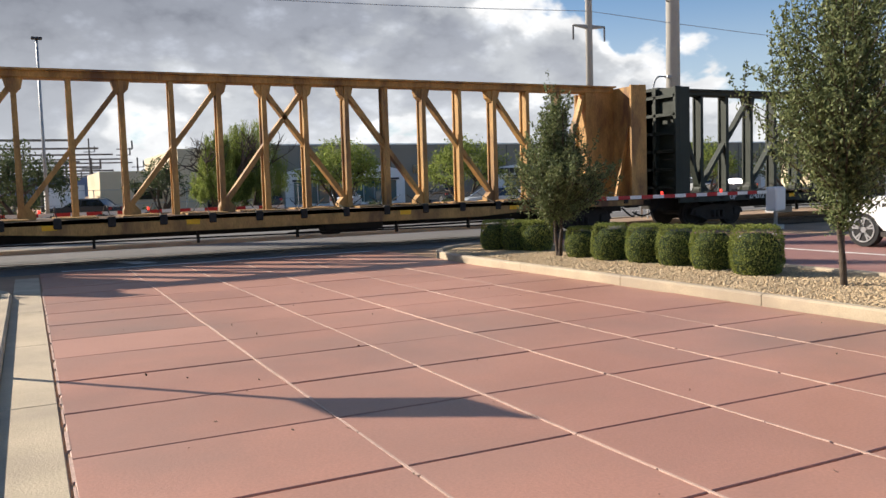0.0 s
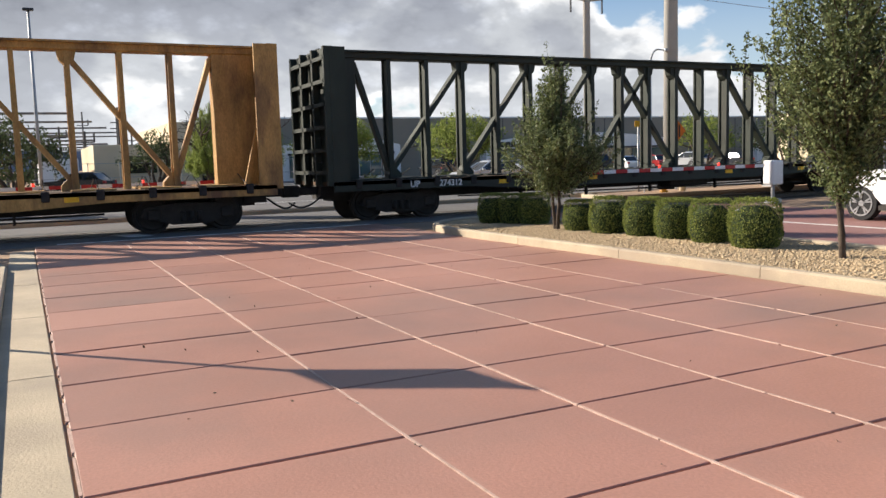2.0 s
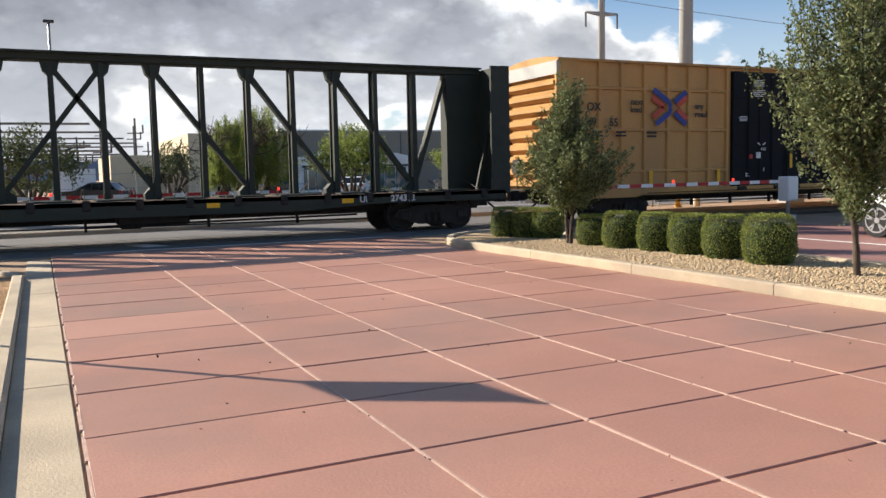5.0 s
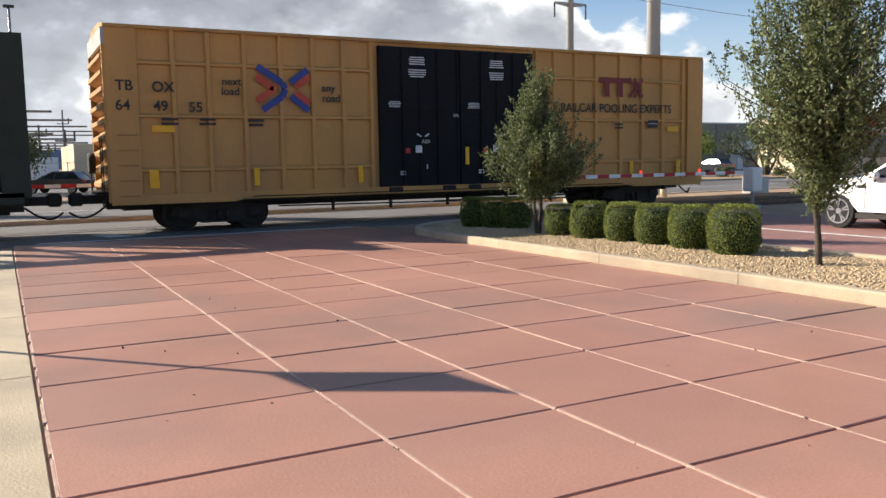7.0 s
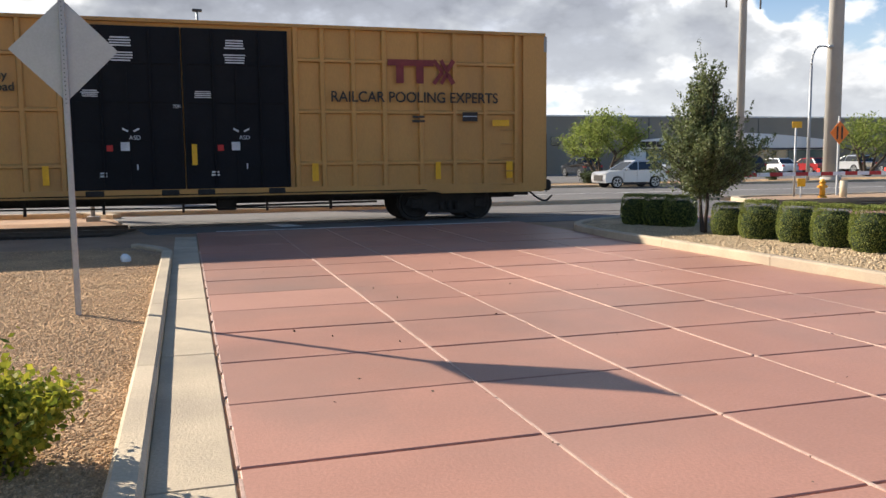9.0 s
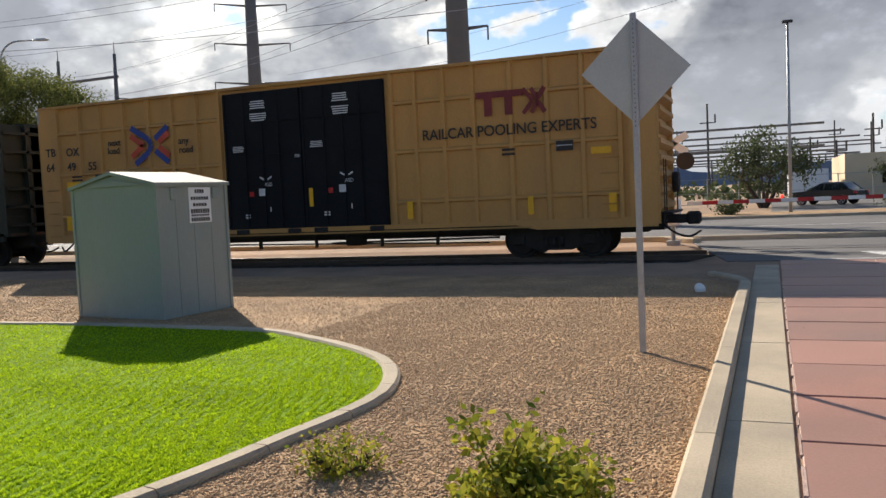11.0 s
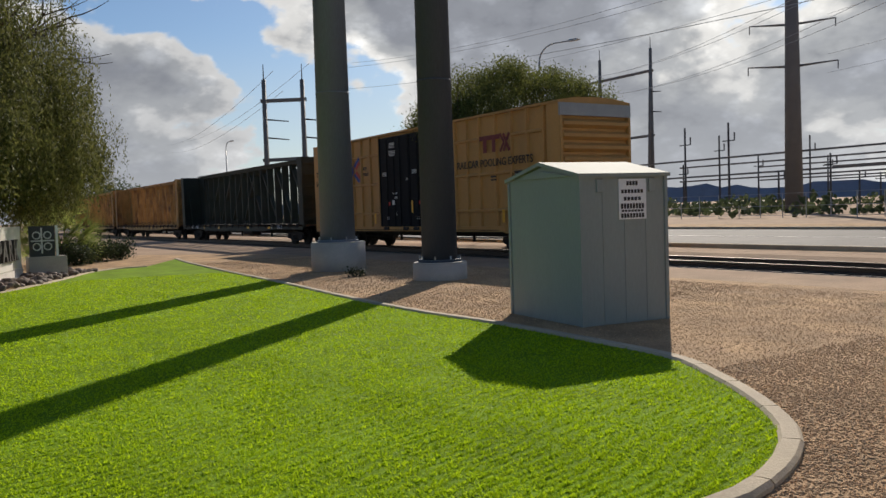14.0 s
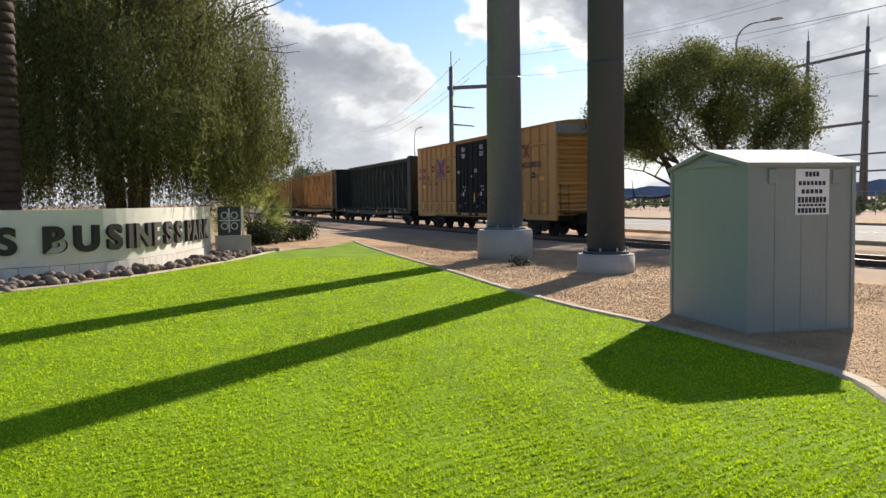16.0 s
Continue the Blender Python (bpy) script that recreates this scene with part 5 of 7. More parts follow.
weeping_tree("pale weeping tree before the warehouse", pose(13.0, 54.0, 0), 2.1, 6.5, 1700, 62, FAR, "leaf_mesq")
spread_tree("round green tree before the warehouse", pose(18.9, 53, 0), 2.5, 5.0, 9000, 0.22, M["leaf_mesq"], 63, 0.36, 0.6, FAR)
spread_tree("round green tree before the warehouse", pose(28.1, 53, 0), 2.7, 5.0, 9000, 0.22, M["leaf_mesq"], 64, 0.36, 0.6, FAR)
spread_tree("round green tree before the warehouse", pose(52.3, 54, 0), 2.6, 5.2, 4000, 0.26, M["leaf_mesq"], 65, 0.3, 0.6, FAR)
spread_tree("dark green tree by the road", pose(-0.5, 60, 0), 3.0, 5.4, 4500, 0.28, M["leaf_far"], 66, 0.15, 0.6, FAR)
spread_tree("small grey-green tree by the road", pose(9.2, 66, 0), 1.8, 4.6, 2500, 0.24, M["leaf_far"], 67, 0.3, 0.6, FAR)
for i, (x, y, r, h) in enumerate([(60, 52, 3, 5.5), (70, 58, 3.4, 6), (82, 60, 3.2, 6.2), (64, 34, 2.6, 5), (48, 22, 2.6, 5), (58, 20, 3, 5.6), (76, 24, 3.4, 6)]):
    spread_tree("green tree along the side road", pose(x, y, 0), r, h, 3500, 0.3, M["leaf_far"], 70 + i, 0.22, 0.6, "trees along the side road")
for i in range(9):
    x = -120 - 17 * i
    spread_tree("dusty green tree along the railway", pose(x, 27 + (i * 37 % 11), 0), 5, 6 + (i * 7 % 4), 2200, 0.55, M["leaf_far"], 90 + i, 0.12, 0.6, "trees far along the railway")
for i in range(12):
    leafy_bush("roadside_shrub", "low dusty shrub in the far planting strip", pose(-2 + 6.1 * i + (i * 13 % 5) * 0.5, 45.2 + (i % 3) * 0.6, 0.1), 0.9, 0.9, 700, 0.16, M["leaf_far"], 120 + i, "shrubs along the far kerb")
for i, (x, y) in enumerate([(-34.2, 9.0), (-35.6, 9.9), (-37.0, 10.9)]):
    leafy_bush("dark_shrub", "low dark green shrub at the end of the lawn", pose(x, y, 0), 1.0, 1.0, 2200, 0.10, M["leaf_dark"], 140 + i, "dark shrubs by the lawn")


def fan_palm():
    t = thing("fan_palm", "low fan palm with stiff spiky green leaves", "palm", pose(-36.0, 8.7, 0))
    rng = random.Random(7)
    bm = bmesh.new()
    tube(bm, (0, 0, -0.1), (0, 0, 0.7), 0.28, 0.22, n=10)
    part("trunk", bm, M["palm_bark"], t)
    for k in range(44):
        a, e = rng.uniform(0, 6.283), rng.uniform(-0.4, 1.2)
        d = Vector((math.cos(a) * math.cos(e), math.sin(a) * math.cos(e), math.sin(e)))
        hub = Vector((0, 0, 0.9)) + d * rng.uniform(0.5, 1.2)
        s = d.orthogonal().normalized()
        bm = bmesh.new()
        tube(bm, (0, 0, 0.65), hub, 0.02, 0.012, n=5)
        for j in range(15):
            q = (j - 7) / 7 * 1.25
            w = (d * math.cos(q) + s * math.sin(q)).normalized()
            n = d.cross(s) * 0.022
            tip = hub + w * 1.0
            v = [bm.verts.new(p) for p in (hub - n, hub + w * 0.4 + w.cross(d.cross(s)).normalized() * 0.03, tip, hub + n)]
            bm.faces.new(v)
        part("frond", bm, M["leaf_mesq"], t)


fan_palm()


def date_palm():
    t = thing("palm_tree", "tall palm with a thick dark trunk", "palm", pose(-22.7, 1.25, 0))
    bm = bmesh.new()
    for k in range(40):
        tube(bm, (0, 0, k * 0.25), (0, 0, k * 0.25 + 0.25), 0.40, 0.36, n=14)
    part("trunk", bm, M["palm_bark"], t)
    rng = random.Random(9)
    for k in range(18):
        a, e = 0.35 * k * 3.3, rng.uniform(-0.2, 1.1)
        bm = bmesh.new()
        p = Vector((0, 0, 10))
        d = Vector((math.cos(a) * math.cos(e), math.sin(a) * math.cos(e), math.sin(e)))
        s = Vector((-math.sin(a), math.cos(a), 0))
        for j in range(12):
            q = p + d * 0.28
            tube(bm, p, q, 0.03, 0.025, n=4)
            for g in (-1, 1):
                v = [bm.verts.new(c) for c in (p, q, q + (s * g * 0.5 + d * 0.25 - Vector((0, 0, 0.12))))]
                bm.faces.new(v)
            p, d = q, (d - Vector((0, 0, 0.11))).normalized()
        part("frond", bm, M["leaf_far"], t)


date_palm()


# ---- railside and street furniture ----
def signal_shed():
    t = thing("signal_shed", "pale grey-green metal signal shed with a shallow gable roof", "equipment shed", pose(-8.45, 11.16, 0, 0, 0, -7.5))
    x0, x1, y0, y1, e, pk = -1.87, 0.0, 0.0, 1.42, 2.03, 2.22
    xm = (x0 + x1) / 2
    bm = bmesh.new()
    prism(bm, [(x0, -0.05), (x0, e), (xm, pk - 0.03), (x1, e), (x1, -0.05)], "y", y0, y1)
    part("body", bm, M["box_green"], t)
    bm = bmesh.new()
    o = 0.05
    prism(bm, [(x0 - o, e - 0.03), (x0 - o, e + 0.02), (xm, pk + 0.04), (x1 + o, e + 0.02), (x1 + o, e - 0.03), (xm, pk - 0.01)], "y", y0 - 0.06, y1 + 0.06)
    part("roof", bm, M["box_green"], t, "pale sheet metal roof")
    bm = bmesh.new()
    prism(bm, [(x0 + 0.2, e - 0.0), (xm, pk - 0.09), (x1 - 0.2, e - 0.0)], "y", y0 - 0.03, y0 + 0.0)
    part("gable_vent", bm, M["box_green"], t)
    for y in (y0 + 0.36, y0 + 0.72, y0 + 1.08):
        bm = bmesh.new()
        box(bm, x1, x1 + 0.008, y - 0.012, y + 0.012, 0.02, e - 0.05)
        part("seam", bm, M["box_green"], t)
    for x, y in ((x0, y0), (x1, y0), (x1, y1)):
        bm = bmesh.new()
        box(bm, x - 0.025, x + 0.025, y - 0.025, y + 0.025, 0.0, e - 0.02)
        part("corner_trim", bm, M["box_green"], t)
    for y in (y0 + 0.3, y1 - 0.25):
        bm = bmesh.new()
        box(bm, x1, x1 + 0.03, y - 0.05, y + 0.05, e - 0.24, e - 0.06, 0.008)
        part("lifting_lug", bm, M["box_green"], t)
    bm = bmesh.new()
    box(bm, x1 + 0.004, x1 + 0.014, y0 + 0.62, y0 + 1.08, 1.42, 1.97)
    plate = part("notice", bm, M["white"], t, "white notice plate with dark lines of writing")
    bm = bmesh.new()
    for z, w, h in ((1.91, 0.2, 0.06), (1.80, 0.38, 0.05), (1.70, 0.3, 0.05), (1.60, 0.4, 0.07), (1.535, 0.38, 0.03), (1.47, 0.4, 0.06)):
        n = max(3, int(w / 0.05))
        for k in range(n):
            yy = y0 + 0.85 - w / 2 + k * w / n
            box(bm, x1 + 0.014, x1 + 0.018, yy, yy + w / n * 0.72, z - h / 2, z + h / 2)
    part("writing", bm, M["lettering"], plate)


signal_shed()


def great_pole(label, x, y, r0, r1, h, base_r, base_h, steel):
    t = thing("transmission_pole", label, "utility pole", pose(x, y, 0))
    bm = bmesh.new()
    tube(bm, (0, 0, base_h), (0, 0, h), r0, r1, n=24)
    tube(bm, (0, 0, base_h), (0, 0, base_h + 0.06), r0 + 0.09, n=24)
    for k in range(1, 4):
        z = base_h + k * 4.2
        rr = r0 + (r1 - r0) * z / h
        tube(bm, (0, 0, z), (0, 0, z + 0.04), rr + 0.012, n=24)
    part("shaft", bm, steel, t)
    bm = bmesh.new()
    tube(bm, (0, 0, -0.2), (0, 0, base_h - 0.03), base_r, n=28)
    tube(bm, (0, 0, base_h - 0.03), (0, 0, base_h), base_r, base_r - 0.03, n=28)
    part("footing", bm, M["concrete"], t, "round poured concrete footing")
    for k in range(8):
        a = k * 0.785
        bm = bmesh.new()
        tube(bm, ((r0 + 0.06) * math.cos(a), (r0 + 0.06) * math.sin(a), base_h), ((r0 + 0.06) * math.cos(a), (r0 + 0.06) * math.sin(a), base_h + 0.14), 0.022, n=6)
        part("anchor_bolt", bm, M["galv"], t)


great_pole("thick pale steel transmission pole on a concrete footing", -21.9, 14.0, 0.50, 0.30, 32, 0.78, 0.82, M["pole_steel"])
great_pole("thick dark steel transmission pole on a low concrete footing", -16.7, 14.15, 0.42, 0.27, 32, 0.64, 0.42, M["pole_dark"])


def road_sign_back():
    t = thing("diamond_road_sign", "diamond road sign seen from its bare metal back", "road sign", pose(-1.21, 9.64, 0))
    bm = bmesh.new()
    prism(bm, [(0, -0.53), (0.53, 0), (0, 0.53), (-0.53, 0)], "y", -0.004, 0.004)
    ob = part("plate", bm, M["sign_back"], t, at=pose(0, 0, 2.8))
    bm = bmesh.new()
    box(bm, -0.03, 0.03, -0.055, -0.006, -0.1, 3.35, 0.008)
    part("post", bm, M["galv"], t)
    bm = bmesh.new()
    for z in range(24):
        tube(bm, (0, -0.0555, 2.25 + z * 0.045), (0, -0.0575, 2.25 + z * 0.045), 0.006, n=6)
    part("post_holes", bm, M["joint"], t)


road_sign_back()


def crossing_gate(x, y, reach, label, flip=1, signals=True):
    t = thing("crossing_gate", label, "crossing gate", pose(x, y, 0, 0, 0, 0 if flip > 0 else 180), "crossing gates")
    bm = bmesh.new()
    tube(bm, (0, 0, -0.05), (0, 0, 3.2 if signals else 1.0), 0.06, n=10)
    box(bm, -0.18, 0.18, -0.2, 0.2, -0.05, 0.12, 0.02)
    part("mast", bm, M["galv"], t)
    bm = bmesh.new()
    box(bm, -0.22, 0.22, -0.22, 0.22, 0.55, 1.3, 0.04)
    part("mechanism", bm, M["white"], t, "pale grey gate mechanism box")
    for k in range(int(reach / 0.41)):
        bm = bmesh.new()
        xa = -0.4 - k * 0.41
        box(bm, xa - 0.408, xa, -0.02, 0.02, 1.10, 1.2)
        part("arm_section", bm, M["red_paint"] if k % 2 else M["white"], t)
    for k in (0.3, 0.6, 0.97):
        bm = bmesh.new()
        tube(bm, (-reach * k, 0, 1.2), (-reach * k, 0, 1.29), 0.035, n=8)
        part("arm_lamp", bm, M["lamp_red"], t, "lit red lamp")
    for s in (-1, 1) if signals else ():
        bm = bmesh.new()
        tube(bm, (s * 0.38, -0.06, 2.35), (s * 0.38, -0.02, 2.35), 0.25, n=18)
        part("signal_target", bm, M["lettering"], t)
        bm = bmesh.new()
        tube(bm, (s * 0.38, -0.09, 2.35), (s * 0.38, -0.06, 2.35), 0.1, n=14)
        part("signal_lamp", bm, M["lamp_red"], t, "lit red lamp")
    for s in (-1, 1) if signals else ():
        bm = bmesh.new()
        beam(bm, (-0.45, -0.05, 2.85 - s * 0.25), (0.45, -0.05, 2.85 + s * 0.25), 0.02, 0.2)
        part("crossbuck_blade", bm, M["white"], t)


crossing_gate(20.9, 18.6, 7.6, "railway crossing gate with its striped arm down over the exit lane", 1, False)
crossing_gate(-2.6, 25.6, 9.6, "railway crossing gate with its striped arm down beyond the track", -1)


def stop_sign(x, y, rz):
    t = thing("stop_sign", "red octagonal stop sign on a thin post", "road sign", pose(x, y, 0, 0, 0, rz))
    bm = bmesh.new()
    prism(bm, [(0.38 * math.cos(radians(22.5 + 45 * k)), 0.38 * math.sin(radians(22.5 + 45 * k))) for k in range(8)], "y", -0.005, 0.005)
    part("plate", bm, M["red_paint"], t, at=pose(0, 0, 2.25))
    lettering("STOP", 0.3, M["white_letter"], t, pose(0, -0.008, 2.15, 90, 0, 0), bold=0.008, align="CENTER", depth=0.001)
    bm = bmesh.new()
    box(bm, -0.025, 0.025, 0.006, 0.05, -0.05, 2.6)
    part("post", bm, M["galv"], t)


stop_sign(19.7, 14.0, -52)


def small_street_things():
    t = thing("fire_hydrant", "yellow-orange fire hydrant on the dirt corner", "hydrant", pose(22.55, 25.4, 0.08))
    bm = bmesh.new()
    tube(bm, (0, 0, 0), (0, 0, 0.08), 0.16, n=12)
    tube(bm, (0, 0, 0.08), (0, 0, 0.55), 0.1, n=12)
    tube(bm, (0, 0, 0.55), (0, 0, 0.7), 0.13, 0.05, n=12)
    part("barrel", bm, M["hydrant"], t)
    for s in (-1, 1):
        bm = bmesh.new()
        tube(bm, (0, 0, 0.42), (s * 0.2, 0, 0.42), 0.055, n=10)
        part("outlet", bm, M["hydrant"], t)
    t = thing("bollard", "pale concrete bollard by the hydrant", "bollard", pose(23.6, 25.5, 0.08))
    bm = bmesh.new()
    tube(bm, (0, 0, -0.05), (0, 0, 0.62), 0.13, n=12)
    part("post", bm, M["wall_beige"], t)
    t = thing("marker_post", "small yellow marker sign on a short post", "road sign", pose(22.0, 25.9, 0.08))
    bm = bmesh.new()
    box(bm, -0.02, 0.02, -0.02, 0.02, -0.05, 0.55)
    part("post", bm, M["galv"], t)
    bm = bmesh.new()
    box(bm, -0.18, 0.18, -0.03, -0.02, 0.42, 0.72)
    part("plate", bm, M["reflector"], t)
    t = thing("street_name_sign", "thin post with a small yellow sign on top", "road sign", pose(22.2, 26.5, 0.08))
    bm = bmesh.new()
    tube(bm, (0, 0, -0.05), (0, 0, 2.7), 0.04, n=8)
    part("post", bm, M["galv"], t)
    bm = bmesh.new()
    box(bm, -0.22, 0.22, -0.06, -0.045, 2.62, 2.86)
    part("plate", bm, M["reflector"], t)
    t = thing("work_sign", "orange diamond warning sign on a post", "road sign", pose(24.56, 26.9, 0.08))
    bm = bmesh.new()
    box(bm, -0.03, 0.03, -0.03, 0.03, -0.05, 3.1)
    part("post", bm, M["galv"], t)
    bm = bmesh.new()
    prism(bm, [(0, -0.46), (0.46, 0), (0, 0.46), (-0.46, 0)], "y", -0.05, -0.036)
    part("plate", bm, M["orange"], t, at=pose(0, 0, 2.45))
    bm = bmesh.new()
    for s in (-1, 1):
        box(bm, s * 0.11 - 0.04, s * 0.11 + 0.04, -0.06, -0.052, 2.2, 2.7)
    part("symbol", bm, M["lettering"], t)
    t = thing("utility_pedestal", "low green utility box on the dirt corner", "utility box", pose(28.6, 25.3, 0.08))
    bm = bmesh.new()
    box(bm, -0.5, 0.5, -0.3, 0.3, -0.05, 0.7, 0.03)
    part("body", bm, M["galv"], t)


small_street_things()


def park_sign():
    """The curved entrance wall with raised dark letters."""
    t = thing("entrance_wall", "curved white stucco entrance wall with dark raised letters", "sign wall")
    curve = spline([(-26.7, 6.3, 0), (-23.4, 5.2, 0), (-20.95, 3.9, 0), (-19.5, 1.9, 0), (-19.2, -0.2, 0), (-20.0, -2.6, 0)], 0.2)
    total = sum((q - p).length for p, q in zip(curve, curve[1:]))

    def at(u, out=0.0, z=0.0):
        """A point on the wall's face, u of its length from the far end."""
        k = min(max(u, 0.0), 1.0) * (len(curve) - 1)
        i = min(int(k), len(curve) - 2)
        d = (curve[i + 1] - curve[i]).normalized()
        p = curve[i].lerp(curve[i + 1], k - i) + Vector((-d.y, d.x, 0)) * out
        p += d * total * (u - min(max(u, 0.0), 1.0))
        return Vector((p.x, p.y, z))

    def band(name, z0, z1, o0, o1, material, lbl=""):
        bm = bmesh.new()
        n = 40
        rings = []
        for k in range(n + 1):
            u = k / n
            rings.append([bm.verts.new(at(u, o, z)) for o, z in ((o1, z0), (o1, z1), (o0, z1), (o0, z0))])
        for p, q in zip(rings, rings[1:]):
            for k in range(4):
                bm.faces.new((p[k], p[(k + 1) % 4], q[(k + 1) % 4], q[k]))
        bm.faces.new(rings[0])
        bm.faces.new(rings[-1][::-1])
        return part(name, bm, material, t, lbl)

    band("wall", 0.37, 1.56, -0.35, 0.0, M["wall_white"])
    for k in range(42):
        u0, u1 = k / 42, (k + 0.96) / 42
        bm = bmesh.new()
        vs = [[bm.verts.new(at(u, o, z)) for o, z in ((0.03, -0.1), (0.03, 0.358), (-0.3, 0.358), (-0.3, -0.1))] for u in (u0, u1)]
        for j in range(4):
            bm.faces.new((vs[0][j], vs[0][(j + 1) % 4], vs[1][(j + 1) % 4], vs[1][j]))
        bm.faces.new(vs[0])
        bm.faces.new(vs[1][::-1])
        part("base_block", bm, M["wall_white"], t)
    word = "YS BUSINESS PARK"
    widths = {"I": 0.22, " ": 0.2, "N": 0.53, "B": 0.5, "U": 0.5, "S": 0.47, "E": 0.45, "P": 0.47, "A": 0.52, "R": 0.5, "K": 0.5, "Y": 0.5}
    s = 0.66
    for i, ch in enumerate(reversed(word)):
        w = widths[ch] * (1.12 if i < 5 else 1.42)
        if ch != " ":
            u = (s + w / 2) / total
            p, q = at(u - 0.005), at(u + 0.005)
            ang = math.degrees(math.atan2((p - q).y, (p - q).x))
            o = at(u, 0.05, 0.66)
            lettering(ch, 0.76, M["lettering"], t, pose(o.x, o.y, o.z, 90, 0, ang), name="letter", depth=0.045, bold=0.03, align="CENTER", squeeze=0.98 if i < 5 else 1.2)
        s += w
    g = thing("sign_panel", "dark metal panel with ring ornaments on a low block", "sign panel", pose(-26.85, 6.55, 0, 0, 0, 96))
    bm = bmesh.new()
    box(bm, -0.05, 1.0, -0.02, 0.35, -0.1, 0.66, 0.01)
    part("plinth", bm, M["concrete"], g)
    bm = bmesh.new()
    box(bm, 0.0, 0.70, 0.06, 0.10, 0.66, 1.55)
    part("panel", bm, M["dark_steel"], g)
    for x in (0.2, 0.5):
        for z in (0.95, 1.28):
            bm = bmesh.new()
            for k in range(16):
                p0, p1 = 6.283 * k / 16, 6.283 * (k + 1) / 16
                tube(bm, (x + 0.1 * math.cos(p0), 0.04, z + 0.1 * math.sin(p0)), (x + 0.1 * math.cos(p1), 0.04, z + 0.1 * math.sin(p1)), 0.018, n=5)
            part("ring", bm, M["white_letter"], g)
    bm = bmesh.new()
    box(bm, 0.32, 0.36, 0.03, 0.06, 0.75, 1.5)
    box(bm, 0.05, 0.68, 0.03, 0.06, 1.1, 1.14)
    part("cross_bar", bm, M["white_letter"], g)
    bm = bmesh.new()
    box(bm, 0.72, 0.78, 0.0, 0.06, 0.0, 1.56)
    part("edge_post", bm, M["white"], g)
    # river rocks at its foot
    rng = random.Random(21)
    rocks = []
    for k in range(6):
        bm = bmesh.new()
        bmesh.ops.create_icosphere(bm, subdivisions=2, radius=1.0)
        for v in bm.verts:
            v.co *= 1 + 0.35 * (noise.noise(v.co * 1.3 + Vector((k * 7, 0, 0))))
            v.co.z *= 0.6
        for f in bm.faces:
            f.smooth = True
        rocks.append(to_mesh("rock", bm, M["river"]))
    root = thing("river_rocks", "grey-brown river rocks piled along the wall foot", "rocks")
    n = 0
    while n < 290:
        u, o = rng.uniform(-0.16, 0.8), rng.uniform(0.12, 1.9)
        p = at(u, o)
        if u < 0:
            p += Vector((-0.3, 0.3, 0))
        if in_poly(p.x, p.y, LAWN_POLY):
            continue
        sc = rng.uniform(0.08, 0.155)
        shared("rock", rocks[n % 6], root, pose(p.x, p.y, 0.05 + rng.random() * 0.14 * max(0.2, 1.3 - o * 0.7), rng.uniform(-25, 25), rng.uniform(-25, 25), rng.uniform(0, 360)) @ Matrix.Scale(sc, 4))
        n += 1


park_sign()
t = thing("white_stone", "pale stone lying on the gravel", "stone", pose(-1.05, 14.6, 0.0))
bm = bmesh.new()
bmesh.ops.create_icosphere(bm, subdivisions=2, radius=0.09)
for v in bm.verts:
    v.co *= 1 + 0.3 * noise.noise(v.co * 9)
part("stone", bm, M["white"], t, at=pose(0, 0, 0.05))


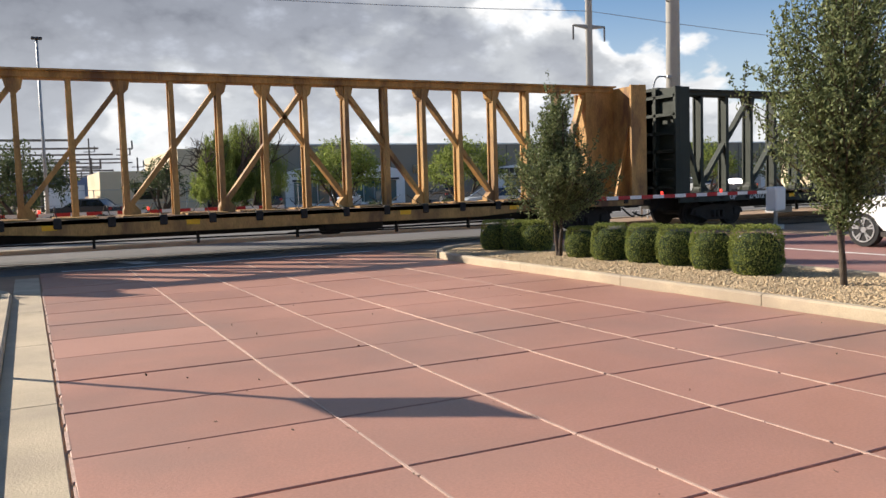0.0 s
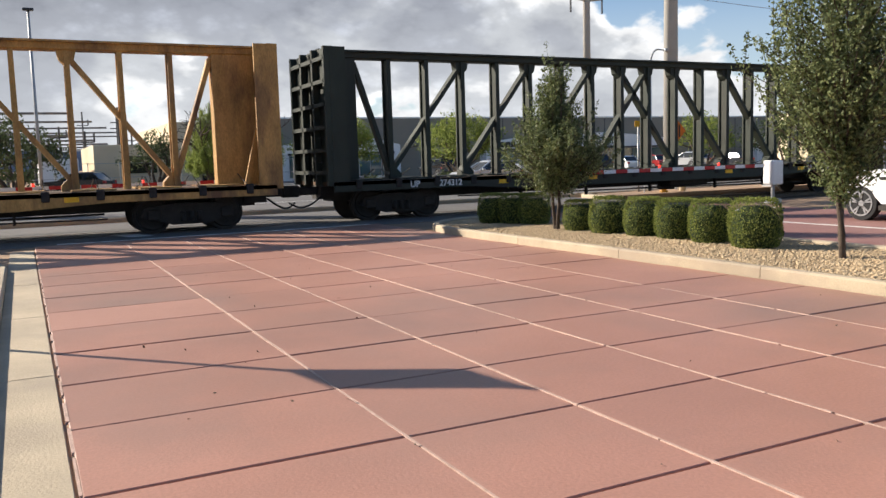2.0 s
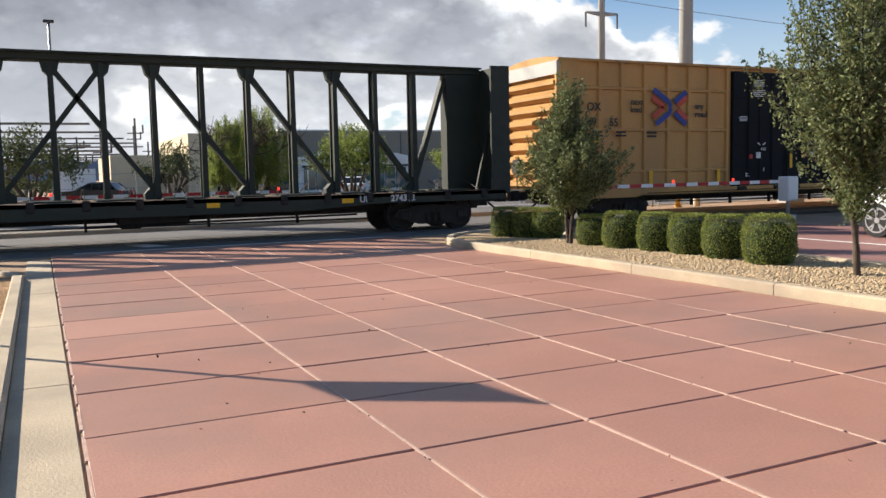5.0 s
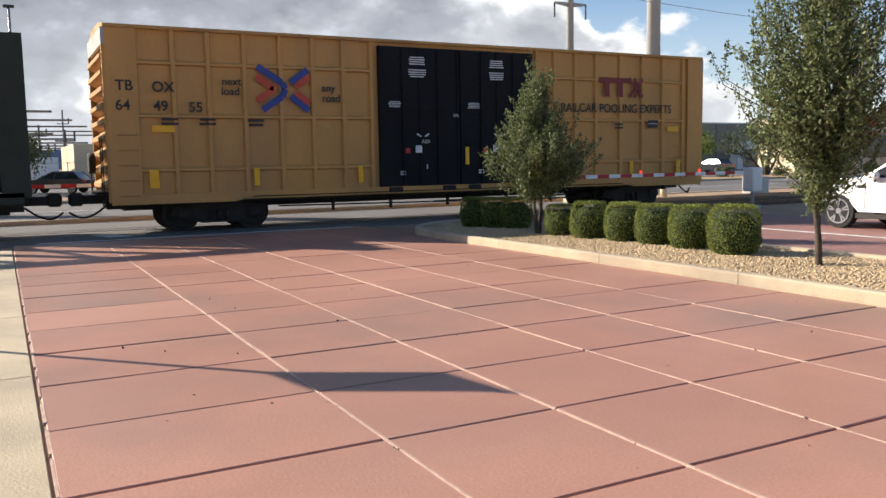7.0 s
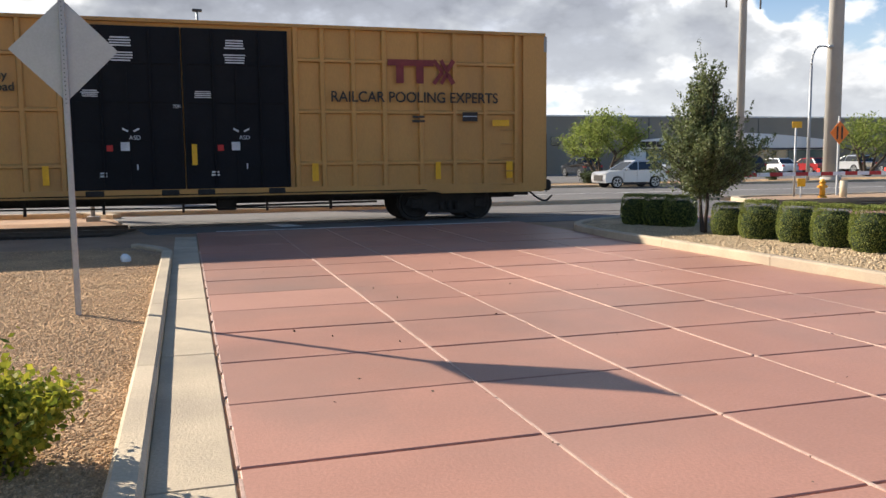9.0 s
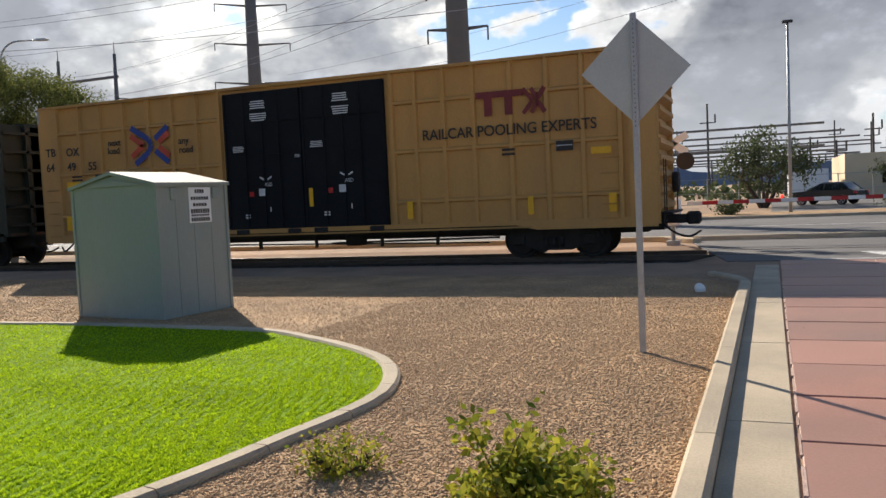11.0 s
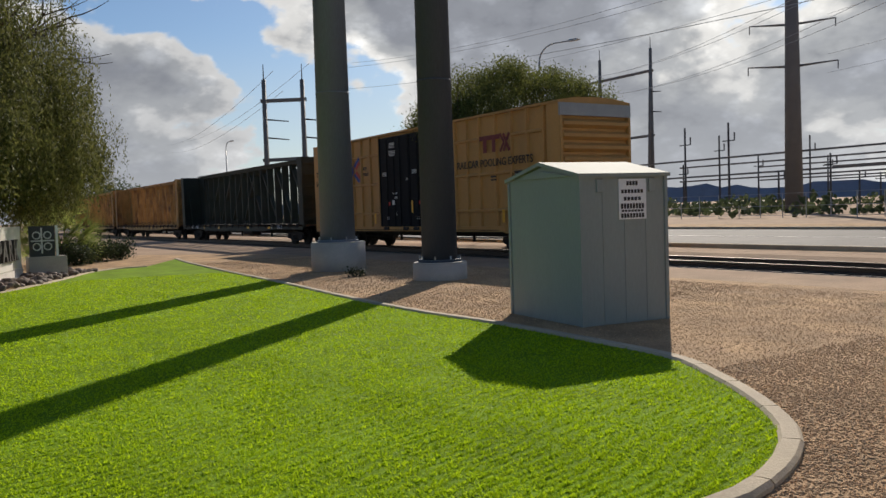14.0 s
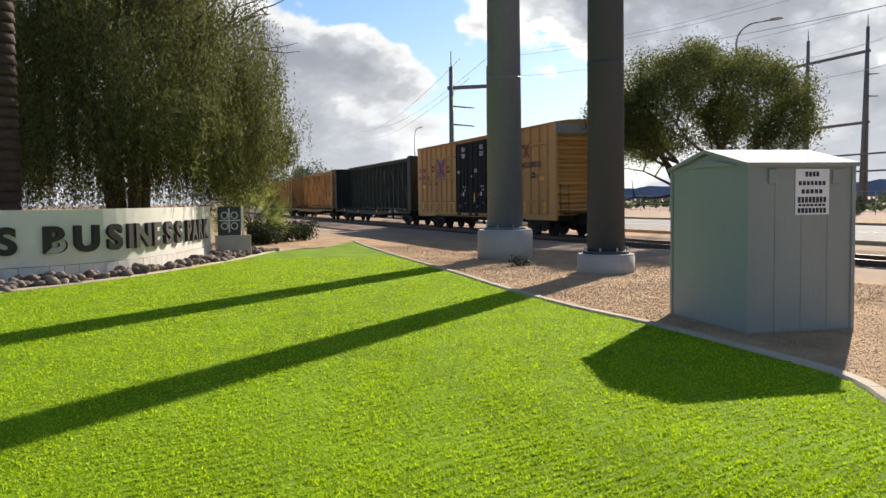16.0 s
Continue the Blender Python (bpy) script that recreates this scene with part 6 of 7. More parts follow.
# ---- vehicles ----
def car(label, at, paint, length=4.4, width=1.8, height=1.5, suv=False, name="car", group="", detail=True):
    """A passenger car heading along its own +x: shell, cabin glass, pillars, lamps, bumpers and wheels."""
    t = thing(name, label, "car", at, group)
    L, W, H, g = length, width / 2, height, 0.2 if not suv else 0.26
    wr = 0.31 if not suv else 0.38
    bh = H * 0.62
    xr, xf = -L * 0.29, L * (0.345 if suv else 0.31)
    arch = wr + 0.06

    def arc(cx):
        return [(cx + arch * math.cos(radians(180 - 180 * k / 8)), wr + arch * math.sin(radians(180 - 180 * k / 8))) for k in range(9)]

    low = [(-L / 2 + 0.05, g + 0.12)] + [(x, max(z, g)) for x, z in arc(xr)] + [(x, max(z, g)) for x, z in arc(xf)] + [(L / 2 - 0.06, g + 0.08)]
    hood = H * (0.60 if not suv else 0.63)
    up = [(L / 2, g + 0.28), (L / 2 - 0.03, hood - 0.12), (L / 2 - 0.2, hood - 0.02), (L * 0.2, bh + 0.03), (-L * 0.44, bh + 0.05), (-L / 2 + 0.02, bh - 0.06), (-L / 2, g + 0.35)]
    bm = bmesh.new()
    prism(bm, low + up, "y", -W, W)
    es = [e for e in bm.edges if abs(e.verts[0].co.y) == W and e.verts[0].co.y == e.verts[1].co.y and max(e.verts[0].co.z, e.verts[1].co.z) > g + 0.2]
    bmesh.ops.bevel(bm, geom=es, offset=0.06, segments=2, affect="EDGES")
    part("body", bm, paint, t)
    roof_f, roof_r = L * 0.02, -L * (0.36 if suv or L < 4.1 else 0.30)
    base_f, base_r = L * 0.235, -L * (0.455 if suv or L < 4.1 else 0.42)
    bm = bmesh.new()
    rings = []
    for x0, x1, y, z in ((base_r, base_f, W - 0.05, bh), (roof_r, roof_f, W - 0.22, H - 0.07)):
        rings.append([bm.verts.new(p) for p in ((x0, -y, z), (x1, -y, z), (x1, y, z), (x0, y, z))])
    for k in range(4):
        bm.faces.new((rings[0][k], rings[0][(k + 1) % 4], rings[1][(k + 1) % 4], rings[1][k]))
    bm.faces.new(rings[1])
    part("cabin_glass", bm, M["glass"], t, "dark tinted windows")
    bm = bmesh.new()
    rings = []
    for x0, x1, y, z in ((roof_r - 0.04, roof_f + 0.05, W - 0.2, H - 0.09), (roof_r + 0.08, roof_f - 0.12, W - 0.3, H)):
        rings.append([bm.verts.new(p) for p in ((x0, -y, z), (x1, -y, z), (x1, y, z), (x0, y, z))])
    for k in range(4):
        bm.faces.new((rings[0][k], rings[0][(k + 1) % 4], rings[1][(k + 1) % 4], rings[1][k]))
    bm.faces.new(rings[1])
    bm.faces.new(rings[0][::-1])
    part("roof", bm, paint, t)
    for s in (-1, 1):
        for (xa, xb) in ((base_f, roof_f), (-0.02 * L, -0.04 * L), (base_r, roof_r)):
            bm = bmesh.new()
            tube(bm, (xa, s * (W - 0.045), bh), (xb, s * (W - 0.215), H - 0.07), 0.035, n=6)
            part("pillar", bm, paint, t)
        bm = bmesh.new()
        box(bm, L * 0.14, L * 0.185, s * W - 0.02 if s > 0 else s * W - 0.16, s * W + 0.16 if s > 0 else s * W + 0.02, bh + 0.02, bh + 0.15, 0.03)
        part("mirror", bm, paint, t)
        bm = bmesh.new()
        box(bm, L / 2 - 0.32, L / 2 - 0.02, min(s * (W - 0.42), s * (W + 0.004)), max(s * (W - 0.42), s * (W + 0.004)), hood - 0.2, hood - 0.09, 0.02)
        part("headlight", bm, M["alloy"], t, "clear headlight")
        bm = bmesh.new()
        box(bm, -L / 2 - 0.005, -L / 2 + 0.16, min(s * (W - 0.22), s * (W + 0.004)), max(s * (W - 0.22), s * (W + 0.004)), bh - 0.22, bh - 0.04, 0.01)
        part("tail_light", bm, M["red_paint"], t, "red tail light")
        if detail:
            bm = bmesh.new()
            for xx in (-L * 0.17, L * 0.06):
                box(bm, xx - 0.09, xx + 0.09, s * W - 0.006, s * W + 0.02, bh - 0.13, bh - 0.1)
            part("door_handle", bm, paint, t)
            bm = bmesh.new()
            for xx in (-L * 0.21, L * 0.0, L * 0.21):
                box(bm, xx - 0.006, xx + 0.006, s * W - 0.004, s * W + 0.003, g + 0.18, bh - 0.04)
            part("door_seam", bm, M["joint"], t)
            bm = bmesh.new()
            box(bm, xr + arch, xf - arch, s * W - 0.03, s * W + 0.012, g - 0.02, g + 0.09)
            part("sill", bm, M["lettering"], t)
        if suv:
            bm = bmesh.new()
            box(bm, L * 0.205, L * 0.25, s * W - 0.004, s * W + 0.008, bh - 0.2, bh - 0.13)
            part("fender_vent", bm, M["lettering"], t)
    bm = bmesh.new()
    box(bm, L / 2 - 0.03, L / 2 + 0.02, -W * 0.6, W * 0.6, g + 0.2, hood - 0.2)
    part("grille", bm, M["lettering"], t)
    for x in (xr, xf):
        for s in (-1, 1):
            y0, y1 = (W - 0.22, W - 0.01) if s > 0 else (-W + 0.01, -W + 0.22)
            bm = bmesh.new()
            tube(bm, (x, y0, wr), (x, y1, wr), wr, n=22)
            wheel = part("wheel", bm, M["rubber"], t)
            bm = bmesh.new()
            ye = y1 if s > 0 else y0
            ins = -0.012 * s
            tube(bm, (x, ye + ins, wr), (x, ye - ins * 0.3, wr), wr * 0.18, n=12)
            for k in range(5):
                a = 1.2566 * k + 0.3
                for da in (-0.16, 0.16):
                    beam(bm, (x + 0.08 * math.cos(a), ye + 0.002 * s, wr + 0.08 * math.sin(a)), (x + wr * 0.7 * math.cos(a + da), ye + 0.002 * s, wr + wr * 0.7 * math.sin(a + da)), 0.03, 0.035)
            for k in range(20):
                a, b = 6.283 * k / 20, 6.283 * (k + 1) / 20
                beam(bm, (x + wr * 0.71 * math.cos(a), ye, wr + wr * 0.71 * math.sin(a)), (x + wr * 0.71 * math.cos(b), ye, wr + wr * 0.71 * math.sin(b)), 0.03, 0.03)
            part("rim", bm, M["alloy"], wheel, "bright alloy rim")
    return t


car("white SUV waiting in the exit lane at the crossing", pose(17.7, 10.75, 0, 0, 0, 90), M["car_white"], 4.85, 2.0, 1.78, True, "suv")
car("silver hatchback standing on the far side of the road", pose(23.65, 41.4, 0, 0, 0, 180), M["car_silver"], 3.9, 1.66, 1.5)
lot = "cars in the far car park"
for i, (x, y, rz, c, l, s) in enumerate([(23.2, 64, 60, "car_white", 4.4, False), (38.5, 60, 200, "car_silver", 4.7, True), (42.6, 60.5, 188, "car_dark", 4.5, False), (45.5, 66, 95, "car_silver", 4.5, False),
                                         (49.5, 66, 90, "car_dark", 4.6, True), (53, 66, 92, "car_white", 4.5, False), (57, 66, 90, "car_red", 4.4, False), (34, 68, 90, "car_dark", 4.6, True),
                                         (17.4, 68, 92, "car_dark", 4.6, True), (62, 66, 88, "car_silver", 4.6, True), (68, 66, 92, "car_dark", 4.6, False), (3.5, 62, 150, "car_dark", 4.5, False)]):
    car({"car_white": "white", "car_silver": "silver", "car_dark": "dark", "car_red": "red"}[c] + (" SUV" if s else " car") + " parked before the warehouse", pose(x, y, 0, 0, 0, rz), M[c], l, 1.8, 1.7 if s else 1.48, s, "parked_car", lot, False)
car("white pickup-sized car parked off the side road", pose(52, 27, 0, 0, 0, 170), M["car_white"], 4.9, 1.9, 1.8, True, "parked_car", "cars by the side road", False)
car("dark car parked off the side road", pose(57.5, 28, 0, 0, 0, 10), M["car_dark"], 4.6, 1.8, 1.5, False, "parked_car", "cars by the side road", False)


# ---- buildings ----
def warehouse():
    t = thing("warehouse", "long grey tilt-up warehouse with pale entrance fronts", "building")
    bm = bmesh.new()
    box(bm, 21.2, 135, 80, 120, -0.1, 6.0)
    part("wall", bm, M["wall_grey"], t)
    bm = bmesh.new()
    box(bm, 21.1, 135.1, 79.92, 120.1, 6.0, 6.14)
    part("parapet", bm, M["wall_pale"], t)
    for x in range(27, 134, 7):
        bm = bmesh.new()
        box(bm, x - 0.04, x + 0.04, 79.97, 80.01, 0.1, 5.95)
        part("panel_joint", bm, M["dark_steel"], t)
    for xc, w in ((28.6, 12.6), (58.5, 27), (93, 15), (122, 14)):
        bm = bmesh.new()
        pts = [(xc - w / 2, -0.1)] + [(xc - w / 2 + w * k / 12, 3.3 + 0.95 * math.sin(math.pi * k / 12)) for k in range(13)] + [(xc + w / 2, -0.1)]
        prism(bm, pts, "y", 78.6, 79.95)
        front = part("entrance_front", bm, M["wall_pale"], t, "pale arched entrance front")
        for k in range(9):
            x = xc - w * 0.43 + k * w * 0.86 / 9
            bm = bmesh.new()
            box(bm, x, x + w * 0.86 / 9 - 0.12, 78.5, 78.62, 0.25, 2.35)
            part("pane", bm, M["teal_glass"], front)
        bm = bmesh.new()
        box(bm, xc - w * 0.44, xc + w * 0.44, 78.3, 78.6, 2.4, 2.6)
        part("canopy", bm, M["dark_steel"], front)
    bm = bmesh.new()
    for k, x in enumerate((46.2, 46.85, 47.5, 48.15)):
        box(bm, x, x + 0.5, 78.45, 78.6, 2.75, 3.35)
    part("sign_bar", bm, M["lettering"], t)
    for x in (36.5, 40, 75, 79):
        bm = bmesh.new()
        box(bm, x, x + 1.0, 79.9, 79.99, 3.0, 3.9)
        part("window", bm, M["glass"], t)
    o = thing("beige_office", "beige stucco office block beside the warehouse", "building")
    bm = bmesh.new()
    box(bm, 12.2, 21.0, 77, 100, -0.1, 5.6)
    part("wall", bm, M["wall_beige"], o)
    bm = bmesh.new()
    box(bm, 5.8, 12.1, 79, 95, -0.1, 3.75)
    part("wing", bm, M["wall_beige"], o)
    for x, z, w in ((8.6, 1.2, 2.4), (14.6, 0.3, 1.2), (18.0, 0.3, 1.2)):
        bm = bmesh.new()
        box(bm, x, x + w, 76.9 if x > 12 else 78.9, 77.02 if x > 12 else 79.02, z, z + 1.5)
        part("window", bm, M["glass"], o)
    s = thing("white_block", "plain white utility building across the road", "building", pose(2.9, 78, 0))
    bm = bmesh.new()
    box(bm, -1.5, 1.6, 0, 6, -0.1, 2.6)
    part("wall", bm, M["white"], s)
    q = thing("far_office", "low far office with a dark window band", "building", pose(85, 42, 0, 0, 0, -35))
    bm = bmesh.new()
    box(bm, -22, 22, 0, 14, -0.1, 5.5)
    part("wall", bm, M["wall_beige"], q)
    bm = bmesh.new()
    box(bm, -21, 21, -0.08, 0.02, 1.4, 3.4)
    part("window", bm, M["glass"], q)


warehouse()


# ---- power lines ----
def arm_pole(label, x, y, r0, r1, h, arms, material, name="power_pole", turn=0.0, base=0.0):
    t = thing(name, label, "utility pole", pose(x, y, 0, 0, 0, turn), "power line poles")
    bm = bmesh.new()
    tube(bm, (0, 0, -0.1), (0, 0, h), r0, r1, n=14)
    part("shaft", bm, material, t)
    for z, w in arms:
        for s in (-1, 1):
            bm = bmesh.new()
            tube(bm, (0, 0, z), (s * w, 0, z + w * 0.06), 0.16, 0.07, n=8)
            a = part("arm", bm, material, t)
            bm = bmesh.new()
            tube(bm, (s * w, 0, z + w * 0.06), (s * w, 0, z + w * 0.06 - 0.9), 0.06, n=6)
            part("insulator", bm, M["dark_steel"], a)
    if base:
        bm = bmesh.new()
        tube(bm, (0, 0, -0.1), (0, 0, base), r0 * 1.25, n=16)
        part("footing", bm, M["concrete"], t)
    return t


road_pole = arm_pole("thick pale concrete power pole at the roadside", 39.15, 43.4, 0.5, 0.36, 34, (), M["pole_far"], base=0.3)
bm = bmesh.new()
tube(bm, (-0.35, 0, 13.3), (-1.5, -0.4, 13.75), 0.06, 0.05, n=8)
arm = part("lamp_arm", bm, M["galv"], road_pole)
bm = bmesh.new()
box(bm, -2.3, -1.45, -0.56, -0.26, 13.66, 13.82, 0.05)
part("lamp_head", bm, M["galv"], arm)
arm_pole("slim pale steel power pole at the roadside", 32.3, 43.4, 0.24, 0.17, 34, ((11.3, 1.2),), M["pole_far"])
arm_pole("tall steel power pole with three pairs of arms", -57.3, 87, 1.0, 0.5, 38, ((16.2, 4.6), (20.8, 4.4), (25.4, 4.2)), M["pole_shade"], turn=35)
arm_pole("thick concrete power pole with short arms", -19.0, 53.5, 0.86, 0.58, 34, ((12.6, 2.0), (15.4, 2.0), (18.2, 2.0)), M["pole_shade"], turn=12, base=2.2)
arm_pole("slim dark wooden power pole", -17.5, 76, 0.22, 0.14, 12.5, ((7.6, 1.3), (9.0, 1.3), (11.0, 1.3)), M["dark_steel"], turn=8)
arm_pole("steel pole in the substation", -62, 120, 0.5, 0.3, 20, (), M["pole_shade"])
arm_pole("thin lamp mast across the road", -7.5, 62, 0.07, 0.05, 9.6, (), M["galv"])


def h_frame(label, x, y, gap, h, n, material, turn, braces=True):
    t = thing("h_frame_tower", label, "power pylon", pose(x, y, 0, 0, 0, turn), "power line frames")
    for k in range(n):
        bm = bmesh.new()
        tube(bm, (k * gap, 0, -0.1), (k * gap, 0, h), 0.3, 0.22, n=8)
        tube(bm, (k * gap, -0.9, -0.1), (k * gap, 0, h * 0.98), 0.24, 0.2, n=8)
        tube(bm, (k * gap, 0, h), (k * gap, 0, h + 1.6), 0.07, 0.04, n=6)
        part("leg", bm, material, t)
    for z in (h * 0.86, h * 0.47):
        bm = bmesh.new()
        beam(bm, (-0.4, 0, z), ((n - 1) * gap + 0.4, 0, z + 0.15), 0.3, 0.36)
        part("crossbeam", bm, material, t)
    if braces:
        for k in range(n - 1):
            for a, b in ((0.25, 0.45), (0.45, 0.25)):
                bm = bmesh.new()
                beam(bm, (k * gap, 0, h * a), ((k + 1) * gap, 0, h * b), 0.16, 0.18)
                part("brace", bm, material, t)
    for k in range(n):
        for z in (0.62, 0.74):
            bm = bmesh.new()
            tube(bm, (k * gap, 0, h * z), (k * gap + 2.4, -0.6, h * z - 0.3), 0.09, 0.05, n=6)
            part("insulator_arm", bm, M["dark_steel"], t)


h_frame("steel H-frame pylon beyond the railway", -82.5, 35.1, 3.9, 15.6, 2, M["pole_shade"], 67)
h_frame("row of tall pylon posts joined by beams", -106, 94.5, 10.4, 23.8, 3, M["pole_shade"], 0, False)


def street_lamp(x, y, h, reach, turn, label):
    t = thing("street_lamp", label, "street lamp", pose(x, y, 0, 0, 0, turn), "street lamps")
    bm = bmesh.new()
    tube(bm, (0, 0, -0.1), (0, 0, h - 1.2), 0.11, 0.08, n=10)
    pts = [(reach * (1 - math.cos(a)) * 0.5, 0, h - 1.2 + 1.2 * math.sin(a)) for a in np.linspace(0, math.pi / 2, 7)]
    for a, b in zip(pts, pts[1:]):
        tube(bm, a, b, 0.06, n=8)
    tube(bm, pts[-1], (reach, 0, h), 0.05, n=8)
    part("pole", bm, M["galv"], t)
    bm = bmesh.new()
    prism(bm, [(reach - 0.1, h - 0.06), (reach - 0.05, h + 0.08), (reach + 0.5, h + 0.08), (reach + 0.75, h), (reach + 0.5, h - 0.06)], "y", -0.16, 0.16)
    part("lamp_head", bm, M["galv"], t)


street_lamp(-48, 43.2, 13.4, 2.6, 20, "curved-arm street lamp across the road")
street_lamp(-120, 43.2, 12.5, 2.6, 0, "curved-arm street lamp far along the road")
street_lamp(37.3, 43.3, 8.4, 1.2, 0, "street lamp beside the roadside pole")
t = thing("light_mast", "thin straight light mast in the planting strip", "street lamp", pose(0.9, 46, 0.1))
bm = bmesh.new()
tube(bm, (0, 0, -0.1), (0, 0, 9.3), 0.09, 0.06, n=8)
part("pole", bm, M["galv"], t)
bm = bmesh.new()
box(bm, -0.25, 0.25, -0.15, 0.15, 9.3, 9.42, 0.03)
part("lamp_head", bm, M["dark_steel"], t)


def wires():
    """Overhead lines in long shallow sags."""
    t = thing("power_lines", "thin dark overhead power lines", "cables", kind="structure")
    rng = random.Random(3)

    def span(a, b, sag, r):
        a, b = Vector(a), Vector(b)
        bm = bmesh.new()
        prev = a
        for k in range(1, 15):
            u = k / 14
            p = a.lerp(b, u) - Vector((0, 0, sag * 4 * u * (1 - u)))
            tube(bm, prev, p, r * 0.75, n=4, caps=False)
            prev = p
        part("cable", bm, M["galv"], t)

    for z in (12.3, 20.2, 21.4, 25.5):
        span((32.3 - 95, 43.0, z + 1.5), (32.3, 43.4, z), 1.6, 0.03)
        span((32.3, 43.4, z), (125, 40, z + 1), 1.8, 0.03)
    for z in (15.2, 17.2, 21.5, 23.5):
        span((-57.3 + 3, 87 + 2, z), (39.15, 43.4, z + 5), 2.5, 0.022)
    for z in (15.8, 18.6):
        for dx in (-2, 2):
            span((-19 + dx, 53.5, z), (-106, 96, z + 4), 3, 0.025)
            span((-19 + dx, 53.5, z), (60, 20 + dx * 2, z + 6), 3, 0.022)
    for z, y in ((16.5, 36), (14.5, 37), (17.5, 40)):
        span((-82, y, z), (-240, y + 30, z + 6), 2, 0.03)
        span((-80, y + 4, z), (-20, 55, z + 2), 2, 0.022)


wires()


def substation():
    """Racks of steel posts and beams in a fenced yard, with cabinets along its front."""
    rng = random.Random(12)
    t = thing("substation", "open-air substation of grey steel racks and posts", "substation")
    for row in range(5):
        y = 92 + row * 16
        x0 = -95 + row * 3
        for k in range(13):
            x = x0 + k * 8.5 + rng.uniform(-1, 1)
            if -50 > x > -60:
                continue
            h = rng.choice((5.5, 7.5, 9.0, 11.5))
            bm = bmesh.new()
            tube(bm, (x, y, -0.1), (x, y, h), 0.16, 0.12, n=6)
            tube(bm, (x - 0.9, y, h * 0.8), (x + 0.9, y, h * 0.8), 0.07, n=5)
            tube(bm, (x + 0.9, y, h * 0.8), (x + 0.9, y, h * 0.8 + 1.0), 0.1, n=5)
            part("mast", bm, M["dark_steel"], t)
        for z in (4.8, 7.0):
            bm = bmesh.new()
            beam(bm, (x0, y, z), (x0 + 100, y, z + 0.3), 0.3, 0.22)
            part("rack_beam", bm, M["pole_shade"], t)
    for x, y in ((-23.5, 56), (-21.3, 56), (-13.5, 60), (-26.5, 62)):
        c = thing("control_cabinet", "beige equipment cabinet by the substation", "cabinet", pose(x, y, 0), "substation cabinets")
        bm = bmesh.new()
        box(bm, -0.9, 0.9, -0.6, 0.6, -0.1, 1.7, 0.03)
        part("body", bm, M["wall_pale"], c)
        bm = bmesh.new()
        box(bm, -0.96, 0.96, -0.66, 0.66, 1.7, 1.78)
        part("lid", bm, M["galv"], c)
    f = thing("yard_fence", "wire yard fence on thin posts", "fence")
    for k in range(60):
        bm = bmesh.new()
        tube(bm, (-110 + k * 2.2, 66, -0.1), (-110 + k * 2.2, 66, 2.1), 0.035, n=6)
        part("post", bm, M["galv"], f)
    for z in (0.2, 1.0, 2.05):
        bm = bmesh.new()
        tube(bm, (-110, 66, z), (20, 66, z), 0.02, n=5)
        part("rail", bm, M["galv"], f)


substation()


def far_scrub():
    """Desert scrub too far off to tell apart: low clumps of small leaves."""
    nr = np.random.default_rng(202)
    pts = []
    for k in range(210):
        x, y = nr.uniform(-170, 15), nr.uniform(62, 175)
        if y < 80 and x > -35:
            continue
        r, h = nr.uniform(1.0, 3.2), nr.uniform(0.7, 2.4)
        n = 70
        a, q = nr.uniform(0, 6.283, n), np.sqrt(nr.random(n))
        pts.append(np.stack([x + np.cos(a) * q * r, y + np.sin(a) * q * r, h * np.sqrt(1 - q * q) * nr.uniform(0.3, 1.0, n) + 0.1], 1))
    ob = new("desert_scrub", leaves_mesh("desert_scrub", np.concatenate(pts), 0.75, M["leaf_far"], nr, 0.0, 0.7))
    tagged(ob, "low dusty green desert scrub far beyond the road", "scrub", kind="stuff")


far_scrub()


def ridge():
    bm = bmesh.new()
    n = 120
    low, high = [], []
    for k in range(n + 1):
        a = radians(-30 + 110 * k / n)
        x, y = -math.sin(a) * 2300, math.cos(a) * 2300
        h = 30 + 70 * max(0, noise.noise(Vector((k * 0.11, 3, 0)))) + 25 * abs(noise.noise(Vector((k * 0.4, 8, 0))))
        low.append(bm.verts.new((x, y, -5)))
        high.append(bm.verts.new((x * 1.02, y * 1.02, h)))
    for k in range(n):
        bm.faces.new((low[k], low[k + 1], high[k + 1], high[k]))
    solid("backdrop", bm, M["mountain"], "hazy blue-grey desert mountains far off", "mountains", "structure")


ridge()


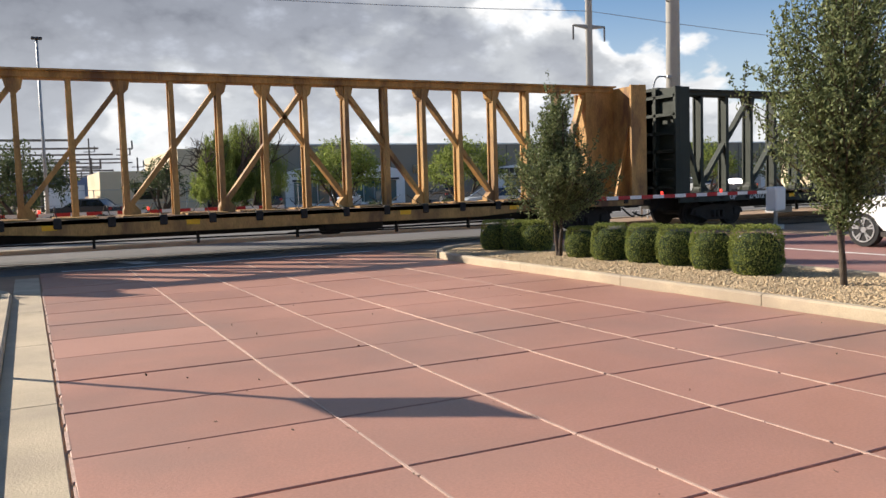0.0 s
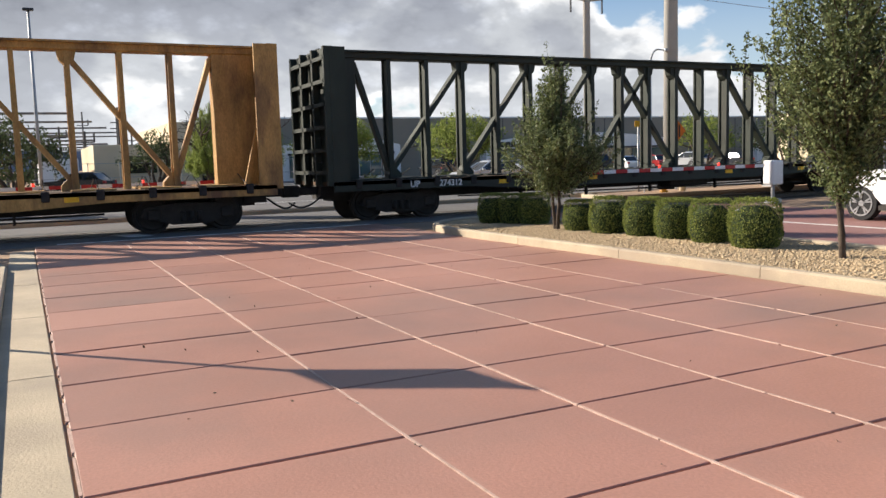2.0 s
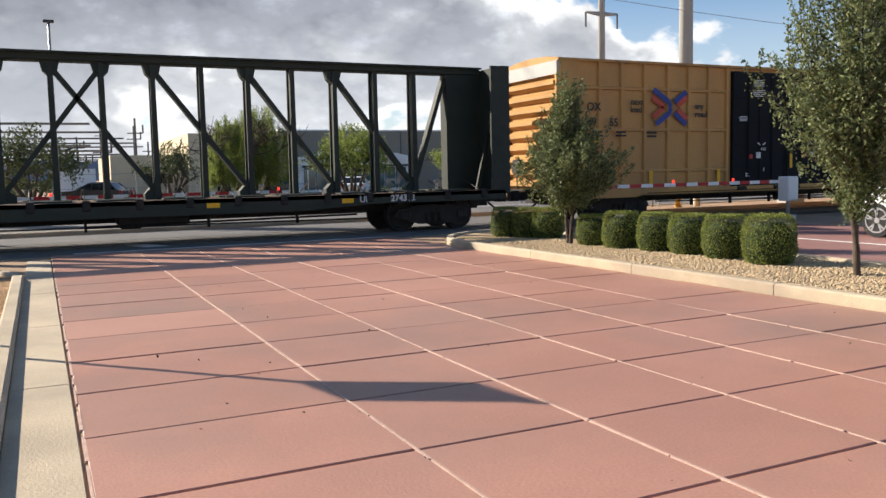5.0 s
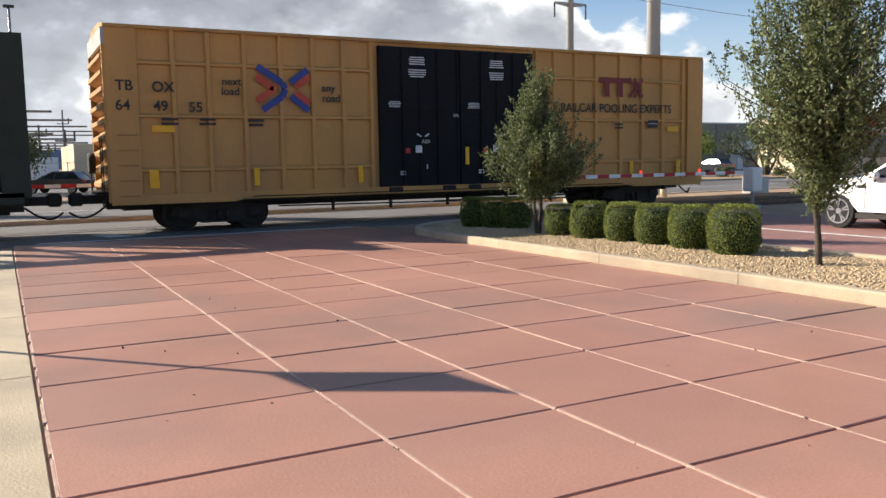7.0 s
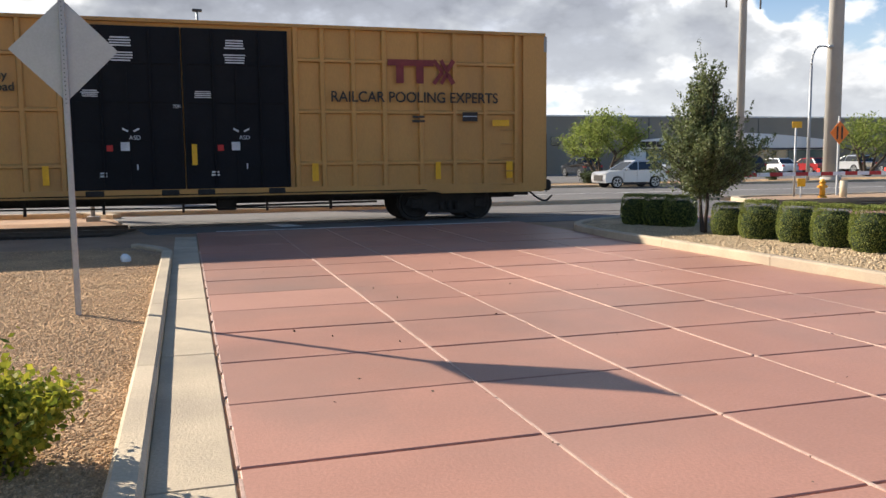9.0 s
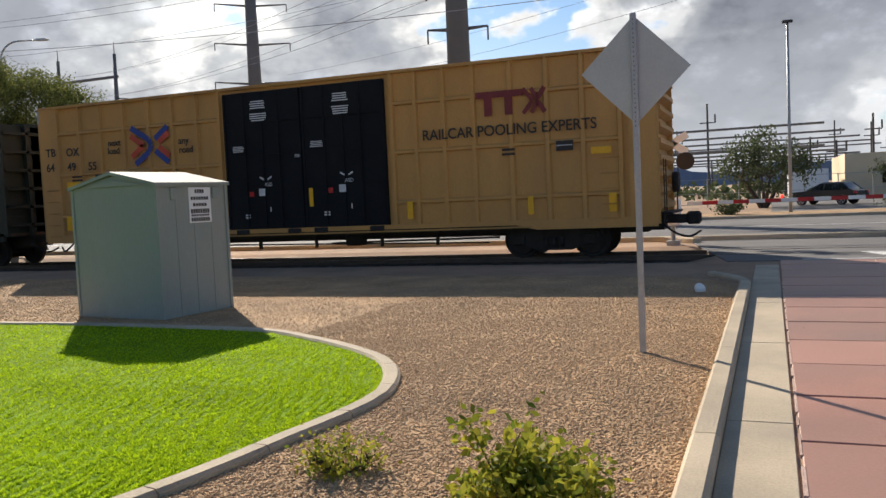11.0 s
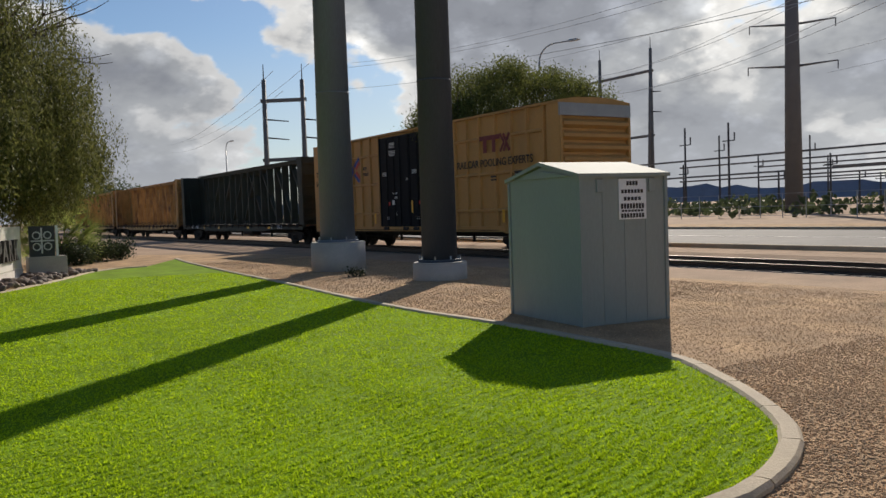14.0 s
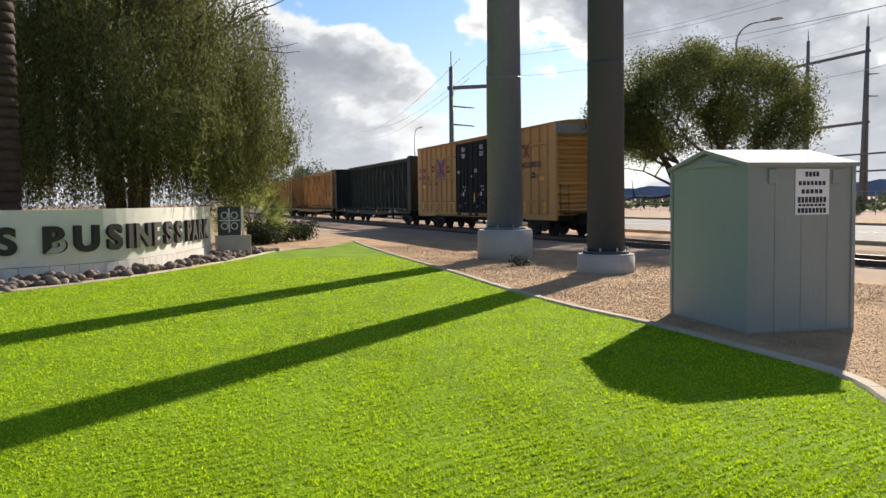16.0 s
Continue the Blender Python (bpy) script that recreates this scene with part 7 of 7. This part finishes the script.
# ---- paving slabs ----
def paving():
    """Square red concrete slabs: dark open joints across the drive, pale sand joints along it."""
    bm = bmesh.new()
    box(bm, 0.125, 8.29, -8.0, 19.98, -0.12, -0.05)
    bed = solid("paving", bm, M["joint"], "red concrete slab paving of the entrance drive", "paving", "structure")
    cols = [(0.145, 1.922)] + [(1.922 + 1.219 * k, 1.922 + 1.219 * (k + 1)) for k in range(5)]
    cols[-1] = (cols[-1][0], 8.285)
    rng = random.Random(2)
    cache = {}

    def slab_mesh(i, v, xa, xb, material):
        """A slab with slightly worn, uneven edges."""
        b = bmesh.new()
        w, gap = (xb - xa) / 2, 0.010 + 0.003 * v
        box(b, -w + (0.008 if i else 0.012), w - 0.008, -0.6103 + gap, 0.6103 - gap, -0.06, 0.0, 0.007)
        return to_mesh("slab", b, material)

    for row in range(-10, 13):
        y = 4.412 + 1.2206 * row
        if y > 19.5:
            break
        for i, (xa, xb) in enumerate(cols):
            key = ("pale" if (row, i) == (4, 0) else "red", i, rng.randrange(2))
            if key not in cache:
                cache[key] = slab_mesh(i, key[2], xa, xb, M["red_pale"] if key[0] == "pale" and i == 0 else M["red"])
            shared("slab", cache[key], bed, pose((xa + xb) / 2, y + 0.6103, rng.uniform(-0.003, 0.003), rng.uniform(-0.12, 0.12), rng.uniform(-0.1, 0.1)))
    for i, (xa, xb) in enumerate(cols):
        # pale filler squeezed up out of the long joints, in uneven lengths
        b = bmesh.new()
        if i == 0:
            y = -7.6
            while y < 16:
                ln = rng.uniform(0.2, 0.7)
                box(b, xa + rng.uniform(-0.004, 0.0), xa + rng.uniform(0.012, 0.02), y, y + ln, -0.06, 0.002)
                y += ln + rng.uniform(0.0, 0.25)
        else:
            y = -7.6
            while y < 19.7:
                ln = rng.uniform(0.35, 1.1)
                w, o = rng.uniform(0.007, 0.0105), rng.uniform(-0.002, 0.002)
                box(b, xa + o - w, xa + o + w, y, min(y + ln, 19.9), -0.06, rng.uniform(0.002, 0.005))
                y += ln + rng.uniform(0.002, 0.03)
        part("sand_joint", b, M["sand"], bed)
    # scattered dry leaves and specks
    nr = np.random.default_rng(77)
    pts = np.stack([nr.uniform(0.3, 8.0, 60), nr.uniform(2.0, 13.0, 60), np.full(60, 0.008)], 1)
    ob = new("fallen_leaves", leaves_mesh("fallen_leaves", pts, 0.035, M["bark"], nr, 0.0, 0.5))
    tagged(ob, "dry fallen leaves scattered on the paving", "leaves", kind="stuff")


paving()


def motions():
    train_motions()


motions()
